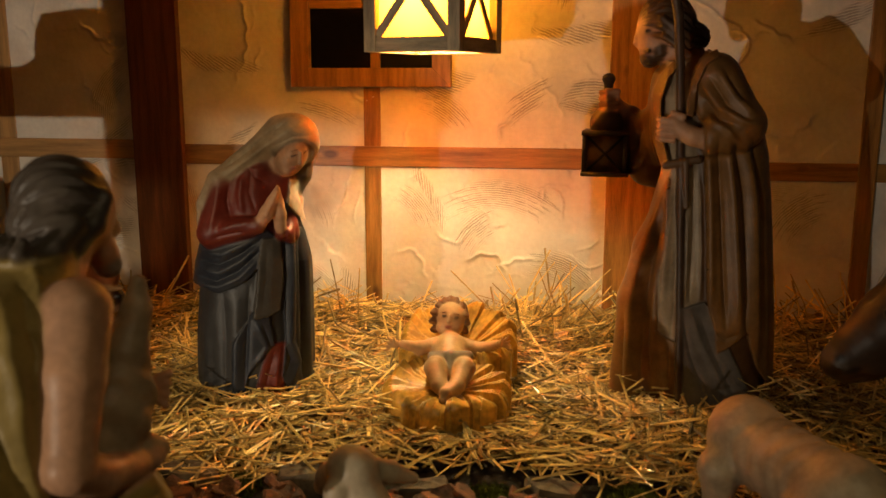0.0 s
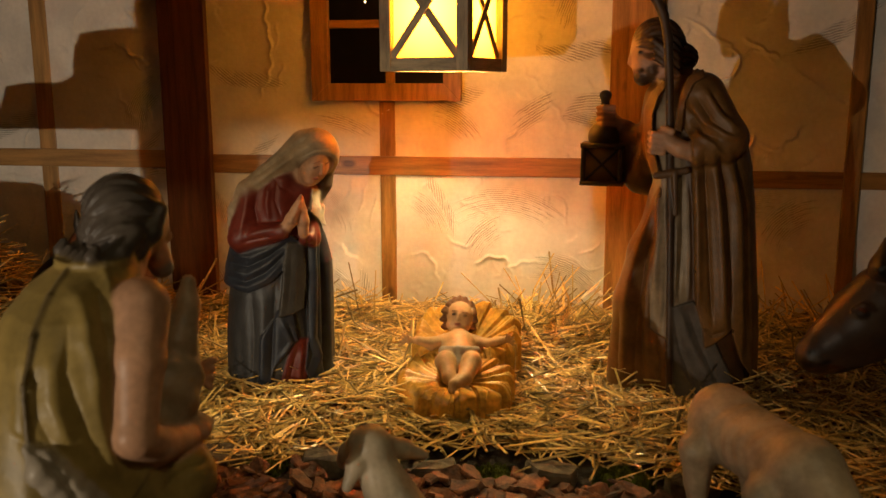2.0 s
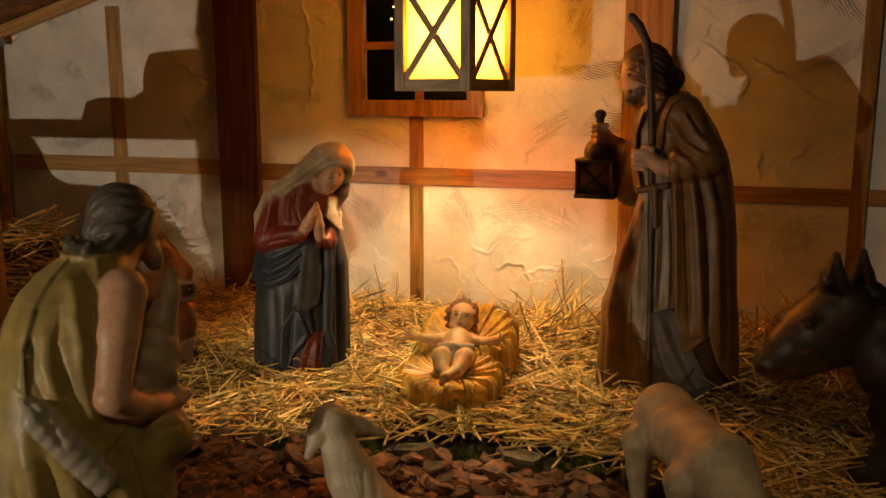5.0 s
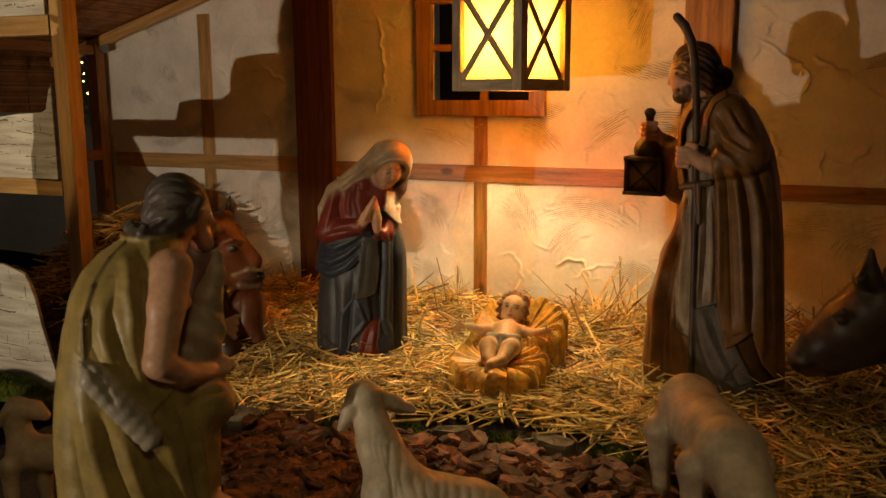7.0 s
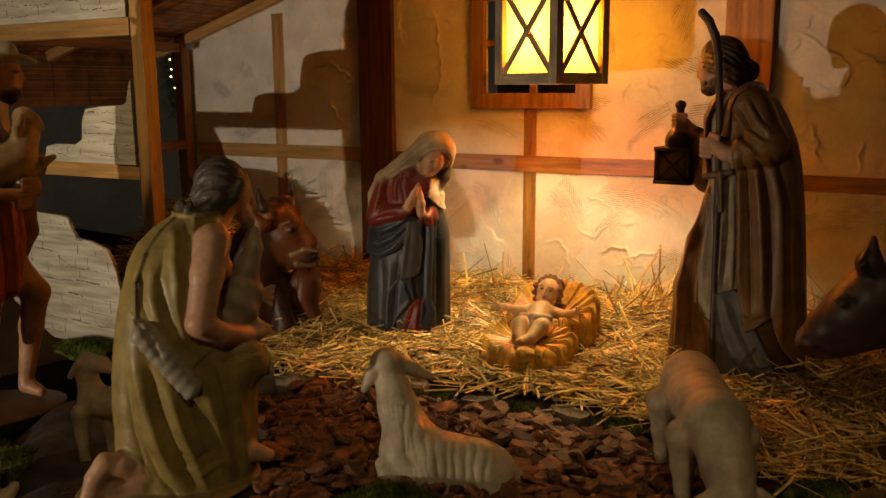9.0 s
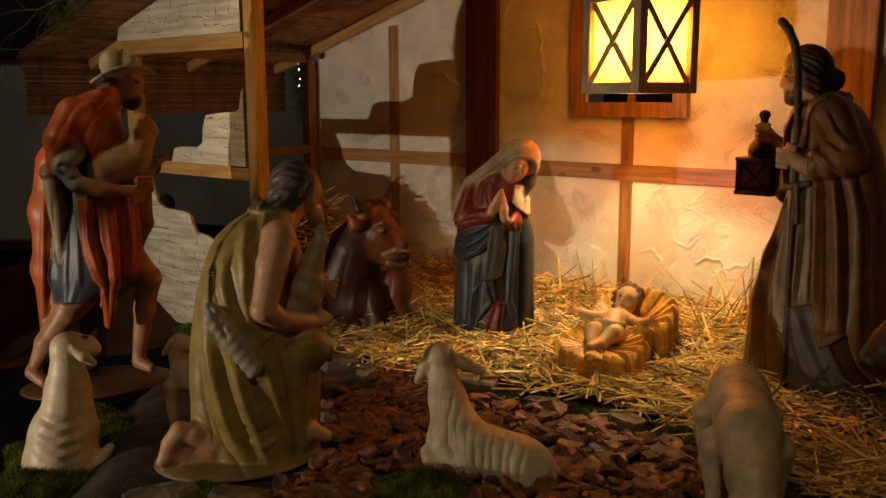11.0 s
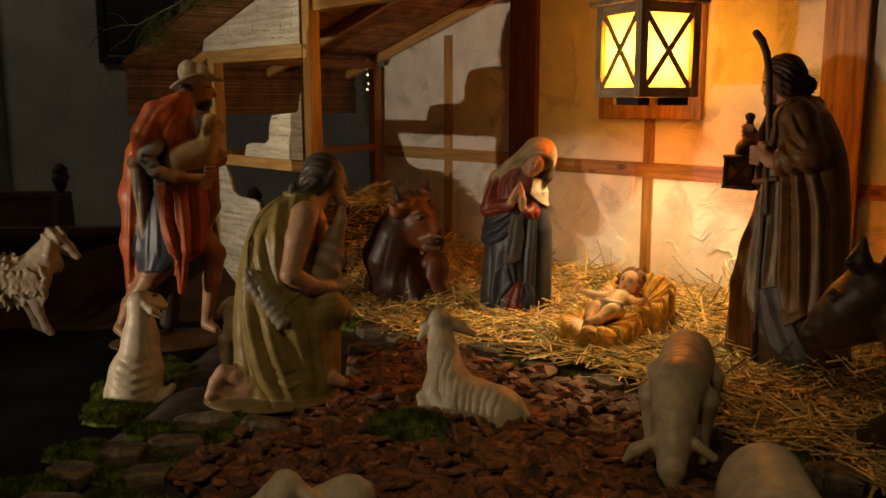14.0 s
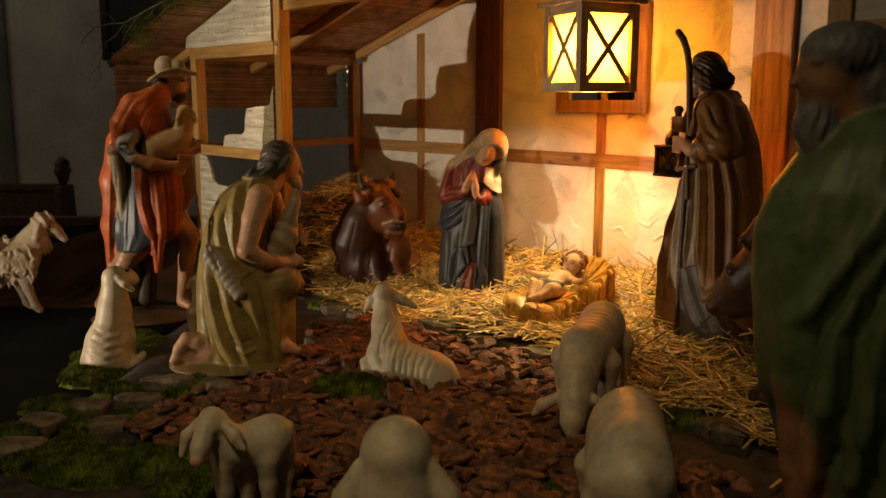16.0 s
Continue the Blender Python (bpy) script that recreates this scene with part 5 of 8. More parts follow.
    c.ball((0.0682, -0.05, 0.4195), (0.0240, 0.0240, 0.0345), SKIN, 0.003, ry=34)
    c.ball((0.0602, -0.052, 0.4121), (0.0175, 0.0205, 0.0180), SKIN, 0.006)
    c.limb((0.0838, -0.073, 0.4293), (0.081, -0.079, 0.4135), 0.0028, 0.0046, SKIN, 0.004)
    c.ball((0.0605, -0.064, 0.3979), (0.0085, 0.0085, 0.0065), SKIN, 0.006)
    c.ball((0.0712, -0.0725, 0.4042), (0.0052, 0.0036, 0.0018), (0.42, 0.13, 0.085), 0.0012)
    c.limb((0.0673, -0.0745, 0.4243), (0.0771, -0.0765, 0.4276), 0.0014, 0.0014, (0.16, 0.08, 0.05), 0.001)
    c.limb((0.0895, -0.069, 0.4299), (0.0953, -0.064, 0.4337), 0.0013, 0.0012, (0.16, 0.08, 0.05), 0.001)
    c.limb((0.0643, -0.0735, 0.4319), (0.0785, -0.0745, 0.4361), 0.0010, 0.0010, (0.28, 0.15, 0.09), 0.001)
    # the veil: a hood with a rim, falling over the shoulder, its end in front on the far side
    c.pliant = 1.0
    crown, reach = np.array((0.0724, -0.02, 0.4456), np.float32), np.array((0.0465, 0.046, 0.0500), np.float32)

    def hood(p):
        q = p - crown
        n = np.sqrt(((q / reach) ** 2).sum(-1))
        m = np.sqrt(((q / reach ** 2) ** 2).sum(-1)) + 1e-6
        rim = (p - np.array((0.0708, -0.052, 0.4374), np.float32)) @ np.array((0.16, -0.70, -0.70), np.float32)
        return np.maximum(np.abs(n * (n - 1) / m + 0.003) - 0.003, rim)
    c.add(hood, crown - reach, crown + reach, veil, 0.003)
    c.chain([(0.0573, -0.01, 0.4529), (0.0207, -0.012, 0.4243), (-0.0201, -0.018, 0.3998), (-0.0543, -0.022, 0.3771), (-0.078, -0.026, 0.3399), (-0.0885, -0.030, 0.3072)], [0.040, 0.032, 0.025, 0.023, 0.017, 0.007], veil, 0.004)
    c.chain([(0.1000, -0.004, 0.4200), (0.0865, -0.006, 0.3870), (0.0680, -0.018, 0.352), (0.0570, -0.038, 0.3259)], [0.012, 0.017, 0.015, 0.008], (0.085, 0.058, 0.040), 0.006)
    c.layer([0, 1], 0.016, [(0.0646, 0.3817), (0.0821, 0.3768), (0.0912, 0.3384), (0.098, 0.2974), (0.0784, 0.3162), (0.0592, 0.3415)], (0.62, 0.55, 0.44))
    for line, wide, high in (([(0.0674, 0.4875), (0.0331, 0.4618), (-0.0056, 0.4318), (-0.0475, 0.4019)], 0.0045, -0.0035), ([(0.0879, 0.4807), (0.0492, 0.4572), (0.0049, 0.425), (-0.0392, 0.3951)], 0.0050, 0.0030), ([(0.0521, 0.4833), (0.0112, 0.4512), (-0.0384, 0.4171)], 0.0050, 0.0030),
                             ([(0.1038, 0.4585), (0.0709, 0.4568), (0.0324, 0.4377)], 0.0040, -0.0025), ([(0.0774, 0.3658), (0.0856, 0.3363), (0.0926, 0.3067)], 0.0035, -0.0030)):
        c.fold(line, wide, high)
    return figure("kneeling_mother_figure", c, "carved kneeling woman in dark blue mantle, red dress and pale veil", "statue", place=(-0.337, -0.463, 0), turn=20, floor=-0.012)

def crib():
    ochre = (0.60, 0.31, 0.06)
    c = Carving(0.0017)

    def sheaf(cx, cy, rx, ry, low, high, dip, teeth, phase):
        """A dish of pleated straw: an upright wall, a ragged rim (low in front, high behind), ribs running inwards."""
        def fn(p):
            qx, qy = (p[..., 0] - cx) / rx, (p[..., 1] - cy) / ry
            n = (np.abs(qx) ** 2.3 + np.abs(qy) ** 2.3) ** (1 / 2.3) + 1e-6
            a = np.arctan2(qy, qx)
            b = a + 0.05 * np.sin(5 * a + phase)
            turn = b / (2 * np.pi)
            rib = (2 * teeth * turn + phase + 0.10 * np.sin(9 * n)) % 1.0
            fine = (5 * teeth * turn + 1.3 * np.sin(3 * a) + 0.6 * n) % 1.0
            step = np.sin(2 * teeth * 0.37 * b + phase) * 0.5 + 0.5
            side = (n - 1) * min(rx, ry) + 0.0100 * rib ** 1.5 + 0.0030 * fine + 0.0040 * step
            rim = low + (high - low) * np.clip(0.5 + 0.5 * qy, 0, 1) + 0.008 * step
            top = dip + (rim - dip) * np.clip(n / 0.82, 0, 1) ** 1.6 - 0.026 * np.clip((n - 0.82) / 0.18, 0, 1) ** 2
            top = top - np.clip(n, 0.15, 1) * (0.0165 * rib ** 1.3 + 0.0050 * fine)
            return np.maximum(side, 0.8 * (p[..., 2] - top))
        c.add(fn, (cx - rx - 0.01, cy - ry - 0.01, -0.01), (cx + rx + 0.01, cy + ry + 0.01, high + 0.01), ochre, 0.004)
    sheaf(0.024, -0.408, 0.112, 0.098, 0.072, 0.142, 0.070, 7, 0.3)
    sheaf(0.024, -0.555, 0.114, 0.094, 0.046, 0.078, 0.044, 7, 1.2)
    ob = part("manger", c.mesh("crib", -0.004), GILT)
    return tagged(ob, "ochre carved wooden manger shaped like sheaves of straw", "manger")

def child():
    flesh, curl, lip = (0.68, 0.41, 0.185), (0.22, 0.090, 0.030), (0.46, 0.13, 0.075)
    c = Carving(0.0014)
    c.ball((0.0139, 0.098, 0.123), (0.0280, 0.028, 0.0300), flesh, 0.003)
    c.ball((0.0116, 0.086, 0.1046), (0.0190, 0.017, 0.0140), flesh, 0.007)
    c.ball((-0.0024, 0.082, 0.1105), (0.0100, 0.009, 0.0095), flesh, 0.006).ball((0.0255, 0.082, 0.1106), (0.0100, 0.009, 0.0095), flesh, 0.006)
    c.limb((0.0114, 0.0725, 0.1347), (0.0103, 0.069, 0.125), 0.0022, 0.0036, flesh, 0.003)
    c.ball((0.0022, 0.0745, 0.1342), (0.0044, 0.0030, 0.0024), (0.05, 0.025, 0.015), 0.001).ball((0.023, 0.0745, 0.1307), (0.0044, 0.0030, 0.0024), (0.05, 0.025, 0.015), 0.001)
    c.limb((-0.0025, 0.076, 0.1397), (0.0056, 0.0745, 0.1413), 0.0013, 0.0012, (0.24, 0.11, 0.05), 0.001).limb((0.0195, 0.0745, 0.1378), (0.0287, 0.076, 0.1362), 0.0013, 0.0012, (0.24, 0.11, 0.05), 0.001)
    c.ball((0.0091, 0.07, 0.1151), (0.0052, 0.0032, 0.0021), lip, 0.001)
    c.ball((0.0152, 0.121, 0.1277), (0.0300, 0.023, 0.0290), curl, 0.003, ripple=(330, 0.002, 0))
    for x, y, d in ((790, 584, 0.090), (788, 570, 0.090), (790, 556, 0.092), (798, 547, 0.104), (806, 542, 0.108), (815, 540, 0.110), (825, 542, 0.108), (834, 549, 0.104), (839, 560, 0.094), (841, 573, 0.092), (838, 586, 0.090)):
        c.ball(((x - 811.5) * 0.00113 + 0.009, d, 0.130 - (y - 562) * 0.00112), 0.0080, curl, 0.002, ripple=(420, 0.0012, 2))
    c.limb((0.0116, 0.08, 0.0943), (0.0115, 0.06, 0.0906), 0.013, 0.018, flesh)
    c.ball((0.0114, 0.036, 0.086), (0.0350, 0.027, 0.0210), flesh, 0.008)
    c.limb((0.0114, 0.03, 0.0878), (0.0113, -0.004, 0.0734), 0.028, 0.027, flesh, 0.008)
    c.chain([(-0.0136, 0.04, 0.0917), (-0.0416, 0.022, 0.09), (-0.0692, 0.008, 0.1012)], [0.0130, 0.0115, 0.0080], flesh, 0.006)
    c.chain([(0.0387, 0.04, 0.0896), (0.0656, 0.028, 0.0863), (0.092, 0.016, 0.0983)], [0.0130, 0.0115, 0.0080], flesh, 0.006)
    for x, s in ((-0.0840, -1), (0.0990, 1)):
        c.ball((x, 0.006, 0.103), (0.0085, 0.006, 0.0075), flesh, 0.004)
        for k in range(4):
            c.chain([(x, 0.004, 0.104), (x + s * (0.008 + 0.002 * k), 0.002, 0.112 - 0.006 * k), (x + s * (0.013 + 0.002 * k), 0.004, 0.116 - 0.008 * k)], [0.0026, 0.0024, 0.0018], flesh, 0.0015)
        c.limb((x, 0.002, 0.104), (x + s * 0.002, -0.004, 0.117), 0.0026, 0.0018, flesh, 0.0015)
    c.chain([(-0.0080, -0.008, 0.0690), (-0.0150, -0.050, 0.0780), (-0.0080, -0.084, 0.0600), (0.0060, -0.106, 0.0490)], [0.0200, 0.0185, 0.0140, 0.0095], flesh, 0.003)
    c.chain([(0.0310, -0.008, 0.0690), (0.0335, -0.052, 0.0770), (0.0200, -0.090, 0.0600), (0.0046, -0.110, 0.0575)], [0.0200, 0.0185, 0.0140, 0.0090], flesh, 0.003)
    c.chain([(0.0004, -0.108, 0.0538), (-0.0027, -0.116, 0.0457)], [0.0095, 0.0070], flesh, 0.004)
    c.chain([(0.0173, -0.098, 0.0415), (0.0257, -0.106, 0.0422)], [0.0095, 0.0080], flesh, 0.004)
    c.ball((0.0112, -0.03, 0.0652), (0.034, 0.030, 0.020), flesh, 0.010)
    c.chain([(-0.0190, -0.016, 0.0880), (0.0112, -0.030, 0.0900), (0.042, -0.016, 0.0880)], [0.0090, 0.0110, 0.0090], (0.36, 0.29, 0.22), 0.003)
    c.limb((0.0080, -0.032, 0.0950), (0.0111, -0.050, 0.0780), 0.0075, 0.0060, (0.36, 0.29, 0.22), 0.003)
    return figure("infant_figure", c, "carved infant with curly hair lying arms outstretched in the manger", "statue", place=(0.01, -0.50, 0), turn=9)

def kneeling_shepherd():
    olive, pale, fleece, wood = (0.33, 0.235, 0.070), (0.40, 0.34, 0.26), (0.42, 0.31, 0.19), (0.24, 0.165, 0.062)
    c = Carving(0.0024)
    c.robe([(-0.0064, -0.0011, 0, 0.1081, 0.084), (0.0324, -0.0037, 0, 0.109, 0.086), (0.0872, -0.0044, 0, 0.111, 0.086), (0.1549, -0.0047, 0, 0.1129, 0.084), (0.2019, -0.0056, 0, 0.1099, 0.082), (0.2356, -0.015, 0, 0.0967, 0.08), (0.2753, -0.0254, 0.002, 0.0799, 0.076), (0.327, -0.0186, 0.006, 0.0747, 0.074), (0.372, -0.0102, 0.01, 0.0677, 0.072),
            (0.4038, 0.0015, 0.014, 0.0596, 0.066), (0.4263, 0.0162, 0.02, 0.0484, 0.056), (0.4435, 0.0345, 0.026, 0.0358, 0.04)], olive, 4, 0.002, twist=1.2)
    # thigh with the cloth laid over it, skirt in front
    c.chain([(0.01, -0.02, 0.1724), (0.0813, -0.03, 0.2087), (0.0977, -0.03, 0.1973)], [0.060, 0.034, 0.022], olive, 0.02)
    c.chain([(0.1091, -0.02, 0.2214), (0.1203, -0.02, 0.2009), (0.1238, -0.016, 0.177)], [0.014, 0.010, 0.006], olive, 0.008)
    c.chain([(-0.063, -0.01, 0.0931), (-0.0867, -0.01, 0.0403), (-0.0827, -0.01, 0.0129)], [0.044, 0.034, 0.030], olive, 0.02)
    c.layer([0], 0.003, [(-0.0882, 0.3141), (-0.0763, 0.3691), (-0.0488, 0.4234), (-0.0026, 0.4598), (0.0684, 0.4611), (0.063, 0.2704), (-0.0005, 0.2341), (-0.0237, 0.2092), (-0.0494, 0.249), (-0.072, 0.2945)], olive)
    for line, wide, high in (
            ([(0.0064, 0.4397), (-0.0045, 0.4062), (0.0013, 0.362), (-0.0065, 0.3114)], 0.0050, -0.0060), ([(-0.012, 0.4351), (-0.0247, 0.3879), (-0.0191, 0.3372)], 0.0070, 0.0045), ([(-0.0337, 0.4069), (-0.0475, 0.3633), (-0.0396, 0.3125), (-0.0288, 0.2738)], 0.0060, -0.0050), ([(-0.0516, 0.3823), (-0.0606, 0.3385), (-0.0526, 0.2939)], 0.0070, 0.0045),
            ([(-0.0693, 0.3639), (-0.0732, 0.3263), (-0.0627, 0.2853)], 0.0050, -0.0035), ([(-0.0256, 0.3627), (-0.025, 0.312), (-0.0169, 0.2606)], 0.0060, 0.0040), ([(0.0238, 0.4494), (0.0159, 0.4308), (0.01, 0.3996)], 0.0040, 0.0040),
            ([(-0.0903, 0.2634), (-0.0837, 0.186), (-0.0671, 0.107), (-0.0448, 0.0396)], 0.0090, 0.0070), ([(-0.0719, 0.2371), (-0.0602, 0.159), (-0.0381, 0.0856), (-0.0173, 0.0353)], 0.0070, -0.0075), ([(-0.0486, 0.2039), (-0.0339, 0.1315), (-0.0067, 0.0506), (0.0025, 0.0233)], 0.0085, 0.0070),
            ([(-0.0197, 0.1831), (-0.0045, 0.1168), (0.021, 0.049)], 0.0070, -0.0070), ([(0.0031, 0.1951), (0.021, 0.1287), (0.0409, 0.0344)], 0.0080, 0.0060), ([(0.0266, 0.2265), (0.0375, 0.1739), (0.048, 0.1008), (0.0562, 0.0334)], 0.0060, -0.0080), ([(0.0548, 0.2058), (0.061, 0.1133), (0.0715, 0.0325)], 0.0070, 0.0045),
            ([(-0.1022, 0.2127), (-0.0981, 0.1348), (-0.0841, 0.0552)], 0.0070, -0.0045), ([(-0.0869, 0.1081), (-0.0692, 0.0544), (-0.0381, 0.0152)], 0.0060, -0.0050), ([(-0.0426, 0.0978), (-0.0158, 0.0804), (0.0146, 0.0866)], 0.0050, -0.0040), ([(-0.0362, 0.0683), (-0.009, 0.0561), (0.0215, 0.065)], 0.0050, 0.0040),
            ([(0.0365, 0.2222), (0.0744, 0.2311), (0.1072, 0.2271)], 0.0060, -0.0050), ([(0.086, 0.1913), (0.0792, 0.1257), (0.0719, 0.0459)], 0.0050, -0.0050), ([(-0.0861, 0.3064), (-0.0702, 0.2805), (-0.0568, 0.2467)], 0.0040, -0.0060)):
        c.fold(line, wide, high)
    c.ball((-0.0392, -0.004, 0.0138), (0.146, 0.112, 0.016), wood, 0.006)
    # bag rolled in bulges, its strap
    for t in range(8):
        c.ball((-0.0790 + 0.0090 * t, -0.064 - 0.0040 * t, 0.2850 - 0.0128 * t), (0.0125, 0.0130, 0.0180), pale, 0.006, ry=35)
    c.limb((-0.084, -0.052, 0.300), (-0.080, -0.062, 0.286), 0.006, 0.009, pale, 0.004)
    c.chain([(-0.0818, -0.048, 0.3068), (-0.0778, -0.04, 0.355), (-0.0596, -0.026, 0.3946), (-0.0317, -0.006, 0.4248), (-0.0038, 0.012, 0.443)], [0.0034, 0.0028, 0.0028, 0.0028, 0.0026], (0.15, 0.105, 0.042), 0.003)
    c.pliant = 0.0
    # bare sole behind, toes in front
    c.chain([(-0.0824, -0.036, 0.0586), (-0.1144, -0.034, 0.0732), (-0.1418, -0.034, 0.0722)], [0.022, 0.019, 0.016], SKIN, 0.010)
    c.limb((-0.0934, -0.034, 0.0372), (-0.1557, -0.034, 0.041), 0.018, 0.013, SKIN, 0.012)
    c.chain([(-0.1389, -0.034, 0.0826), (-0.1548, -0.034, 0.0596), (-0.1708, -0.036, 0.0319)], [0.0165, 0.0150, 0.0100], SKIN, 0.008)
    c.chain([(0.0829, -0.05, 0.0585), (0.1082, -0.055, 0.0477)], [0.017, 0.011], SKIN, 0.008)
    # near arm, hand, far arm round the fleece
    c.chain([(0.0375, -0.05, 0.4103), (0.021, -0.066, 0.3622), (0.0041, -0.082, 0.2958)], [0.0285, 0.0260, 0.0205], SKIN, 0.006)
    c.chain([(0.0039, -0.082, 0.292), (0.0378, -0.064, 0.267), (0.0885, -0.038, 0.2523)], [0.0215, 0.0185, 0.0125], SKIN, 0.006)
    c.ball((0.1041, -0.03, 0.2501), (0.018, 0.012, 0.011), SKIN, 0.006)
    c.chain([(0.0597, 0.076, 0.3927), (0.0934, 0.06, 0.288), (0.1213, 0.02, 0.3139)], [0.026, 0.022, 0.014], SKIN, 0.008)
    for k in range(4):
        c.limb((0.1255, 0.006, 0.3067), (0.137 + 0.002 * k, -0.012, 0.290 + 0.010 * k), 0.006, 0.0045, SKIN, 0.003)
    c.ball((0.0803, -0.018, 0.2989), (0.036, 0.030, 0.058), fleece, 0.008, ry=24, ripple=(190, 0.0016, 2))
    c.chain([(0.0985, -0.014, 0.3528), (0.1136, -0.012, 0.3886), (0.1168, -0.012, 0.4146)], [0.022, 0.013, 0.008], fleece, 0.008)
    c.limb((0.1049, -0.02, 0.2614), (0.1228, -0.02, 0.2528), 0.014, 0.010, fleece, 0.008)
    # head turned away, grey hair ending in a curl at the nape
    c.limb((0.0516, 0.024, 0.4212), (0.0789, 0.042, 0.4544), 0.028, 0.026, SKIN)
    c.ball((0.0915, 0.05, 0.4773), (0.0400, 0.0340, 0.0430), SKIN, 0.005)
    c.limb((0.1256, 0.05, 0.4794), (0.1316, 0.05, 0.4554), 0.0050, 0.0072, SKIN, 0.005)
    c.ball((0.1167, 0.05, 0.4371), (0.0150, 0.0200, 0.0160), SKIN, 0.008)
    c.ball((0.1229, 0.05, 0.4236), (0.0120, 0.0180, 0.0150), (0.30, 0.27, 0.23), 0.006)
    c.hair((0.08, 0.046, 0.4909), (0.0420, 0.0420, 0.0400), GREY_HAIR, 0.005, 20, 0.0012, rz=-20)
    c.hair((0.0612, 0.04, 0.4706), (0.0300, 0.0420, 0.0260), GREY_HAIR, 0.006, 14, 0.0014)
    for y, dz, out in ((0.002, 0.004, 0.004), (0.018, -0.002, 0.0), (0.036, -0.004, 0.002), (0.054, -0.002, 0.004), (0.070, 0.003, 0.006)):
        c.chain([(0.062 + out, y, 0.468 + dz), (0.042 + out, y - 0.004, 0.452 + dz), (0.022 + out, y - 0.006, 0.446 + dz), (0.010 + out, y - 0.008, 0.452 + dz), (0.014 + out, y - 0.008, 0.460 + dz)], [0.012, 0.012, 0.010, 0.007, 0.005], GREY_HAIR, 0.0035)
    c.chain([(0.1032, 0.01, 0.4931), (0.0884, 0.006, 0.4703), (0.0675, 0.004, 0.4554), (0.0446, 0.006, 0.453)], [0.007, 0.010, 0.011, 0.009], GREY_HAIR, 0.004)
    return figure("kneeling_shepherd_figure", c, "carved shepherd kneeling in an olive tunic with a rolled pale bag", "statue", place=(-0.245, -1.288, -0.048), turn=59, floor=-0.006)

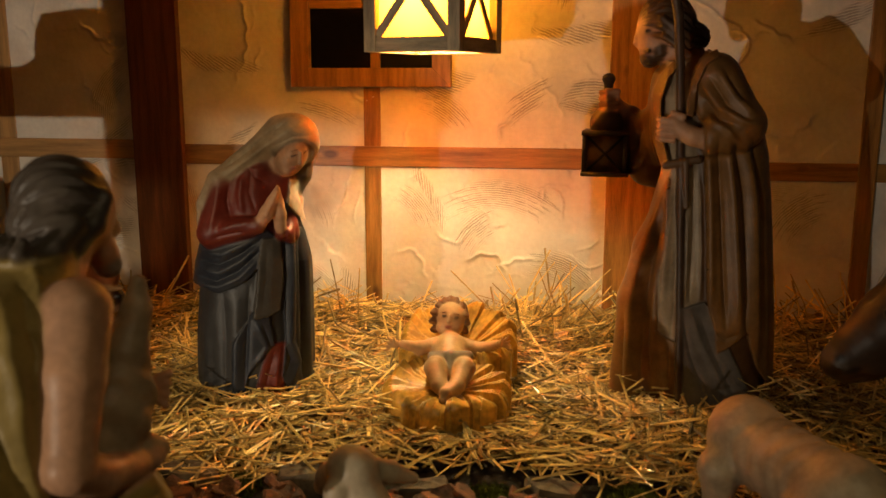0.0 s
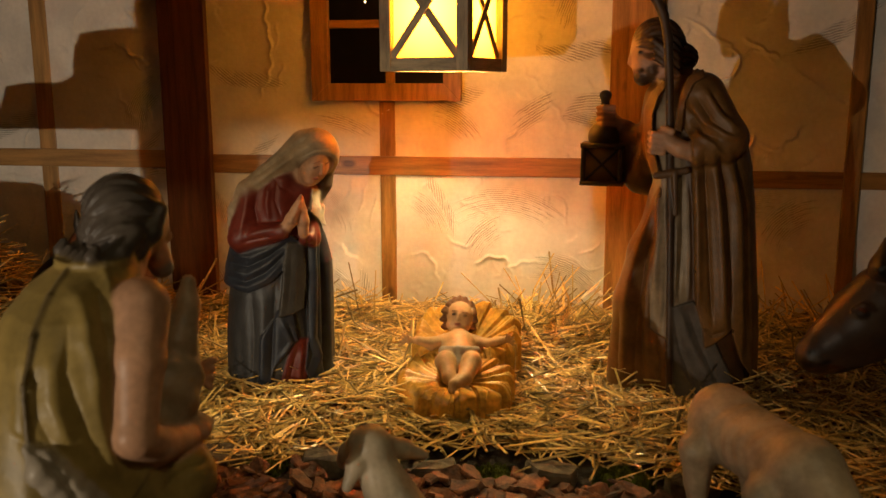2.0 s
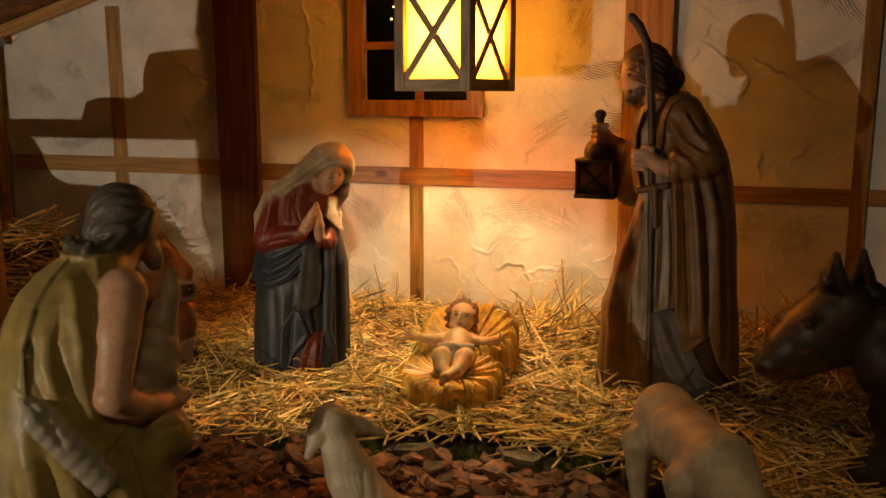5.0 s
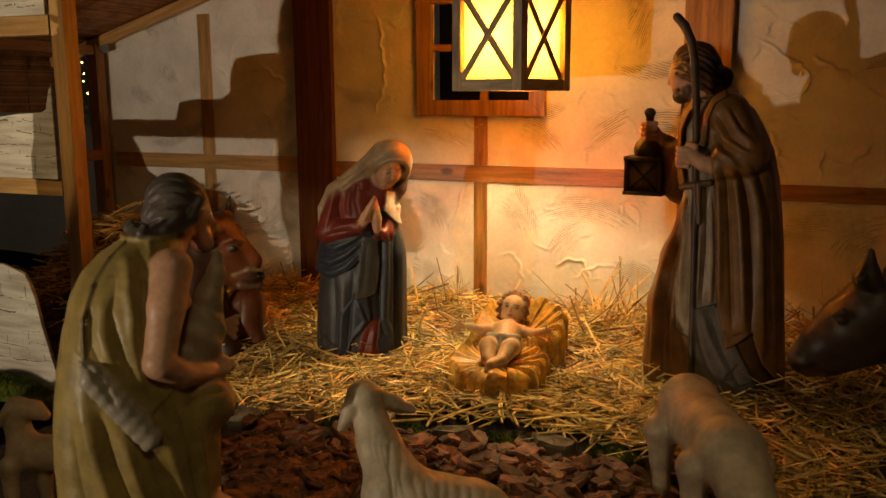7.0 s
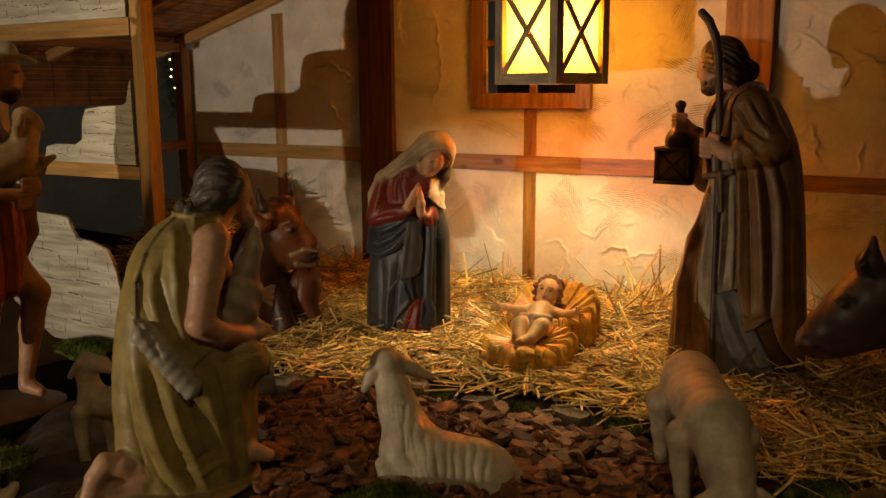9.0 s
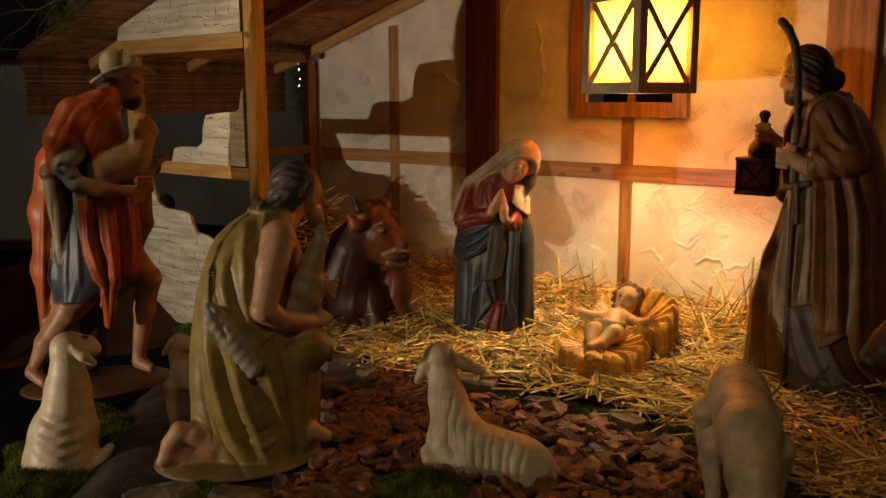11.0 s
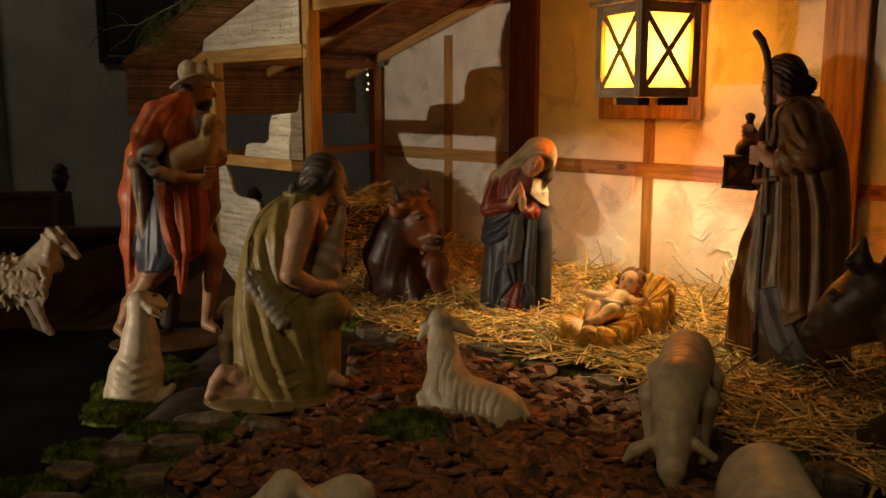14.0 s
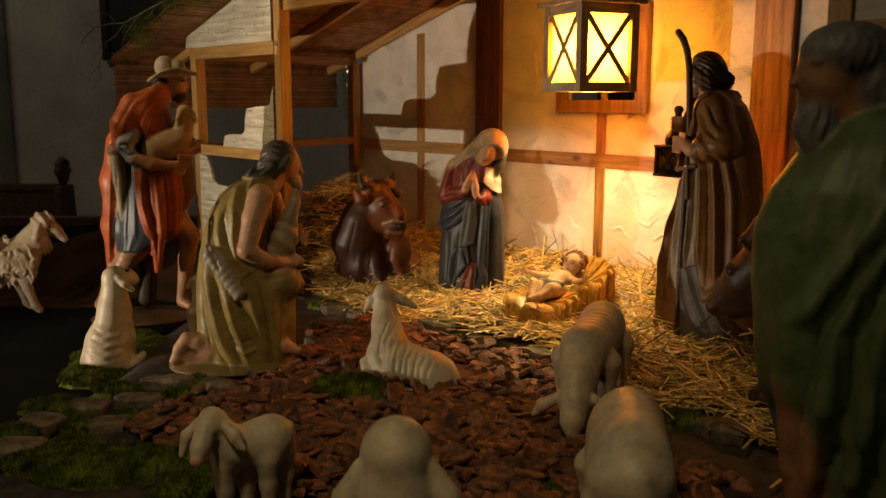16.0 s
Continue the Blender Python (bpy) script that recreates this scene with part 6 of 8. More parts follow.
def hat_shepherd():
    orange, blue, cream, fleece, felt = (0.42, 0.088, 0.020), (0.040, 0.044, 0.058), (0.40, 0.32, 0.20), (0.46, 0.31, 0.17), (0.40, 0.35, 0.26)
    c = Carving(0.0028)
    c.robe([(0.1946, -0.0585, 0, 0.0491, 0.056), (0.2422, -0.0239, 0, 0.0869, 0.064), (0.3232, -0.0112, 0, 0.089, 0.068), (0.4196, -0.0049, 0, 0.0839, 0.07), (0.4836, -0.0109, 0, 0.0774, 0.074), (0.5389, -0.0156, 0, 0.0725, 0.076), (0.5859, -0.0149, 0, 0.0587, 0.07), (0.6249, -0.0055, 0, 0.0421, 0.056), (0.6468, 0.0165, 0.004, 0.0272, 0.038)], blue, 4, 0.002, twist=0.6)
    # cape: over the shoulders, down the back; coat skirts in front
    c.layer([0], 0.010, [(0.0595, 0.6585), (0.015, 0.6554), (-0.0475, 0.6371), (-0.0908, 0.5873), (-0.1179, 0.5192), (-0.0867, 0.5065), (-0.0473, 0.5336), (-0.0213, 0.5241), (-0.0167, 0.4994), (0.0535, 0.5325), (0.0594, 0.5942)], orange)
    c.chain([(-0.0447, -0.034, 0.6004), (-0.0702, -0.056, 0.546), (-0.0814, -0.058, 0.5002)], [0.036, 0.036, 0.026], orange, 0.014)
    c.chain([(-0.0917, 0.02, 0.4964), (-0.113, 0.022, 0.3885), (-0.1232, 0.018, 0.2601), (-0.1332, 0.012, 0.1339)], [0.036, 0.032, 0.026, 0.013], orange, 0.03)
    c.chain([(-0.075, 0.04, 0.4342), (-0.0898, 0.034, 0.2728)], [0.036, 0.026], orange, 0.02)
    c.layer([0], 0.012, [(-0.0503, 0.4225), (0.0711, 0.4259), (0.078, 0.3432), (0.0644, 0.2796), (0.0505, 0.2124), (0.0253, 0.1975), (0.016, 0.133), (-0.0058, 0.1244), (-0.0254, 0.158), (-0.0102, 0.2186), (-0.03, 0.2435), (-0.045, 0.2999), (-0.0506, 0.3631)], orange)
    c.limb((0.0017, -0.05, 0.2164), (-0.0041, -0.04, 0.1335), 0.018, 0.010, orange, 0.010)
    c.chain([(0.0792, 0.01, 0.4169), (0.0856, 0.014, 0.351), (0.0774, 0.014, 0.3086)], [0.030, 0.022, 0.012], (0.20, 0.075, 0.025), 0.012)
    for line, wide, high in (
            ([(0.0145, 0.6462), (-0.0436, 0.6007), (-0.0773, 0.5187)], 0.0070, 0.0020), ([(0.0318, 0.6371), (-0.0121, 0.5869), (-0.0385, 0.5335)], 0.0060, -0.0024), ([(0.043, 0.6249), (0.0109, 0.576), (-0.0098, 0.5178)], 0.0070, 0.0020), ([(-0.0303, 0.631), (-0.0714, 0.572), (-0.101, 0.5113)], 0.0050, -0.0018),
            ([(-0.0329, 0.4158), (-0.0344, 0.3311), (-0.0176, 0.251)], 0.0065, 0.0065), ([(-0.0151, 0.4154), (-0.0135, 0.3304), (-0.0003, 0.2342), (-0.0044, 0.1536)], 0.0050, -0.0075), ([(0.0058, 0.4149), (0.0097, 0.3137), (0.014, 0.2174)], 0.0065, 0.0065), ([(0.0269, 0.4175), (0.0309, 0.3129), (0.0289, 0.2102)], 0.0050, -0.0075),
            ([(0.0481, 0.4201), (0.0521, 0.3122), (0.0448, 0.2224)], 0.0065, 0.0060), ([(0.0663, 0.4197), (0.0681, 0.3276)], 0.0050, -0.0060), ([(-0.0971, 0.4267), (-0.1101, 0.3024), (-0.1233, 0.1762)], 0.0060, -0.0060), ([(-0.1146, 0.4271), (-0.1271, 0.2873), (-0.136, 0.1609)], 0.0060, 0.0050),
            ([(-0.0666, 0.3949), (-0.0747, 0.301), (-0.0823, 0.2188)], 0.0050, -0.0040), ([(-0.0544, 0.3475), (-0.0582, 0.2209)], 0.0050, 0.0040)):
        c.fold(line, wide, high)
    # turned-back lining, rolled sleeve
    c.chain([(-0.0964, -0.046, 0.4535), (-0.091, -0.044, 0.394), (-0.0931, -0.034, 0.3142), (-0.0951, -0.03, 0.2819)], [0.019, 0.018, 0.010, 0.004], cream, 0.005)
    c.ball((-0.0983, -0.04, 0.4779), (0.024, 0.026, 0.022), (0.20, 0.12, 0.06), 0.006)
    c.chain([(-0.0474, -0.072, 0.5219), (-0.0719, -0.082, 0.4922), (-0.0504, -0.088, 0.4555)], [0.021, 0.023, 0.018], (0.30, 0.33, 0.38), 0.006)
    for k in range(5):
        c.fold([(-0.0842, 0.5004), (-0.072 + 0.012 * k, 0.470 + 0.004 * k)], 0.0035, -0.0045)
    c.fold([(-0.088, 0.4851), (-0.0656, 0.4662), (-0.039, 0.4688)], 0.004, -0.006).fold([(-0.0809, 0.5065), (-0.0584, 0.4908), (-0.0319, 0.4903)], 0.004, -0.005).fold([(-0.0778, 0.4572), (-0.0578, 0.4475), (-0.0369, 0.4533)], 0.004, 0.004)
    c.pliant = 0.0
    # arms under the lamb
    c.chain([(-0.0445, -0.09, 0.4555), (-0.0012, -0.098, 0.4398), (0.043, -0.094, 0.437)], [0.0180, 0.0165, 0.0125], SKIN_DARK, 0.006)
    c.ball((0.0549, -0.092, 0.4366), (0.018, 0.010, 0.013), SKIN_DARK, 0.005)
    for k in range(4):
        c.limb((0.058, -0.098, 0.412 + 0.007 * k), (0.080 + 0.003 * k, -0.092, 0.413 + 0.0075 * k), 0.0050, 0.0040, SKIN_DARK, 0.002)
    c.chain([(0.0475, 0.03, 0.5356), (0.1067, -0.01, 0.4822), (0.0897, -0.06, 0.4664)], [0.028, 0.022, 0.014], (0.20, 0.075, 0.025), 0.010)
    for k in range(4):
        c.limb((0.100, -0.086, 0.436 + 0.0085 * k), (0.066 + 0.002 * k, -0.096, 0.434 + 0.010 * k), 0.0056, 0.0048, SKIN_DARK, 0.002)
    c.ball((0.0366, -0.064, 0.4926), (0.060, 0.036, 0.042), fleece, 0.010, ry=-14)
    c.ball((0.0061, -0.062, 0.4805), (0.034, 0.034, 0.036), fleece, 0.012)
    c.chain([(0.0734, -0.062, 0.5075), (0.0872, -0.06, 0.5446), (0.09, -0.06, 0.5725)], [0.036, 0.024, 0.020], fleece, 0.012)
    c.chain([(0.0889, -0.06, 0.5818), (0.1036, -0.06, 0.5724), (0.1151, -0.06, 0.5599)], [0.021, 0.016, 0.010], fleece, 0.008)
    c.chain([(0.0828, -0.08, 0.5852), (0.0745, -0.084, 0.567), (0.0721, -0.082, 0.5485)], [0.006, 0.009, 0.005], fleece, 0.004)
    c.chain([(0.084, -0.07, 0.4765), (0.115, -0.074, 0.495), (0.1336, -0.074, 0.5041)], [0.012, 0.009, 0.006], fleece, 0.006)
    # legs, feet, ground board
    c.chain([(0.0536, 0, 0.2718), (0.089, -0.01, 0.2256), (0.0765, 0, 0.1546), (0.0589, 0.006, 0.0448)], [0.036, 0.027, 0.023, 0.0155], SKIN_DARK, 0.010)
    c.chain([(0.0581, 0.004, 0.0283), (0.0795, -0.022, 0.0177)], [0.017, 0.011], SKIN_DARK, 0.008)
    c.chain([(-0.0383, -0.01, 0.2281), (-0.0842, -0.012, 0.1686), (-0.1346, 0, 0.0969), (-0.1624, 0.004, 0.0415)], [0.036, 0.028, 0.024, 0.015], SKIN_DARK, 0.010)
    c.chain([(-0.1672, 0, 0.0328), (-0.1465, -0.03, 0.0154)], [0.017, 0.011], SKIN_DARK, 0.008)
    c.chain([(-0.0248, 0.02, 0.2062), (-0.0416, 0.03, 0.0375)], [0.034, 0.026], (0.050, 0.034, 0.022), 0.02)
    c.ball((-0.0324, 0, -0.0102), (0.165, 0.11, 0.018), (0.115, 0.060, 0.024), 0.006)
    # bearded head under a felt hat
    c.limb((0.0273, 0, 0.6217), (0.053, 0, 0.6483), 0.027, 0.025, SKIN_DARK)
    c.ball((0.0687, 0, 0.6593), (0.0350, 0.0310, 0.0400), SKIN_DARK, 0.005)
    c.limb((0.0995, 0, 0.6625), (0.1065, 0, 0.6469), 0.0050, 0.0068, SKIN_DARK, 0.005)
    c.hair((0.0764, 0, 0.628), (0.0220, 0.0260, 0.0210), HAIR, 0.005, 16, 0.0014)
    c.hair((0.0322, 0, 0.6592), (0.0260, 0.0360, 0.0260), HAIR, 0.005, 16, 0.0016)
    c.limb((0.0857, -0.028, 0.6683), (0.0948, -0.024, 0.6684), 0.0022, 0.0020, BLACK, 0.002)
    brim, tilt = np.array((0.0623, 0, 0.6842), np.float32), 0.13

    def rim(p):
        q = p - brim
        r = np.sqrt((q[..., 0] / 0.069) ** 2 + (q[..., 1] / 0.056) ** 2)
        bow = tilt * q[..., 0] + 0.016 * (q[..., 1] / 0.056) ** 2 - 0.006 * np.clip(q[..., 0] / 0.069, 0, 1) ** 2 - 0.008 * np.clip(-q[..., 0] / 0.069, 0, 1) ** 2
        return np.maximum(np.abs(q[..., 2] - bow) - 0.0042, (r - 1) * 0.056)
    c.add(rim, brim - 0.075, brim + 0.075, felt, 0.006)
    c.ball((0.0436, 0, 0.7058), (0.0290, 0.0350, 0.0330), felt, 0.008, ry=-8)
    c.ball((0.0738, 0, 0.703), (0.0260, 0.0330, 0.0270), felt, 0.006, ry=-8)
    c.pliant = 1.0
    c.fold([(0.0304, 0.728), (0.0566, 0.7222), (0.0838, 0.7316)], 0.008, -0.010)
    return figure("standing_shepherd_figure", c, "carved shepherd in orange cape and hat carrying a lamb", "statue", place=(-0.862, -1.226, -0.04), turn=64, floor=-0.012)

def green_shepherd():
    green, grey = (0.125, 0.165, 0.075), (0.20, 0.19, 0.18)
    c = Carving(0.0042)
    c.robe([(0.08, 0.100, 0.0, 0.110, 0.105), (0.15, 0.088, 0.0, 0.122, 0.11), (0.25, 0.066, 0.0, 0.144, 0.115), (0.32, 0.056, 0.0, 0.147, 0.115), (0.39, 0.046, 0.0, 0.144, 0.11), (0.46, 0.042, 0.0, 0.138, 0.108), (0.51, 0.044, 0.0, 0.122, 0.100), (0.56, 0.050, 0.0, 0.096, 0.084), (0.60, 0.056, 0.0, 0.066, 0.062), (0.625, 0.058, 0.0, 0.040, 0.042)],
           green, 7, 0.006, twist=0.5)
    for x in (-0.075, -0.035, 0.01, 0.06, 0.11):
        c.fold([(0.07 + 0.35 * (x - 0.05), 0.53), (x, 0.35), (x - 0.01, 0.09)], 0.011, 0.013)
        c.fold([(0.08 + 0.35 * (x - 0.05), 0.52), (x + 0.025, 0.34), (x + 0.015, 0.09)], 0.009, -0.013)
    c.chain([(-0.035, -0.03, 0.27), (-0.030, -0.035, 0.16), (-0.015, -0.03, 0.04)], [0.040, 0.034, 0.020], (0.36, 0.16, 0.075), 0.006)
    c.limb((0.13, 0.0, 0.16), (0.14, 0.0, 0.02), 0.05, 0.022, SKIN_DARK)
    c.ball((0.05, 0.0, 0.005), (0.16, 0.11, 0.014), (0.22, 0.14, 0.065), 0.006)
    c.limb((0.035, 0.0, 0.57), (-0.010, 0.0, 0.62), 0.032, 0.03, SKIN_DARK)
    c.ball((-0.025, 0.0, 0.646), (0.040, 0.035, 0.047), SKIN_DARK, 0.006)
    c.limb((-0.060, 0.0, 0.656), (-0.069, 0.0, 0.637), 0.004, 0.0058, SKIN_DARK, 0.004)
    c.limb((-0.053, -0.018, 0.659), (-0.047, -0.025, 0.660), 0.004, 0.004, BLACK, 0.003)
    c.hair((-0.038, 0.0, 0.590), (0.024, 0.029, 0.042), grey, 0.008, 14, 0.002, fall=True)
    c.hair((-0.005, 0.0, 0.674), (0.056, 0.045, 0.038), grey, 0.006, 22, 0.0014, fall=True)
    c.hair((0.029, 0.0, 0.634), (0.040, 0.045, 0.045), grey, 0.008, 18, 0.0016, fall=True)
    return figure("green_shepherd_figure", c, "carved bearded man in a long olive green cloak", "statue", place=(1.075, -1.20, -0.04), turn=47.5, floor=-0.006)


# ---- carved animals ----
def lying_sheep():
    c = Carving(0.0024)
    c.chain([(-0.0443, 0.004, 0.0022), (0.0004, -0.03, -0.0078), (0.0544, -0.052, -0.0123)], [0.049, 0.053, 0.053], WOOL, 0.02)
    c.ball((0.0803, -0.054, -0.0202), (0.040, 0.044, 0.042), WOOL, 0.015)
    c.chain([(-0.0401, 0.012, 0.0252), (-0.0526, 0.05, 0.0702), (-0.0604, 0.078, 0.1105)], [0.047, 0.031, 0.0265], WOOL, 0.016)
    c.ball((-0.0643, 0.088, 0.1376), (0.0270, 0.030, 0.0250), WOOL, 0.010)
    c.chain([(-0.0634, 0.096, 0.1319), (-0.0656, 0.128, 0.1111), (-0.0663, 0.148, 0.0958)], [0.024, 0.019, 0.013], WOOL, 0.008)
    c.chain([(-0.0768, 0.084, 0.1397), (-0.0904, 0.078, 0.1221), (-0.1042, 0.076, 0.0974)], [0.0085, 0.0120, 0.0065], WOOL, 0.006)
    c.chain([(-0.0492, 0.086, 0.1418), (-0.019, 0.084, 0.1225), (0.0111, 0.082, 0.1079)], [0.0090, 0.0125, 0.0065], WOOL, 0.006)
    c.chain([(-0.0613, -0.02, -0.0172), (-0.0835, -0.02, -0.0175), (-0.0925, -0.016, 0.0017)], [0.024, 0.0150, 0.0120], WOOL, 0.010)
    c.chain([(0.057, -0.08, -0.0328), (0.0303, -0.092, -0.0419), (0.0112, -0.092, -0.0377)], [0.032, 0.019, 0.013], WOOL, 0.012)
    c.chain([(0.0991, -0.062, -0.0167), (0.1115, -0.07, -0.0224), (0.1073, -0.074, -0.0366)], [0.016, 0.014, 0.009], WOOL, 0.008)
    for k, (x, y) in enumerate(((826, 694), (840, 700), (852, 706), (864, 712), (876, 716), (888, 720), (900, 724), (912, 730), (924, 738))):
        u, v = (x - 872) * 0.00112, 0.040 - (y - 712) * 0.0012
        c.fold([(u + 0.010, v + 0.030), (u - 0.006 - 0.003 * (k % 2), v), (u - 0.010, v - 0.036), (u + 0.002, v - 0.066)], 0.0042, -0.0048)
    c.fold([(-0.0506, 0.0508), (-0.0581, 0.0169), (-0.0494, -0.0193)], 0.008, -0.006).fold([(-0.0237, 0.04), (-0.0321, 0.0003), (-0.0145, -0.045)], 0.010, 0.004)
    for k in range(5):
        c.fold([(-0.075 + 0.008 * k, 0.115 - 0.008 * k), (-0.082 + 0.008 * k, 0.085), (-0.078 + 0.006 * k, 0.060)], 0.003, -0.0018)
    return figure("lying_sheep", c, "carved cream sheep lying on the bark with raised head", "sheep", place=(0.10, -1.09, 0.0), turn=44, floor=-0.040, group="flock of carved sheep")

def grazing_sheep():
    c = Carving(0.0032)
    c.limb((0.452, -0.850, 0.102), (0.520, -0.985, 0.100), 0.049, 0.046, WOOL_WARM, 0.02, ripple=(40, 0.0010))
    c.ball((0.446, -0.842, 0.112), (0.045, 0.046, 0.048), WOOL_WARM, 0.015)
    c.chain([(0.525, -1.0, 0.105), (0.555, -1.055, 0.062), (0.570, -1.080, 0.030)], [0.047, 0.035, 0.028], WOOL_WARM, 0.015)
    c.chain([(0.570, -1.080, 0.030), (0.582, -1.100, -0.002), (0.588, -1.108, -0.018)], [0.030, 0.022, 0.014], WOOL_WARM, 0.008)
    c.chain([(0.545, -1.09, 0.036), (0.518, -1.110, 0.016), (0.502, -1.115, -0.004)], [0.010, 0.012, 0.006], WOOL_WARM, 0.006)
    c.chain([(0.600, -1.060, 0.036), (0.625, -1.045, 0.016)], [0.010, 0.008], WOOL_WARM, 0.006)
    for x, y in ((0.412, -0.875), (0.492, -0.835), (0.478, -1.0), (0.555, -0.965)):
        c.chain([(x, y, 0.075), (x, y, 0.03), (x + 0.004, y - 0.004, -0.028)], [0.028, 0.016, 0.013], WOOL_WARM, 0.012)
    c.limb((0.430, -0.795, 0.11), (0.428, -0.785, 0.05), 0.014, 0.008, WOOL_WARM)
    return figure("grazing_sheep", c, "carved cream sheep grazing with lowered head", "sheep", floor=-0.036, group="flock of carved sheep")


def sitting_sheep():
    c = Carving(0.0026)
    c.ball((-0.0139, 0, 0.0447), (0.060, 0.062, 0.072), WOOL, 0.02)
    c.ball((-0.0181, 0, 0.0116), (0.066, 0.068, 0.044), WOOL, 0.02)
    c.chain([(-0.0054, 0, 0.0722), (0.003, 0, 0.1392), (0.0064, 0, 0.2023)], [0.050, 0.037, 0.029], WOOL, 0.02)
    c.ball((0.0088, 0, 0.2235), (0.0310, 0.029, 0.0270), WOOL, 0.010)
    c.chain([(0.0238, 0, 0.2223), (0.0401, -0.002, 0.2214), (0.0526, -0.003, 0.2143)], [0.023, 0.018, 0.0125], WOOL, 0.008)
    c.chain([(0.0166, -0.026, 0.2263), (0.0318, -0.03, 0.211), (0.0484, -0.028, 0.1941)], [0.0075, 0.0110, 0.0060], WOOL, 0.004)
    c.chain([(0.0268, -0.016, 0.1094), (0.0366, -0.018, 0.0731), (0.0355, -0.018, 0.0526)], [0.018, 0.0135, 0.010], WOOL, 0.008)
    c.chain([(-0.0077, -0.05, -0.0033), (0.0293, -0.045, -0.0071), (0.0495, -0.036, 0.0156), (0.0645, -0.034, 0.0313)], [0.022, 0.0165, 0.0120, 0.0090], WOOL, 0.010)
    for k in range(7):
        c.fold([(-0.062 + 0.002 * k, 0.040 + 0.011 * k), (-0.025, 0.030 + 0.011 * k), (0.020, 0.036 + 0.011 * k)], 0.0034, 0.0022 if k % 2 else -0.0024)
    c.fold([(-0.0766, 0.0205), (-0.0279, 0.0043), (0.0183, 0.0088)], 0.006, -0.005).fold([(0.0132, 0.1704), (0.0197, 0.12), (0.0117, 0.0579)], 0.006, -0.003)
    c.mark((0.0387, 0.2411), (0.0055, 0.0040), BLACK)
    return figure("sitting_sheep", c, "carved cream sheep sitting upright on the moss", "sheep", place=(-0.548, -1.490, -0.075), turn=66, floor=-0.006, group="flock of carved sheep")

def standing_sheep():
    face = (0.60, 0.48, 0.36)
    c = Carving(0.0030)
    c.limb((-0.2144, 0, 0.1901), (-0.0453, 0, 0.1667), 0.068, 0.062, WOOL, 0.02)
    c.chain([(-0.0353, 0, 0.1841), (0.0003, 0, 0.2259), (0.0273, 0, 0.2719)], [0.058, 0.042, 0.031], WOOL, 0.015)
    c.ball((0.0348, 0, 0.2946), (0.034, 0.032, 0.022), WOOL, 0.006, ripple=(210, 0.004, 0))
    c.chain([(0.0396, 0, 0.2777), (0.068, -0.002, 0.2526), (0.0935, -0.004, 0.2258)], [0.0290, 0.0200, 0.0115], face, 0.008)
    c.chain([(0.0211, -0.028, 0.2766), (0.0112, -0.036, 0.2425), (0.0011, -0.034, 0.2036)], [0.0085, 0.0120, 0.0050], face, 0.005)
    c.ball((0.0487, -0.027, 0.2695), (0.0058, 0.0040, 0.0042), BLACK, 0.0015)
    c.ball((0.0898, -0.012, 0.2224), (0.0040, 0.0040, 0.0020), (0.30, 0.14, 0.10), 0.001)
    r = np.random.default_rng(31)
    for k in range(130):
        ring, x = r.uniform(0.1, 3.0), r.uniform(-0.225, 0.0)
        side = -1 if k % 4 else 1
        y, z = side * 0.064 * math.sin(ring), 0.176 - 0.10 * x + 0.062 * math.cos(ring)
        s = r.uniform(0.8, 1.3)
        c.chain([(x + 0.005 * math.sin(1.9 * i + k), y - side * 0.001 * (4 - i), z - 0.011 * i * s) for i in range(5)], [0.0050, 0.0062, 0.0062, 0.0055, 0.0025], WOOL, 0.0022)
    for k in range(12):
        x, z = 0.012 + 0.0030 * k, 0.232 - 0.005 * (k % 4)
        c.chain([(x, -0.028 + 0.005 * k, z), (x + 0.004, -0.034 + 0.005 * k, z - 0.020), (x - 0.001, -0.032 + 0.005 * k, z - 0.040)], [0.0085, 0.0075, 0.0030], WOOL, 0.003)
    for a, b in ((0.0, -0.034), (-0.026, 0.036), (-0.205, -0.034), (-0.225, 0.036)):
        c.chain([(a - 0.040, b, 0.140), (a - 0.024, b, 0.080), (a - 0.006, b, 0.020), (a + 0.006, b, 0.006)], [0.028, 0.0145, 0.0115, 0.0110], face, 0.010)
    return figure("standing_sheep", c, "carved white woolly sheep standing on black cloth", "sheep", place=(-1.36, -1.42, -0.092), turn=72, floor=-0.004, group="flock of carved sheep")

def small_lamb():
    c = Carving(0.0030)
    c.limb((-0.505, -1.300, 0.055), (-0.44, -1.265, 0.050), 0.027, 0.028, WOOL_WARM, 0.012)
    c.chain([(-0.512, -1.300, 0.065), (-0.522, -1.300, 0.10), (-0.520, -1.298, 0.118)], [0.024, 0.017, 0.018], WOOL_WARM, 0.010)
    c.chain([(-0.520, -1.298, 0.122), (-0.495, -1.288, 0.120), (-0.482, -1.282, 0.112)], [0.019, 0.014, 0.009], WOOL_WARM, 0.006)
    c.limb((-0.52, -1.318, 0.125), (-0.532, -1.325, 0.104), 0.007, 0.006, WOOL_WARM, 0.004)
    for x, y in ((-0.515, -1.325), (-0.490, -1.285), (-0.445, -1.285), (-0.425, -1.25)):
        c.chain([(x, y, 0.04), (x, y, 0.0), (x + 0.004, y, -0.055)], [0.016, 0.010, 0.009], WOOL_WARM, 0.008)
    return figure("small_lamb", c, "small carved cream lamb standing beside the shepherd", "lamb", place=(0.028, 0.012, 0.0), floor=-0.058, group="flock of carved sheep")


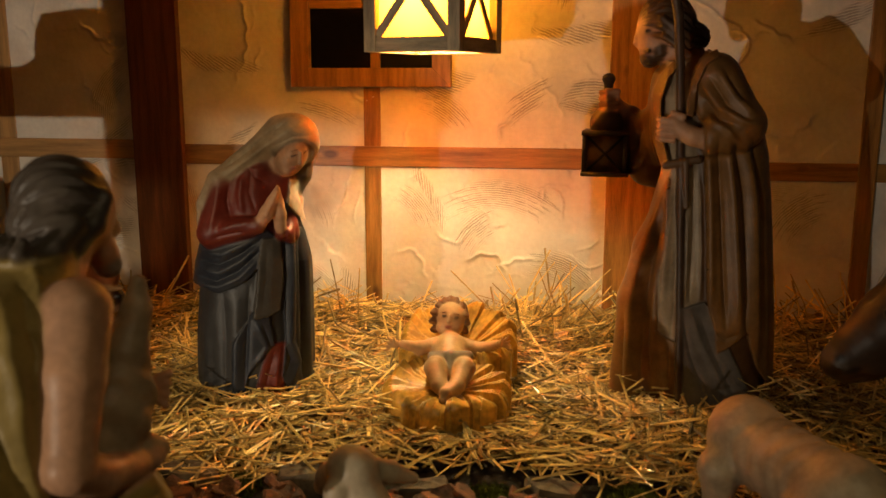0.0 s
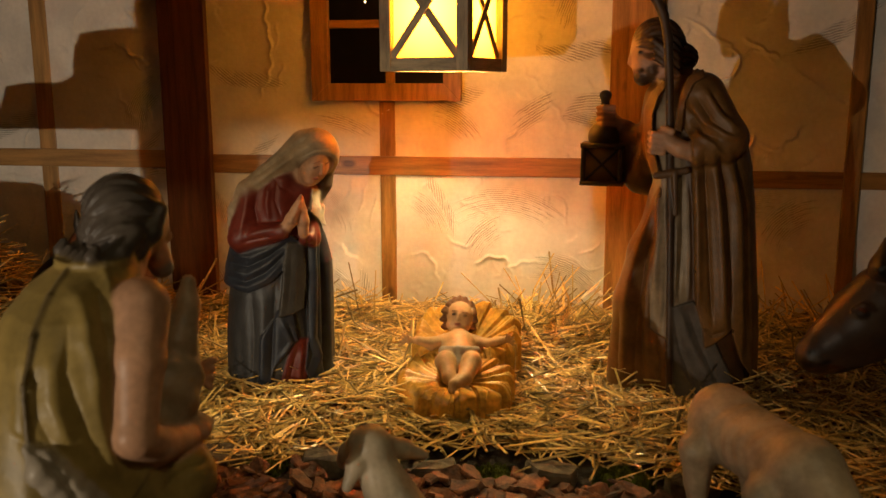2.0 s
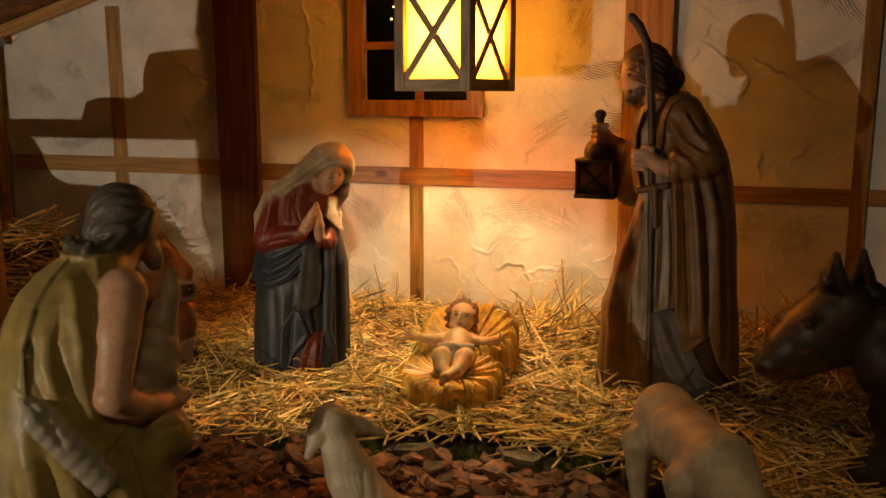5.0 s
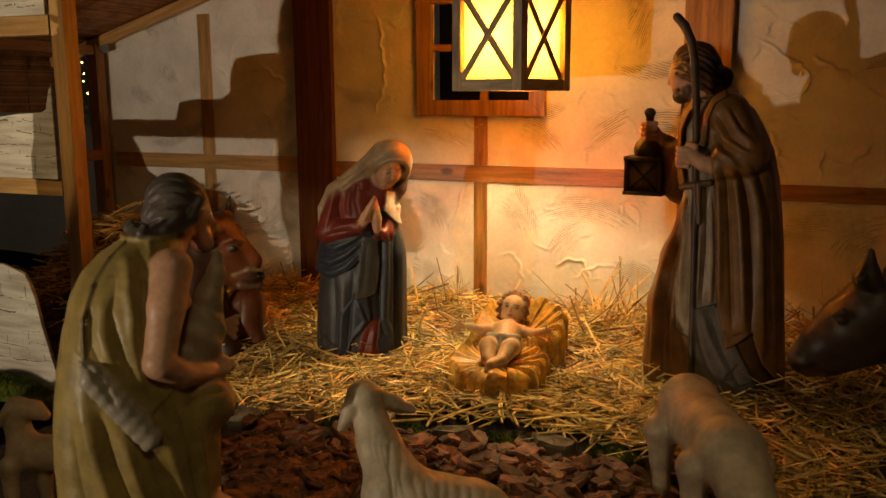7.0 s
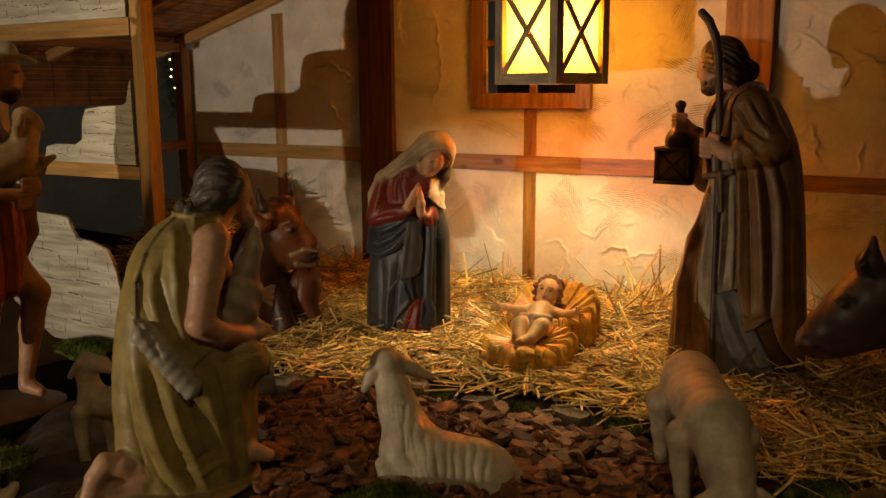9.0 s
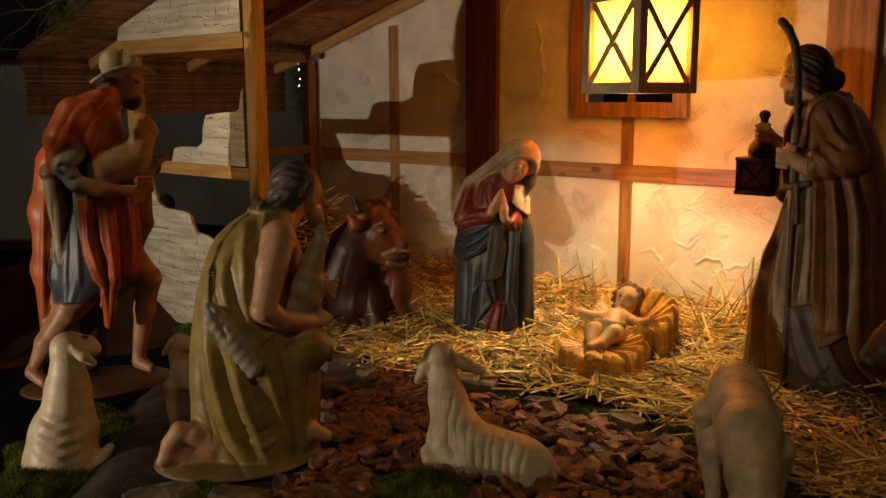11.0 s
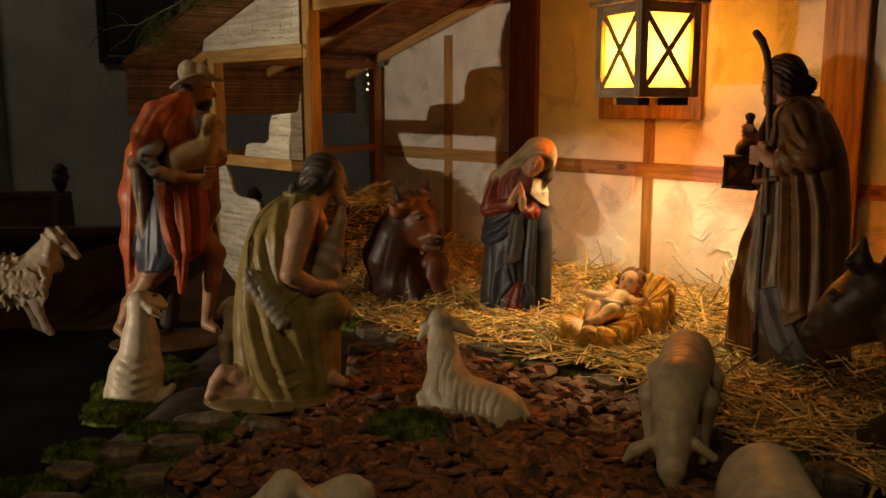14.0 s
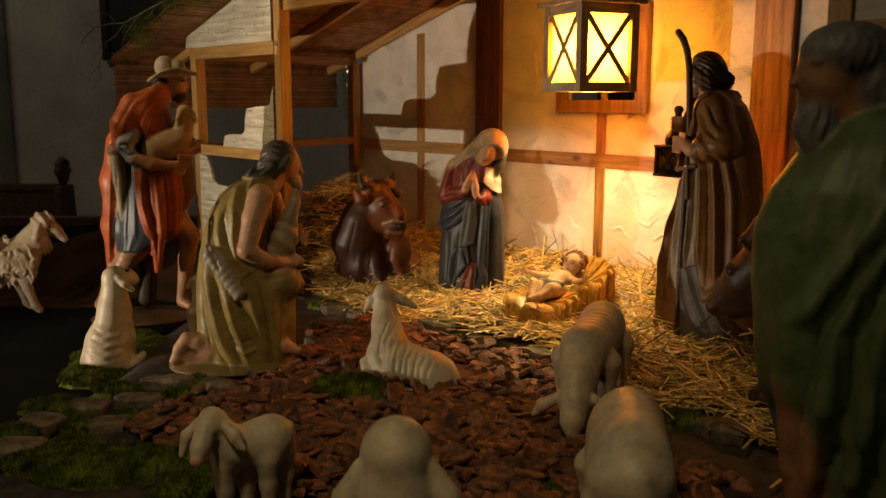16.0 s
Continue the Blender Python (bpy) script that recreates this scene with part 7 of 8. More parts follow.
def front_lamb():
    inner, pink = (0.40, 0.22, 0.13), (0.50, 0.24, 0.15)
    c = Carving(0.0026)
    c.limb((0.000, 0.015, 0.098), (0.040, 0.035, 0.106), 0.034, 0.037, WOOL, 0.014)
    c.chain([(-0.012, 0.0, 0.105), (-0.030, -0.010, 0.140)], [0.032, 0.022], WOOL, 0.012)
    c.ball((-0.036, -0.014, 0.150), (0.021, 0.023, 0.023), WOOL, 0.008)
    c.chain([(-0.040, -0.028, 0.146), (-0.044, -0.052, 0.124), (-0.046, -0.060, 0.112)], [0.019, 0.014, 0.0105], WOOL, 0.006)
    c.ball((-0.047, -0.067, 0.109), (0.009, 0.006, 0.007), pink, 0.003)
    c.chain([(-0.056, -0.014, 0.150), (-0.072, -0.020, 0.130), (-0.080, -0.024, 0.102)], [0.007, 0.0095, 0.005], WOOL, 0.004)
    c.chain([(-0.017, -0.022, 0.150), (0.002, -0.030, 0.136), (0.014, -0.034, 0.116)], [0.007, 0.0095, 0.005], WOOL, 0.004)
    c.chain([(-0.013, -0.030, 0.142), (0.000, -0.040, 0.130), (0.009, -0.042, 0.118)], [0.003, 0.004, 0.002], inner, 0.002)
    c.ball((-0.055, -0.042, 0.142), (0.004, 0.004, 0.0045), BLACK, 0.002).ball((-0.026, -0.042, 0.142), (0.004, 0.004, 0.0045), BLACK, 0.002)
    for x, y in ((-0.022, -0.008), (0.004, 0.020), (0.040, 0.012), (0.058, 0.045)):
        c.chain([(x, y, 0.08), (x, y, 0.04), (x, y, 0.004)], [0.020, 0.0125, 0.011], WOOL, 0.010)
    c.chain([(0.064, 0.058, 0.115), (0.074, 0.062, 0.085)], [0.009, 0.006], WOOL, 0.008)
    return figure("front_lamb", c, "carved cream lamb standing with drooping ears", "lamb", place=(0.432, -1.692, -0.034), turn=47.5, floor=0.0, group="flock of carved sheep", size=0.98)


def resting_sheep():
    c = Carving(0.0034)
    c.ball((0.0, -0.01, 0.06), (0.052, 0.10, 0.060), WOOL, 0.02)
    c.chain([(0.0, 0.03, 0.09), (0.0, 0.05, 0.16), (0.0, 0.055, 0.205)], [0.044, 0.035, 0.034], WOOL, 0.016)
    c.chain([(0.0, 0.06, 0.210), (0.0, 0.10, 0.195)], [0.034, 0.022], WOOL, 0.01)
    c.chain([(-0.034, 0.05, 0.195), (-0.050, 0.045, 0.165), (-0.056, 0.04, 0.130)], [0.010, 0.014, 0.007], WOOL, 0.004)
    c.chain([(0.034, 0.05, 0.195), (0.052, 0.045, 0.165), (0.060, 0.04, 0.130)], [0.010, 0.014, 0.007], WOOL, 0.004)
    c.chain([(0.05, 0.04, 0.04), (0.066, 0.11, 0.016)], [0.022, 0.013], WOOL, 0.01)
    c.chain([(-0.05, 0.04, 0.04), (-0.066, 0.11, 0.016)], [0.022, 0.013], WOOL, 0.01)
    return figure("resting_sheep", c, "carved cream sheep resting with its back turned", "sheep", place=(0.879, -1.760, -0.036), turn=47.5, floor=0.0, group="flock of carved sheep", size=1.10)


def round_sheep():
    c = Carving(0.0034)
    c.limb((0.0, -0.06, 0.130), (0.02, 0.07, 0.135), 0.064, 0.062, WOOL, 0.02)
    c.limb((0.01, -0.04, 0.168), (0.025, 0.07, 0.178), 0.040, 0.038, WOOL, 0.03)
    c.chain([(0.025, 0.09, 0.15), (0.03, 0.14, 0.12), (0.03, 0.17, 0.07)], [0.055, 0.036, 0.026], WOOL, 0.015)
    c.limb((0.005, -0.112, 0.15), (0.005, -0.122, 0.08), 0.012, 0.010, WOOL, 0.02)
    for x, y in ((-0.04, -0.06), (0.045, -0.06), (-0.03, 0.07), (0.055, 0.07)):
        c.chain([(x, y, 0.09), (x, y, 0.05), (x, y, 0.006)], [0.030, 0.018, 0.015], WOOL, 0.012)
    return figure("round_sheep", c, "plump carved cream sheep seen standing by the bark", "sheep", place=(0.860, -1.335, -0.040), turn=47.5, floor=0.0, group="flock of carved sheep", size=0.94)


def ox():
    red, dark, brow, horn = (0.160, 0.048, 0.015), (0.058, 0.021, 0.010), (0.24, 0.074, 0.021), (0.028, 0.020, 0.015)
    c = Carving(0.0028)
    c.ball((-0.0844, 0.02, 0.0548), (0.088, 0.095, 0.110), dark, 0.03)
    c.ball((-0.0523, 0.1, 0.02), (0.150, 0.130, 0.095), red, 0.03)
    c.ball((0.0228, -0.01, 0.0918), (0.045, 0.050, 0.058), red, 0.02)
    c.chain([(0.0194, -0.03, 0.0651), (0.036, -0.04, 0.016), (0.0293, -0.045, -0.0171)], [0.032, 0.024, 0.020], red, 0.014)
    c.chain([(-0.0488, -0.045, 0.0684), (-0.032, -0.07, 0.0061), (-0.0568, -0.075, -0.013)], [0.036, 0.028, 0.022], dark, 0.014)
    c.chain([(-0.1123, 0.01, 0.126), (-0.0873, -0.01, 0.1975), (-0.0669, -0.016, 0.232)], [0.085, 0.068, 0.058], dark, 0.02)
    # head
    c.chain([(-0.0464, -0.03, 0.2739), (-0.02, -0.044, 0.236), (0.0128, -0.06, 0.1985)], [0.050, 0.045, 0.034], red, 0.012)
    c.limb((-0.0264, -0.04, 0.2983), (0.0307, -0.074, 0.2205), 0.022, 0.019, brow, 0.012)
    c.limb((-0.0499, -0.036, 0.2098), (0.003, -0.06, 0.1753), 0.042, 0.024, red, 0.014)
    c.ball((0.0259, -0.07, 0.1835), (0.030, 0.028, 0.019), dark, 0.006)
    c.chain([(-0.0164, -0.082, 0.1922), (0.0128, -0.094, 0.2039), (0.0451, -0.094, 0.2006)], [0.0040, 0.0045, 0.004], (0.34, 0.20, 0.10), 0.003)
    c.limb((-0.0035, -0.078, 0.1651), (0.0388, -0.084, 0.166), 0.0090, 0.0100, (0.12, 0.06, 0.03), 0.005)
    c.ball((0.0386, -0.098, 0.1881), (0.0060, 0.0050, 0.0042), (0.006, 0.005, 0.004), 0.001)
    c.ball((-0.0179, -0.082, 0.2528), (0.0160, 0.0085, 0.0130), (0.26, 0.110, 0.045), 0.003)
    c.ball((-0.0178, -0.0885, 0.2537), (0.0098, 0.0050, 0.0078), (0.008, 0.006, 0.005), 0.001)
    # Glint on the eye, put in as a pale dot of colour.
    c.ball((-0.0209, -0.0935, 0.2576), (0.0020, 0.0012, 0.0020), (0.45, 0.42, 0.38), 0.0005)
    c.chain([(-0.0356, -0.08, 0.2672), (-0.0177, -0.086, 0.2745), (0, -0.086, 0.2647)], [0.005, 0.006, 0.004], red, 0.003)
    c.ball((-0.0364, -0.024, 0.313), (0.036, 0.032, 0.018), dark, 0.010, ripple=(240, 0.0020, 0))
    # ears, horns
    c.chain([(-0.0685, -0.062, 0.2649), (-0.0873, -0.082, 0.2708), (-0.1029, -0.088, 0.2943)], [0.013, 0.021, 0.007], (0.17, 0.052, 0.024), 0.005)
    c.chain([(0.0063, 0.05, 0.2843), (0.0199, 0.064, 0.2723)], [0.012, 0.014], red, 0.005)
    c.chain([(-0.0457, -0.056, 0.2969), (-0.0678, -0.08, 0.2966)], [0.021, 0.017], (0.32, 0.13, 0.045), 0.003)
    c.chain([(-0.0614, -0.078, 0.2996), (-0.0787, -0.086, 0.3119), (-0.0870, -0.088, 0.3340), (-0.0905, -0.088, 0.3600)], [0.0160, 0.0140, 0.0100, 0.0025], horn, 0.002)
    c.chain([(-0.0155, 0.02, 0.3081), (-0.0038, 0.038, 0.3078)], [0.020, 0.016], (0.32, 0.13, 0.045), 0.003)
    c.chain([(-0.0055, 0.038, 0.3078), (0.0029, 0.046, 0.3270), (0.0047, 0.048, 0.3580)], [0.0145, 0.0110, 0.0025], horn, 0.002)
    for line, wide, high in (([(-0.105, 0.2053), (-0.122, 0.1388), (-0.1394, 0.0548)], 0.010, -0.005), ([(-0.0792, 0.1554), (-0.0929, 0.0884), (-0.1035, 0.0124)], 0.010, 0.005), ([(-0.0464, 0.1553), (-0.0599, 0.0884), (-0.0669, 0.0208)], 0.009, -0.006), ([(-0.0004, 0.1302), (-0.0138, 0.0714), (-0.0073, 0.0037)], 0.008, -0.007)):
        c.fold(line, wide, high)
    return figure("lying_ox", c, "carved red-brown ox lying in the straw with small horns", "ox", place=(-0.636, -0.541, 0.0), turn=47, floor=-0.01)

def donkey():
    coat, dark, brow, pale = (0.062, 0.035, 0.021), (0.014, 0.011, 0.009), (0.17, 0.070, 0.024), (0.13, 0.095, 0.068)
    c = Carving(0.0028)
    c.ball((0.27, 0.06, 0.07), (0.20, 0.11, 0.12), coat, 0.03)
    c.chain([(0.17, 0.03, 0.09), (0.10, 0.02, 0.17), (0.065, 0.012, 0.215)], [0.078, 0.060, 0.050], coat, 0.03)
    # long head held low
    c.chain([(0.0073, 0, 0.2468), (-0.0236, -0.004, 0.2131), (-0.0653, -0.006, 0.1756), (-0.0863, -0.006, 0.1552)], [0.056, 0.052, 0.036, 0.027], coat, 0.014)
    c.limb((0.0024, 0, 0.1947), (-0.0487, -0.004, 0.1552), 0.042, 0.026, coat, 0.014)
    c.limb((-0.0045, -0.01, 0.2856), (-0.0782, -0.014, 0.1952), 0.018, 0.015, brow, 0.012)
    c.ball((-0.0898, -0.006, 0.1547), (0.026, 0.028, 0.026), pale, 0.010)
    c.ball((-0.0963, -0.006, 0.1479), (0.018, 0.026, 0.016), dark, 0.006)
    c.limb((-0.081, -0.01, 0.1337), (-0.0626, -0.01, 0.1404), 0.011, 0.014, pale, 0.006)
    c.ball((-0.0937, -0.03, 0.1647), (0.0065, 0.004, 0.0045), (0.004, 0.004, 0.004), 0.001)
    c.limb((-0.0943, -0.028, 0.1467), (-0.072, -0.036, 0.1542), 0.0022, 0.0022, (0.004, 0.004, 0.004), 0.001)
    c.ball((-0.0335, -0.05, 0.237), (0.0150, 0.008, 0.0105), pale, 0.004)
    c.ball((-0.0332, -0.0565, 0.2377), (0.0095, 0.004, 0.0068), (0.005, 0.005, 0.005), 0.001)
    c.chain([(-0.0475, -0.052, 0.2422), (-0.0341, -0.058, 0.2507), (-0.0188, -0.054, 0.2462)], [0.004, 0.006, 0.004], coat, 0.003)
    for x0, x1, y0 in ((1546, 1527, -0.020), (1578, 1572, 0.030)):
        c.chain([((x0 - 1543) * 0.00093 + 0.018, y0, 0.268), ((x1 - 1543) * 0.00093 + 0.010, y0 - 0.010, 0.305), ((x1 - 1543) * 0.00093 + 0.012, y0 - 0.004, 0.345)], [0.014, 0.0215, 0.006], coat, 0.006)
        c.chain([((x0 - 1543) * 0.00093 + 0.012, y0 - 0.012, 0.275), ((x1 - 1543) * 0.00093 + 0.004, y0 - 0.028, 0.306), ((x1 - 1543) * 0.00093 + 0.010, y0 - 0.010, 0.334)], [0.006, 0.0095, 0.003], dark, 0.003)
    for k in range(14):
        x = 0.050 + 0.012 * k
        c.limb((x, 0.008 + 0.004 * math.sin(5 * k), 0.285 - 0.006 * k), (x + 0.012, 0.008 + 0.006 * math.cos(7 * k), 0.289 - 0.007 * k), 0.013, 0.010, dark, 0.006)
    c.chain([(0.13, -0.05, 0.04), (0.06, -0.065, 0.006)], [0.045, 0.025], coat, 0.012)
    return figure("lying_donkey", c, "carved dark brown donkey lying in the straw", "donkey", place=(0.70, -0.66, 0.0), turn=-6, floor=-0.03)

for build in (joseph, mary, crib, child, kneeling_shepherd, hat_shepherd, green_shepherd, lying_sheep, grazing_sheep, sitting_sheep, standing_sheep,
              small_lamb, front_lamb, resting_sheep, round_sheep, ox, donkey):
    build()

# ---- stones, bark, moss ----
def slab(seed, wide, deep, thick):
    """A split stone: an uneven many-sided plate with a chamfered edge."""
    r = np.random.default_rng(seed)
    n = 9
    angles = np.sort(np.linspace(0, 2 * math.pi, n, endpoint=False) + r.uniform(-0.25, 0.25, n))
    box_like = 1 / np.maximum(np.abs(np.cos(angles)), np.abs(np.sin(angles))) ** 0.7
    rad = box_like * r.uniform(0.78, 1.0, n)
    rings = []
    for grow, z in ((0.90, -thick), (1.0, -thick * 0.55), (1.0, thick * 0.25), (0.90, thick * 0.5)):
        rings.append([(wide / 2 * rad[k] * grow * math.cos(a) + r.normal(0, wide * 0.012), deep / 2 * rad[k] * grow * math.sin(a) + r.normal(0, deep * 0.012),
                       z + r.normal(0, thick * 0.07)) for k, a in enumerate(angles)])
    inner = [(v[0] * 0.5 + r.normal(0, 0.003), v[1] * 0.5 + r.normal(0, 0.003), thick * 0.55 + r.normal(0, thick * 0.09)) for v in rings[-1]]
    rings.append(inner)
    verts = [v for ring in rings for v in ring] + [(0, 0, thick * 0.58)]
    faces = []
    for s in range(len(rings) - 1):
        faces += [(s * n + k, s * n + (k + 1) % n, (s + 1) * n + (k + 1) % n, (s + 1) * n + k) for k in range(n)]
    last = (len(rings) - 1) * n
    faces += [(last + k, last + (k + 1) % n, len(verts) - 1) for k in range(n)] + [tuple(range(n - 1, -1, -1))]
    return mesh_of("stone", verts, faces)


STONES = [  # x, y, width, depth, thickness, turn
    (0.022, -0.785, 0.085, 0.05, 0.022, 5), (0.205, -0.770, 0.090, 0.055, 0.022, -8), (-0.155, -0.775, 0.10, 0.07, 0.026, 30), (0.42, -0.775, 0.09, 0.05, 0.02, 10),
    (-0.33, -0.790, 0.10, 0.06, 0.024, -5), (-0.285, -1.075, 0.075, 0.055, 0.03, 40), (-0.41, -0.965, 0.09, 0.06, 0.026, 15), (-0.515, -0.840, 0.11, 0.06, 0.02, 50),
    (-0.40, -0.855, 0.08, 0.05, 0.022, 20), (-0.23, -1.505, 0.13, 0.07, 0.026, 47), (-0.125, -1.425, 0.11, 0.07, 0.022, 40), (-0.16, -1.60, 0.11, 0.06, 0.022, 60),
    (-0.19, -1.69, 0.10, 0.07, 0.022, 35), (-0.06, -1.56, 0.10, 0.06, 0.022, 50), (-0.155, -1.79, 0.10, 0.07, 0.022, 30), (-0.06, -1.70, 0.09, 0.06, 0.022, 55),
    (-0.06, -1.87, 0.11, 0.07, 0.022, 40), (0.46, -1.215, 0.11, 0.07, 0.026, 40), (0.40, -1.305, 0.11, 0.07, 0.026, 50), (0.41, -1.50, 0.12, 0.08, 0.024, 45),
    (0.555, -1.165, 0.09, 0.06, 0.02, 30), (0.57, -0.735, 0.10, 0.06, 0.022, 0), (0.75, -0.87, 0.11, 0.07, 0.026, 20), (0.60, -1.27, 0.10, 0.07, 0.02, 20),
    (0.66, -0.98, 0.09, 0.06, 0.022, 60), (0.70, -1.14, 0.12, 0.08, 0.022, 35),
]
for k, (x, y, w, d, t, a) in enumerate(STONES):
    ob = part("stone", slab(50 + k, w, d, t), SLATE)
    ob.matrix_basis = pose(x, y, ground_z(x, y) + (t * 0.35 if y > -0.9 else -t * 0.12), (k * 37) % 9 - 4, (k * 53) % 9 - 4, a)
    tagged(ob, "flat split grey-brown stone bedded in soil", "stone", "stones along the straw")

BARK_AREA = [(-0.02, -1.66), (-0.05, -1.52), (-0.08, -1.36), (-0.12, -1.2), (-0.33, -1.03), (-0.30, -0.93), (-0.36, -0.83), (-0.05, -0.83), (0.30, -0.82), (0.42, -0.86),
             (0.50, -1.10), (0.62, -1.15), (0.85, -1.05), (0.95, -1.25), (0.72, -1.45), (0.52, -1.40), (0.42, -1.60), (0.25, -1.62)]


def within(x, y, area):
    odd = False
    for (x0, y0), (x1, y1) in zip(area, area[1:] + area[:1]):
        if (y0 > y) != (y1 > y) and x < (x1 - x0) * (y - y0) / (y1 - y0) + x0:
            odd = not odd
    return odd


def chip(r, size):
    """A flat flake of bark with a broken outline: corners and faces round its own centre."""
    k = int(r.integers(6, 9))
    thin, stretch = size * r.uniform(0.10, 0.22), r.uniform(0.5, 0.9)
    a = np.sort(np.linspace(0, 6.28, k, endpoint=False) + r.uniform(-0.35, 0.35, k))
    rad = size * r.uniform(0.70, 1.1, k)
    bow = r.uniform(-0.25, 0.25)
    verts, faces = [], []
    for grow, z in ((0.88, -1), (1.0, -0.1), (0.86, 1)):
        for i in range(k):
            x, y = rad[i] * grow * math.cos(a[i]), stretch * rad[i] * grow * math.sin(a[i])
            verts.append((x, y, thin * (z + r.normal(0, 0.2)) + bow * x * x / size))
    for q in (0, k):
        faces += [(q + i, q + (i + 1) % k, q + k + (i + 1) % k, q + k + i) for i in range(k)]
    faces += [tuple(range(k - 1, -1, -1)), tuple(2 * k + i for i in range(k))]
    return verts, faces


def bark_bed(n, seed):
    """Chips over the bed; those of the stretch in the middle of the plan are pieces of their own."""
    r = np.random.default_rng(seed)
    shapes = [mesh_of("bark_chip", *chip(r, 0.027)) for _ in range(16)]
    for me in shapes:
        me.materials.append(BARK_PIECE)
    verts, faces, pieces = [], [], []
    while n:
        x, y = r.uniform(-0.4, 1.0), r.uniform(-1.7, -0.8)
        if not within(x + r.normal(0, 0.02), y + r.normal(0, 0.02), BARK_AREA) or math.hypot(x - 0.10, y + 1.245) < 0.085:
            continue
        n -= 1
        turn = Euler((r.normal(0, 0.30), r.normal(0, 0.30), r.uniform(0, 6.28))).to_matrix().to_4x4()
        lift = r.uniform(0, 0.026)
        place = Matrix.Translation((x, y, float(ground_z(x, y)) - 0.006 + lift)) @ turn
        if lift > 0.012 and -0.02 < x < 0.56 and -1.62 < y < -1.12 and len(pieces) < 300:
            pieces.append(place @ Matrix.Scale(r.uniform(0.65, 1.35), 4))
            continue
        vs, fs = chip(r, r.uniform(0.016, 0.036))
        base = len(verts)
        verts += [place @ Vector(v) for v in vs]
        faces += [tuple(base + i for i in f) for f in fs]
    bed_ob = part("bark_mulch", mesh_of("bark", verts, faces), BARK)
    tagged(bed_ob, "loose red-brown pine bark chips", "bark", kind="stuff")
    for i, m in enumerate(pieces):
        piece = part("bark_chip", shapes[i % len(shapes)], None, bed_ob)
        piece.matrix_basis = m


bark_bed(2600, 9)


def moss(seed, wide, deep, high):
    """A cushion of many short blades on a low mound."""
    r = np.random.default_rng(seed)
    verts, faces = [], []
    n, m = 14, 6
    verts.append((0, 0, high))
    edge = 1 + 0.22 * np.sin(3 * np.linspace(0, 6.28, n, endpoint=False) + r.uniform(0, 6)) + r.uniform(-0.1, 0.1, n)
    for j in range(1, m + 1):
        t = j / m
        for i in range(n):
            a = 2 * math.pi * i / n
            verts.append((wide / 2 * t * edge[i] * math.cos(a), deep / 2 * t * edge[i] * math.sin(a), high * (1 - t ** 2) - (0.012 if j == m else 0)))
    faces += [(0, 1 + i, 1 + (i + 1) % n) for i in range(n)]
    for j in range(m - 1):
        faces += [(1 + j * n + i, 1 + (j + 1) * n + i, 1 + (j + 1) * n + (i + 1) % n, 1 + j * n + (i + 1) % n) for i in range(n)]
    for _ in range(int(150000 * wide * deep)):
        a, t = r.uniform(0, 6.28), math.sqrt(r.random()) * 1.03
        e = np.interp(a / 6.2832 * n, np.arange(n + 1), np.append(edge, edge[0]))
        x, y = wide / 2 * t * e * math.cos(a), deep / 2 * t * e * math.sin(a)
        z = high * (1 - t ** 2)
        tall, w, d = r.uniform(0.004, 0.011), r.uniform(0.0007, 0.0014), r.uniform(0, 6.28)
        lx, ly = r.normal(0, 0.5) * tall, r.normal(0, 0.5) * tall
        b = len(verts)
        verts += [(x - w * math.cos(d), y - w * math.sin(d), z - 0.002), (x + w * math.cos(d), y + w * math.sin(d), z - 0.002), (x + lx, y + ly, z + tall)]
        faces.append((b, b + 1, b + 2))
    return mesh_of("moss", verts, faces, False)


MOSSES = [  # x, y, width, depth, height, turn
    (-0.06, -0.795, 0.085, 0.05, 0.018, 0), (0.115, -0.785, 0.10, 0.055, 0.020, 5), (0.315, -0.760, 0.09, 0.055, 0.020, 0), (0.095, -1.245, 0.22, 0.14, 0.040, 48), (0.13, -1.20, 0.10, 0.06, 0.026, 10),
    (0.08, -1.80, 0.26, 0.16, 0.026, 45), (0.17, -1.70, 0.16, 0.12, 0.022, 30), (-0.075, -1.65, 0.08, 0.05, 0.016, 40), (-0.10, -1.74, 0.07, 0.05, 0.016, 60), (-0.19, -1.45, 0.06, 0.04, 0.016, 0),
    (0.66, -0.86, 0.12, 0.08, 0.020, 20), (0.70, -1.31, 0.12, 0.08, 0.020, 30), (-0.62, -1.36, 0.20, 0.16, 0.03, 30), (-0.47, -1.28, 0.14, 0.10, 0.02, 60), (-0.52, -1.56, 0.18, 0.12, 0.024, 45),
    (-0.65, -1.52, 0.12, 0.10, 0.02, 15), (-1.03, -0.875, 0.22, 0.07, 0.03, 5), (-0.90, -0.90, 0.12, 0.06, 0.025, 0), (-0.75, -1.33, 0.14, 0.09, 0.02, 0), (0.50, -1.33, 0.08, 0.05, 0.016, 0),
    (-0.25, -0.795, 0.06, 0.04, 0.014, 0), (-0.60, -0.82, 0.12, 0.06, 0.02, 20), (0.30, -1.70, 0.16, 0.12, 0.022, 70), (-0.13, -1.51, 0.10, 0.05, 0.014, 40), (-0.26, -1.60, 0.10, 0.06, 0.014, 50),
    (-0.24, -1.74, 0.12, 0.08, 0.016, 40), (-0.02, -1.63, 0.09, 0.05, 0.012, 50), (0.0, -1.78, 0.12, 0.07, 0.016, 30), (-0.14, -1.86, 0.14, 0.09, 0.016, 45), (0.62, -1.36, 0.09, 0.06, 0.014, 10),
]
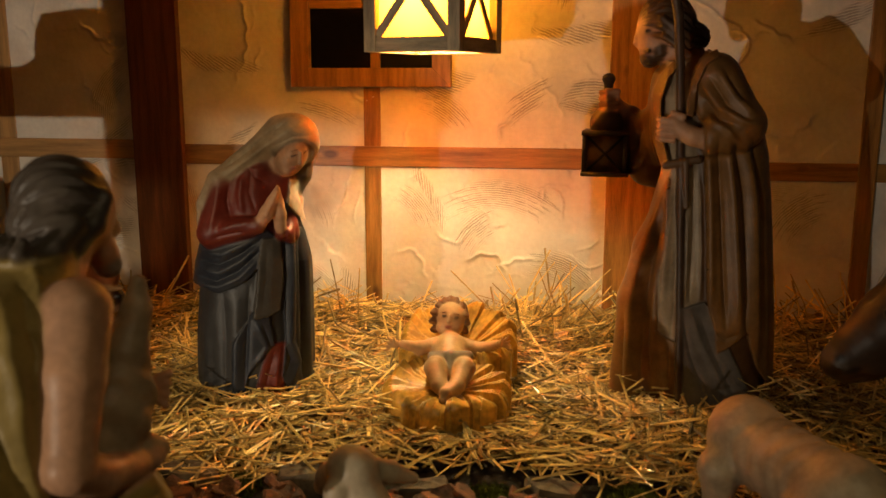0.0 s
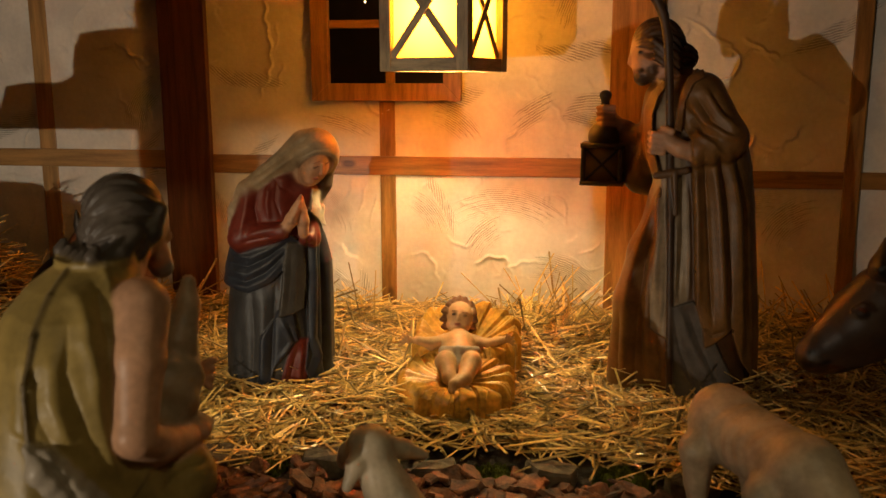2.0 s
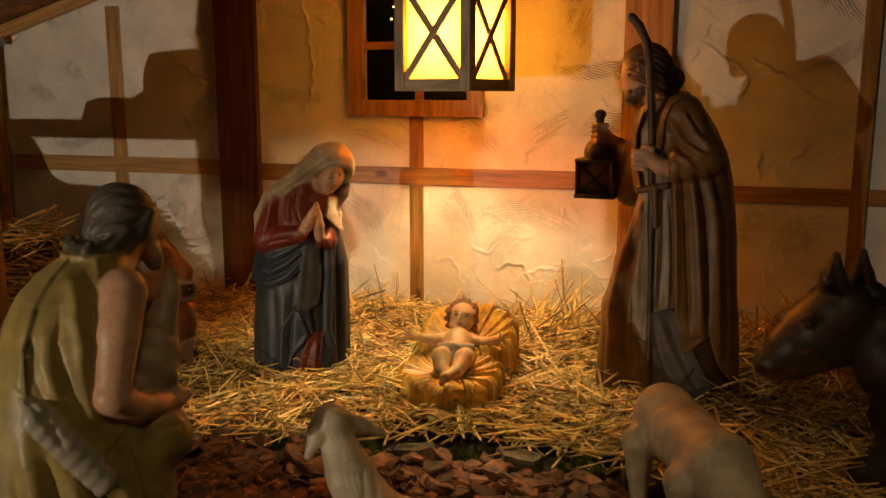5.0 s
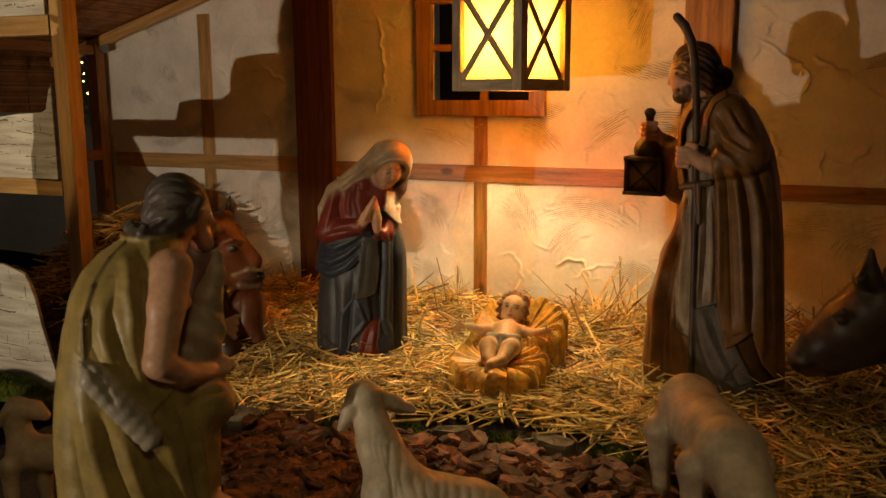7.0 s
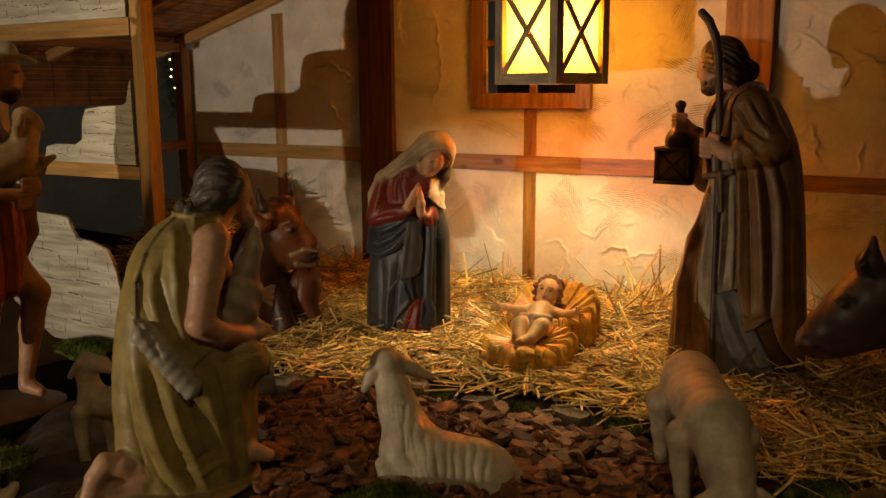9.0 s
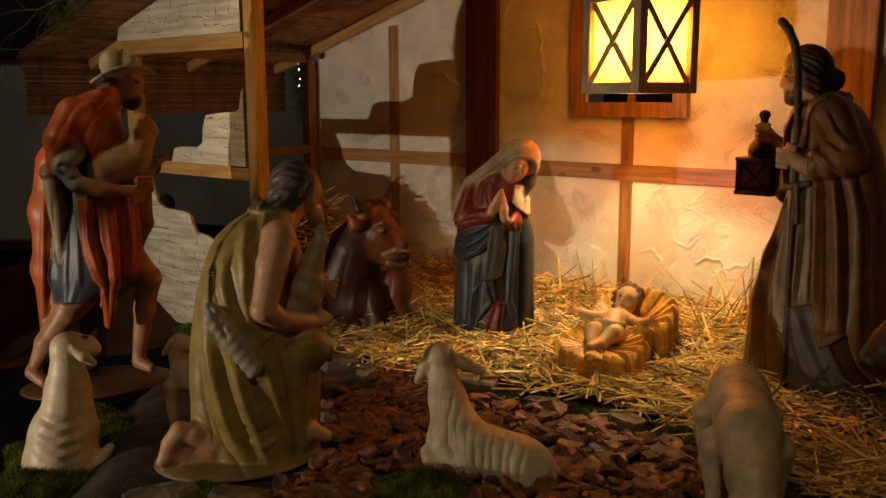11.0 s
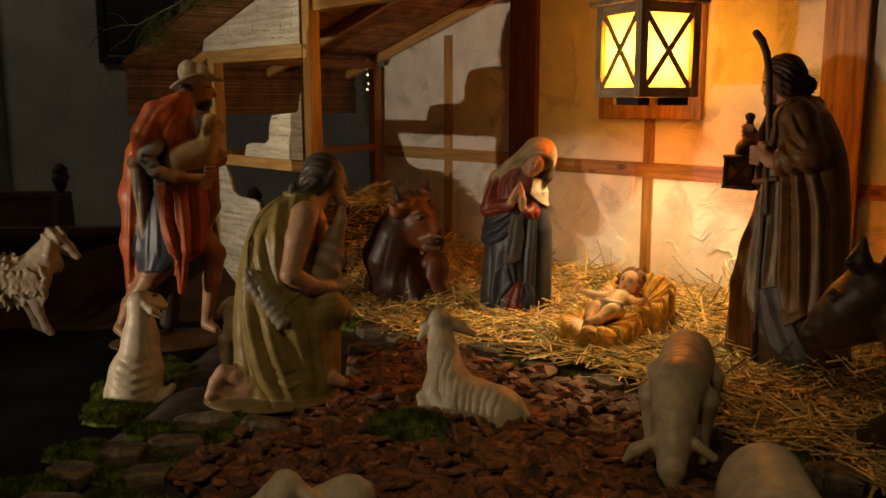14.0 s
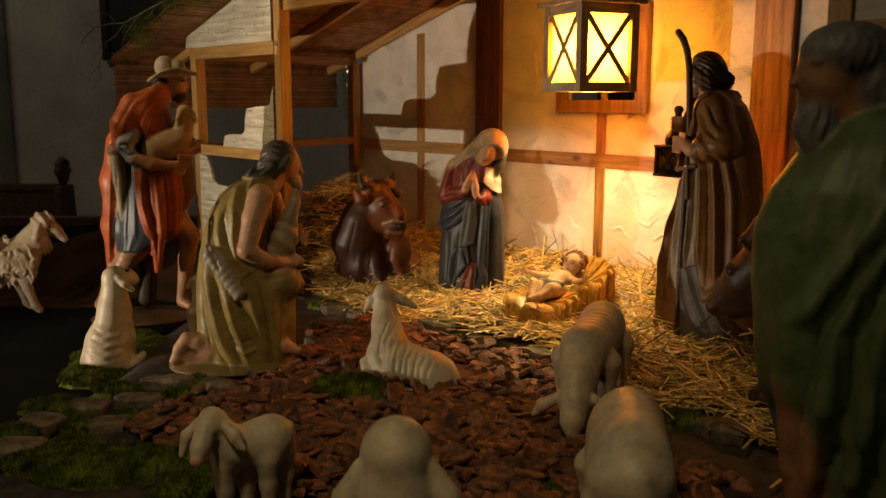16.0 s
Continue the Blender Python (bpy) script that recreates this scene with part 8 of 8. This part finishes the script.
for k, (x, y, w, d, h, a) in enumerate(MOSSES):
    z = float(ground_z(x, y)) - 0.004
    if x < -0.42 and y < -1.2:
        z = -0.080
    elif x < -0.7:
        z = -0.05
    ob = part("moss_cushion", moss(200 + k, w, d, h), MOSS)
    ob.matrix_basis = pose(x, y, z, 0, 0, a)
    tagged(ob, "cushion of green moss", "moss", "moss cushions", "stuff")

# ---- rough plank under the hat shepherd's figure and the rising cloth behind ----
mound = part("brown_cloth", sheet(-0.9, 0.9, -0.45, 0.45, 0.03, lambda x, y: 0.20 * np.exp(-(x / 0.55) ** 2 - (y / 0.2) ** 2) + 0.006 * ripple(x, y, 14)), shader("brown_felt", (0.065, 0.034, 0.015), 0.97, 0.3, 8, 0.4, 200))
mound.matrix_basis = pose(-1.62, -0.98, -0.10, 0, 0, 47.5)
tagged(mound, "brown felt laid over a low hill", "cloth", kind="structure")

# ---- twigs and fir on the lean-to ----
def twig(points, radius):
    """A bent, tapering twig of five sides."""
    verts, faces = [], []
    for k, p in enumerate(points):
        thin = radius * (1 - 0.6 * k / len(points))
        for i in range(5):
            a = 2 * math.pi * i / 5
            verts.append((p[0] + 0.5 * thin * math.cos(a), p[1] + thin * math.sin(a), p[2] + thin * math.cos(a)))
        if k:
            b = 5 * k
            faces += [(b - 5 + i, b - 5 + (i + 1) % 5, b + (i + 1) % 5, b + i) for i in range(5)]
    return mesh_of("twig", verts, faces, True)


branch = thing("dry_branch", "bare grey branch with moss lying on the bamboo roof", "branch")
part("limb", twig([(-1.00, -1.0, 0.945), (-1.19, -1.0, 0.897), (-1.37, -1.0, 0.873), (-1.55, -1.0, 0.843), (-1.70, -1.0, 0.848), (-1.83, -1.0, 0.841), (-1.93, -1.0, 0.815), (-1.98, -1.0, 0.787)], 0.0032), TWIG, branch)
for line, thin in (([(-1.37, -1.0, 0.873), (-1.44, -1.01, 0.845), (-1.52, -1.02, 0.790), (-1.55, -1.02, 0.74)], 0.0020), ([(-1.55, -1.0, 0.843), (-1.62, -1.01, 0.80), (-1.72, -1.02, 0.775), (-1.80, -1.02, 0.73)], 0.0018),
                   ([(-1.70, -1.01, 0.78), (-1.76, -1.02, 0.70), (-1.74, -1.02, 0.66), (-1.82, -1.03, 0.613)], 0.0015), ([(-1.76, -1.02, 0.70), (-1.84, -1.02, 0.672), (-1.87, -1.02, 0.64)], 0.0012),
                   ([(-1.19, -1.0, 0.897), (-1.30, -1.02, 0.93), (-1.42, -1.02, 0.94), (-1.50, -1.02, 0.975)], 0.0020), ([(-1.83, -1.0, 0.841), (-1.90, -1.0, 0.86), (-1.97, -1.0, 0.858)], 0.0014),
                   ([(-1.62, -1.0, 0.845), (-1.70, -1.0, 0.885), (-1.80, -1.0, 0.90)], 0.0014), ([(-1.30, -1.0, 0.885), (-1.36, -1.0, 0.835), (-1.38, -1.0, 0.79)], 0.0015)):
    part("side_twig", twig(line, thin), TWIG, branch)


def spray(seed, n, spread, length):
    """Needles round short shoots."""
    r = np.random.default_rng(seed)
    verts, faces = [], []
    for _ in range(n):
        p = r.normal(0, 1, 3) * spread
        d = r.normal(0, 1, 3)
        d /= np.linalg.norm(d)
        s = np.cross(d, r.normal(0, 1, 3))
        s *= 0.0007 / np.linalg.norm(s)
        b = len(verts)
        verts += [p - s, p + s, p + d * length * r.uniform(0.6, 1.2)]
        faces.append((b, b + 1, b + 2))
    return mesh_of("needles", verts, faces)


for k, (x, y, z, n, sp) in enumerate(((-1.02, -1.0, 0.905, 1100, (0.038, 0.02, 0.026)), (-1.43, -1.0, 0.800, 1200, (0.034, 0.02, 0.030)), (-1.20, -1.0, 0.88, 500, (0.04, 0.015, 0.014)), (-1.34, -1.0, 0.845, 400, (0.03, 0.015, 0.014)))):
    ob = part("moss_tuft", spray(300 + k, n, np.array(sp), 0.014), MOSS, branch)
    ob.matrix_basis = pose(x, y, z)
    tagged(ob, kind="stuff")
fir = thing("fir_branch", "dark fir branch with small fairy lights behind the corner post", "branch")
shoots = [((-1.70, 0.10, 0.74), (-1.66, 0.06, 0.62), 0.16), ((-1.66, 0.06, 0.62), (-1.64, 0.05, 0.50), 0.13), ((-1.72, 0.08, 0.70), (-1.70, 0.12, 0.58), 0.12)]
part("limb", canes([(a, b) for a, b, _ in shoots], 0.003, 5), TWIG, fir)
for k, (a, b, _) in enumerate(shoots):
    for t in (0.15, 0.4, 0.65, 0.9):
        p = Vector(a).lerp(Vector(b), t)
        ob = part("needles", spray(400 + 10 * k + int(10 * t), 260, np.array((0.016, 0.016, 0.020)), 0.022), FIR, fir)
        ob.matrix_basis = pose(*p)
for p in ((-1.63, 0.02, 0.70), (-1.625, 0.02, 0.665), (-1.63, 0.02, 0.64), (-1.615, 0.02, 0.60), (-1.38, 0.004, 0.800)):
    bm = bmesh.new()
    bmesh.ops.create_icosphere(bm, subdivisions=1, radius=0.0026, matrix=Matrix.Translation(p))
    part("fairy_light", bm, BULBGLOW, fir)

# ---- church furniture in the distance ----
def pew(place, turn, long):
    """An oak pew: shaped end with a carved finial, panelled back, seat."""
    ob = thing("church_pew", "dark oak church pew with a carved round finial", "pew", "church pews", place=place, turn=turn)
    end = plate([(-0.24, 0), (0.24, 0), (0.24, 0.42), (0.18, 0.50), (0.14, 0.62), (0.12, 0.84), (-0.12, 0.84), (-0.14, 0.62), (-0.22, 0.5), (-0.24, 0.42)], 0.06, 0.008)
    part("pew_end", end, DARKWOOD, ob)
    c = Carving(0.008)
    wood = (1.0, 1.0, 1.0)
    c.ball((0, 0.03, 0.93), (0.09, 0.035, 0.09), wood, 0.02)
    for k in range(5):
        a = math.pi * k / 4
        c.ball((0.085 * math.cos(a), 0.03, 0.95 + 0.075 * math.sin(a)), 0.032, wood, 0.015)
    part("finial", c.mesh("finial"), DARKWOOD, ob)
    part("backrest", bevelled((0.03, long, 0.36), 0.004, (0.05, 0.06 + long / 2, 0.62)), DARKWOOD, ob)
    part("top_rail", bevelled((0.06, long, 0.05), 0.006, (0.05, 0.06 + long / 2, 0.825)), DARKWOOD, ob)
    part("seat", bevelled((0.36, long, 0.03), 0.006, (-0.10, 0.06 + long / 2, 0.43)), DARKWOOD, ob)
    return ob


pew((-5.16, 0.0, -0.90), 140, 2.5)
pew((-2.62, 0.08, -0.90), 140, 2.5)
picture = thing("wall_picture", "dark painting in a heavy black frame on the church wall", "painting", place=(1.37, -2.3, 0), turn=47.5)
part("canvas", bevelled((0.55, 0.03, 1.3), 0, (-2.625, 7.86, 1.60)), NIGHT, picture)
mit = [(-2.925, 0.92, 0.07, 1.37), (-2.325, 0.92, 0.07, 1.37)]
for x, z, w, h in mit:
    part("frame_side", bevelled((w, 0.07, h), 0.01, (x, 7.85, z + h / 2)), NIGHT, picture)
for z in (0.92, 2.22):
    part("frame_rail", bevelled((0.53, 0.07, 0.07), 0.01, (-2.625, 7.85, z + 0.035)), NIGHT, picture)
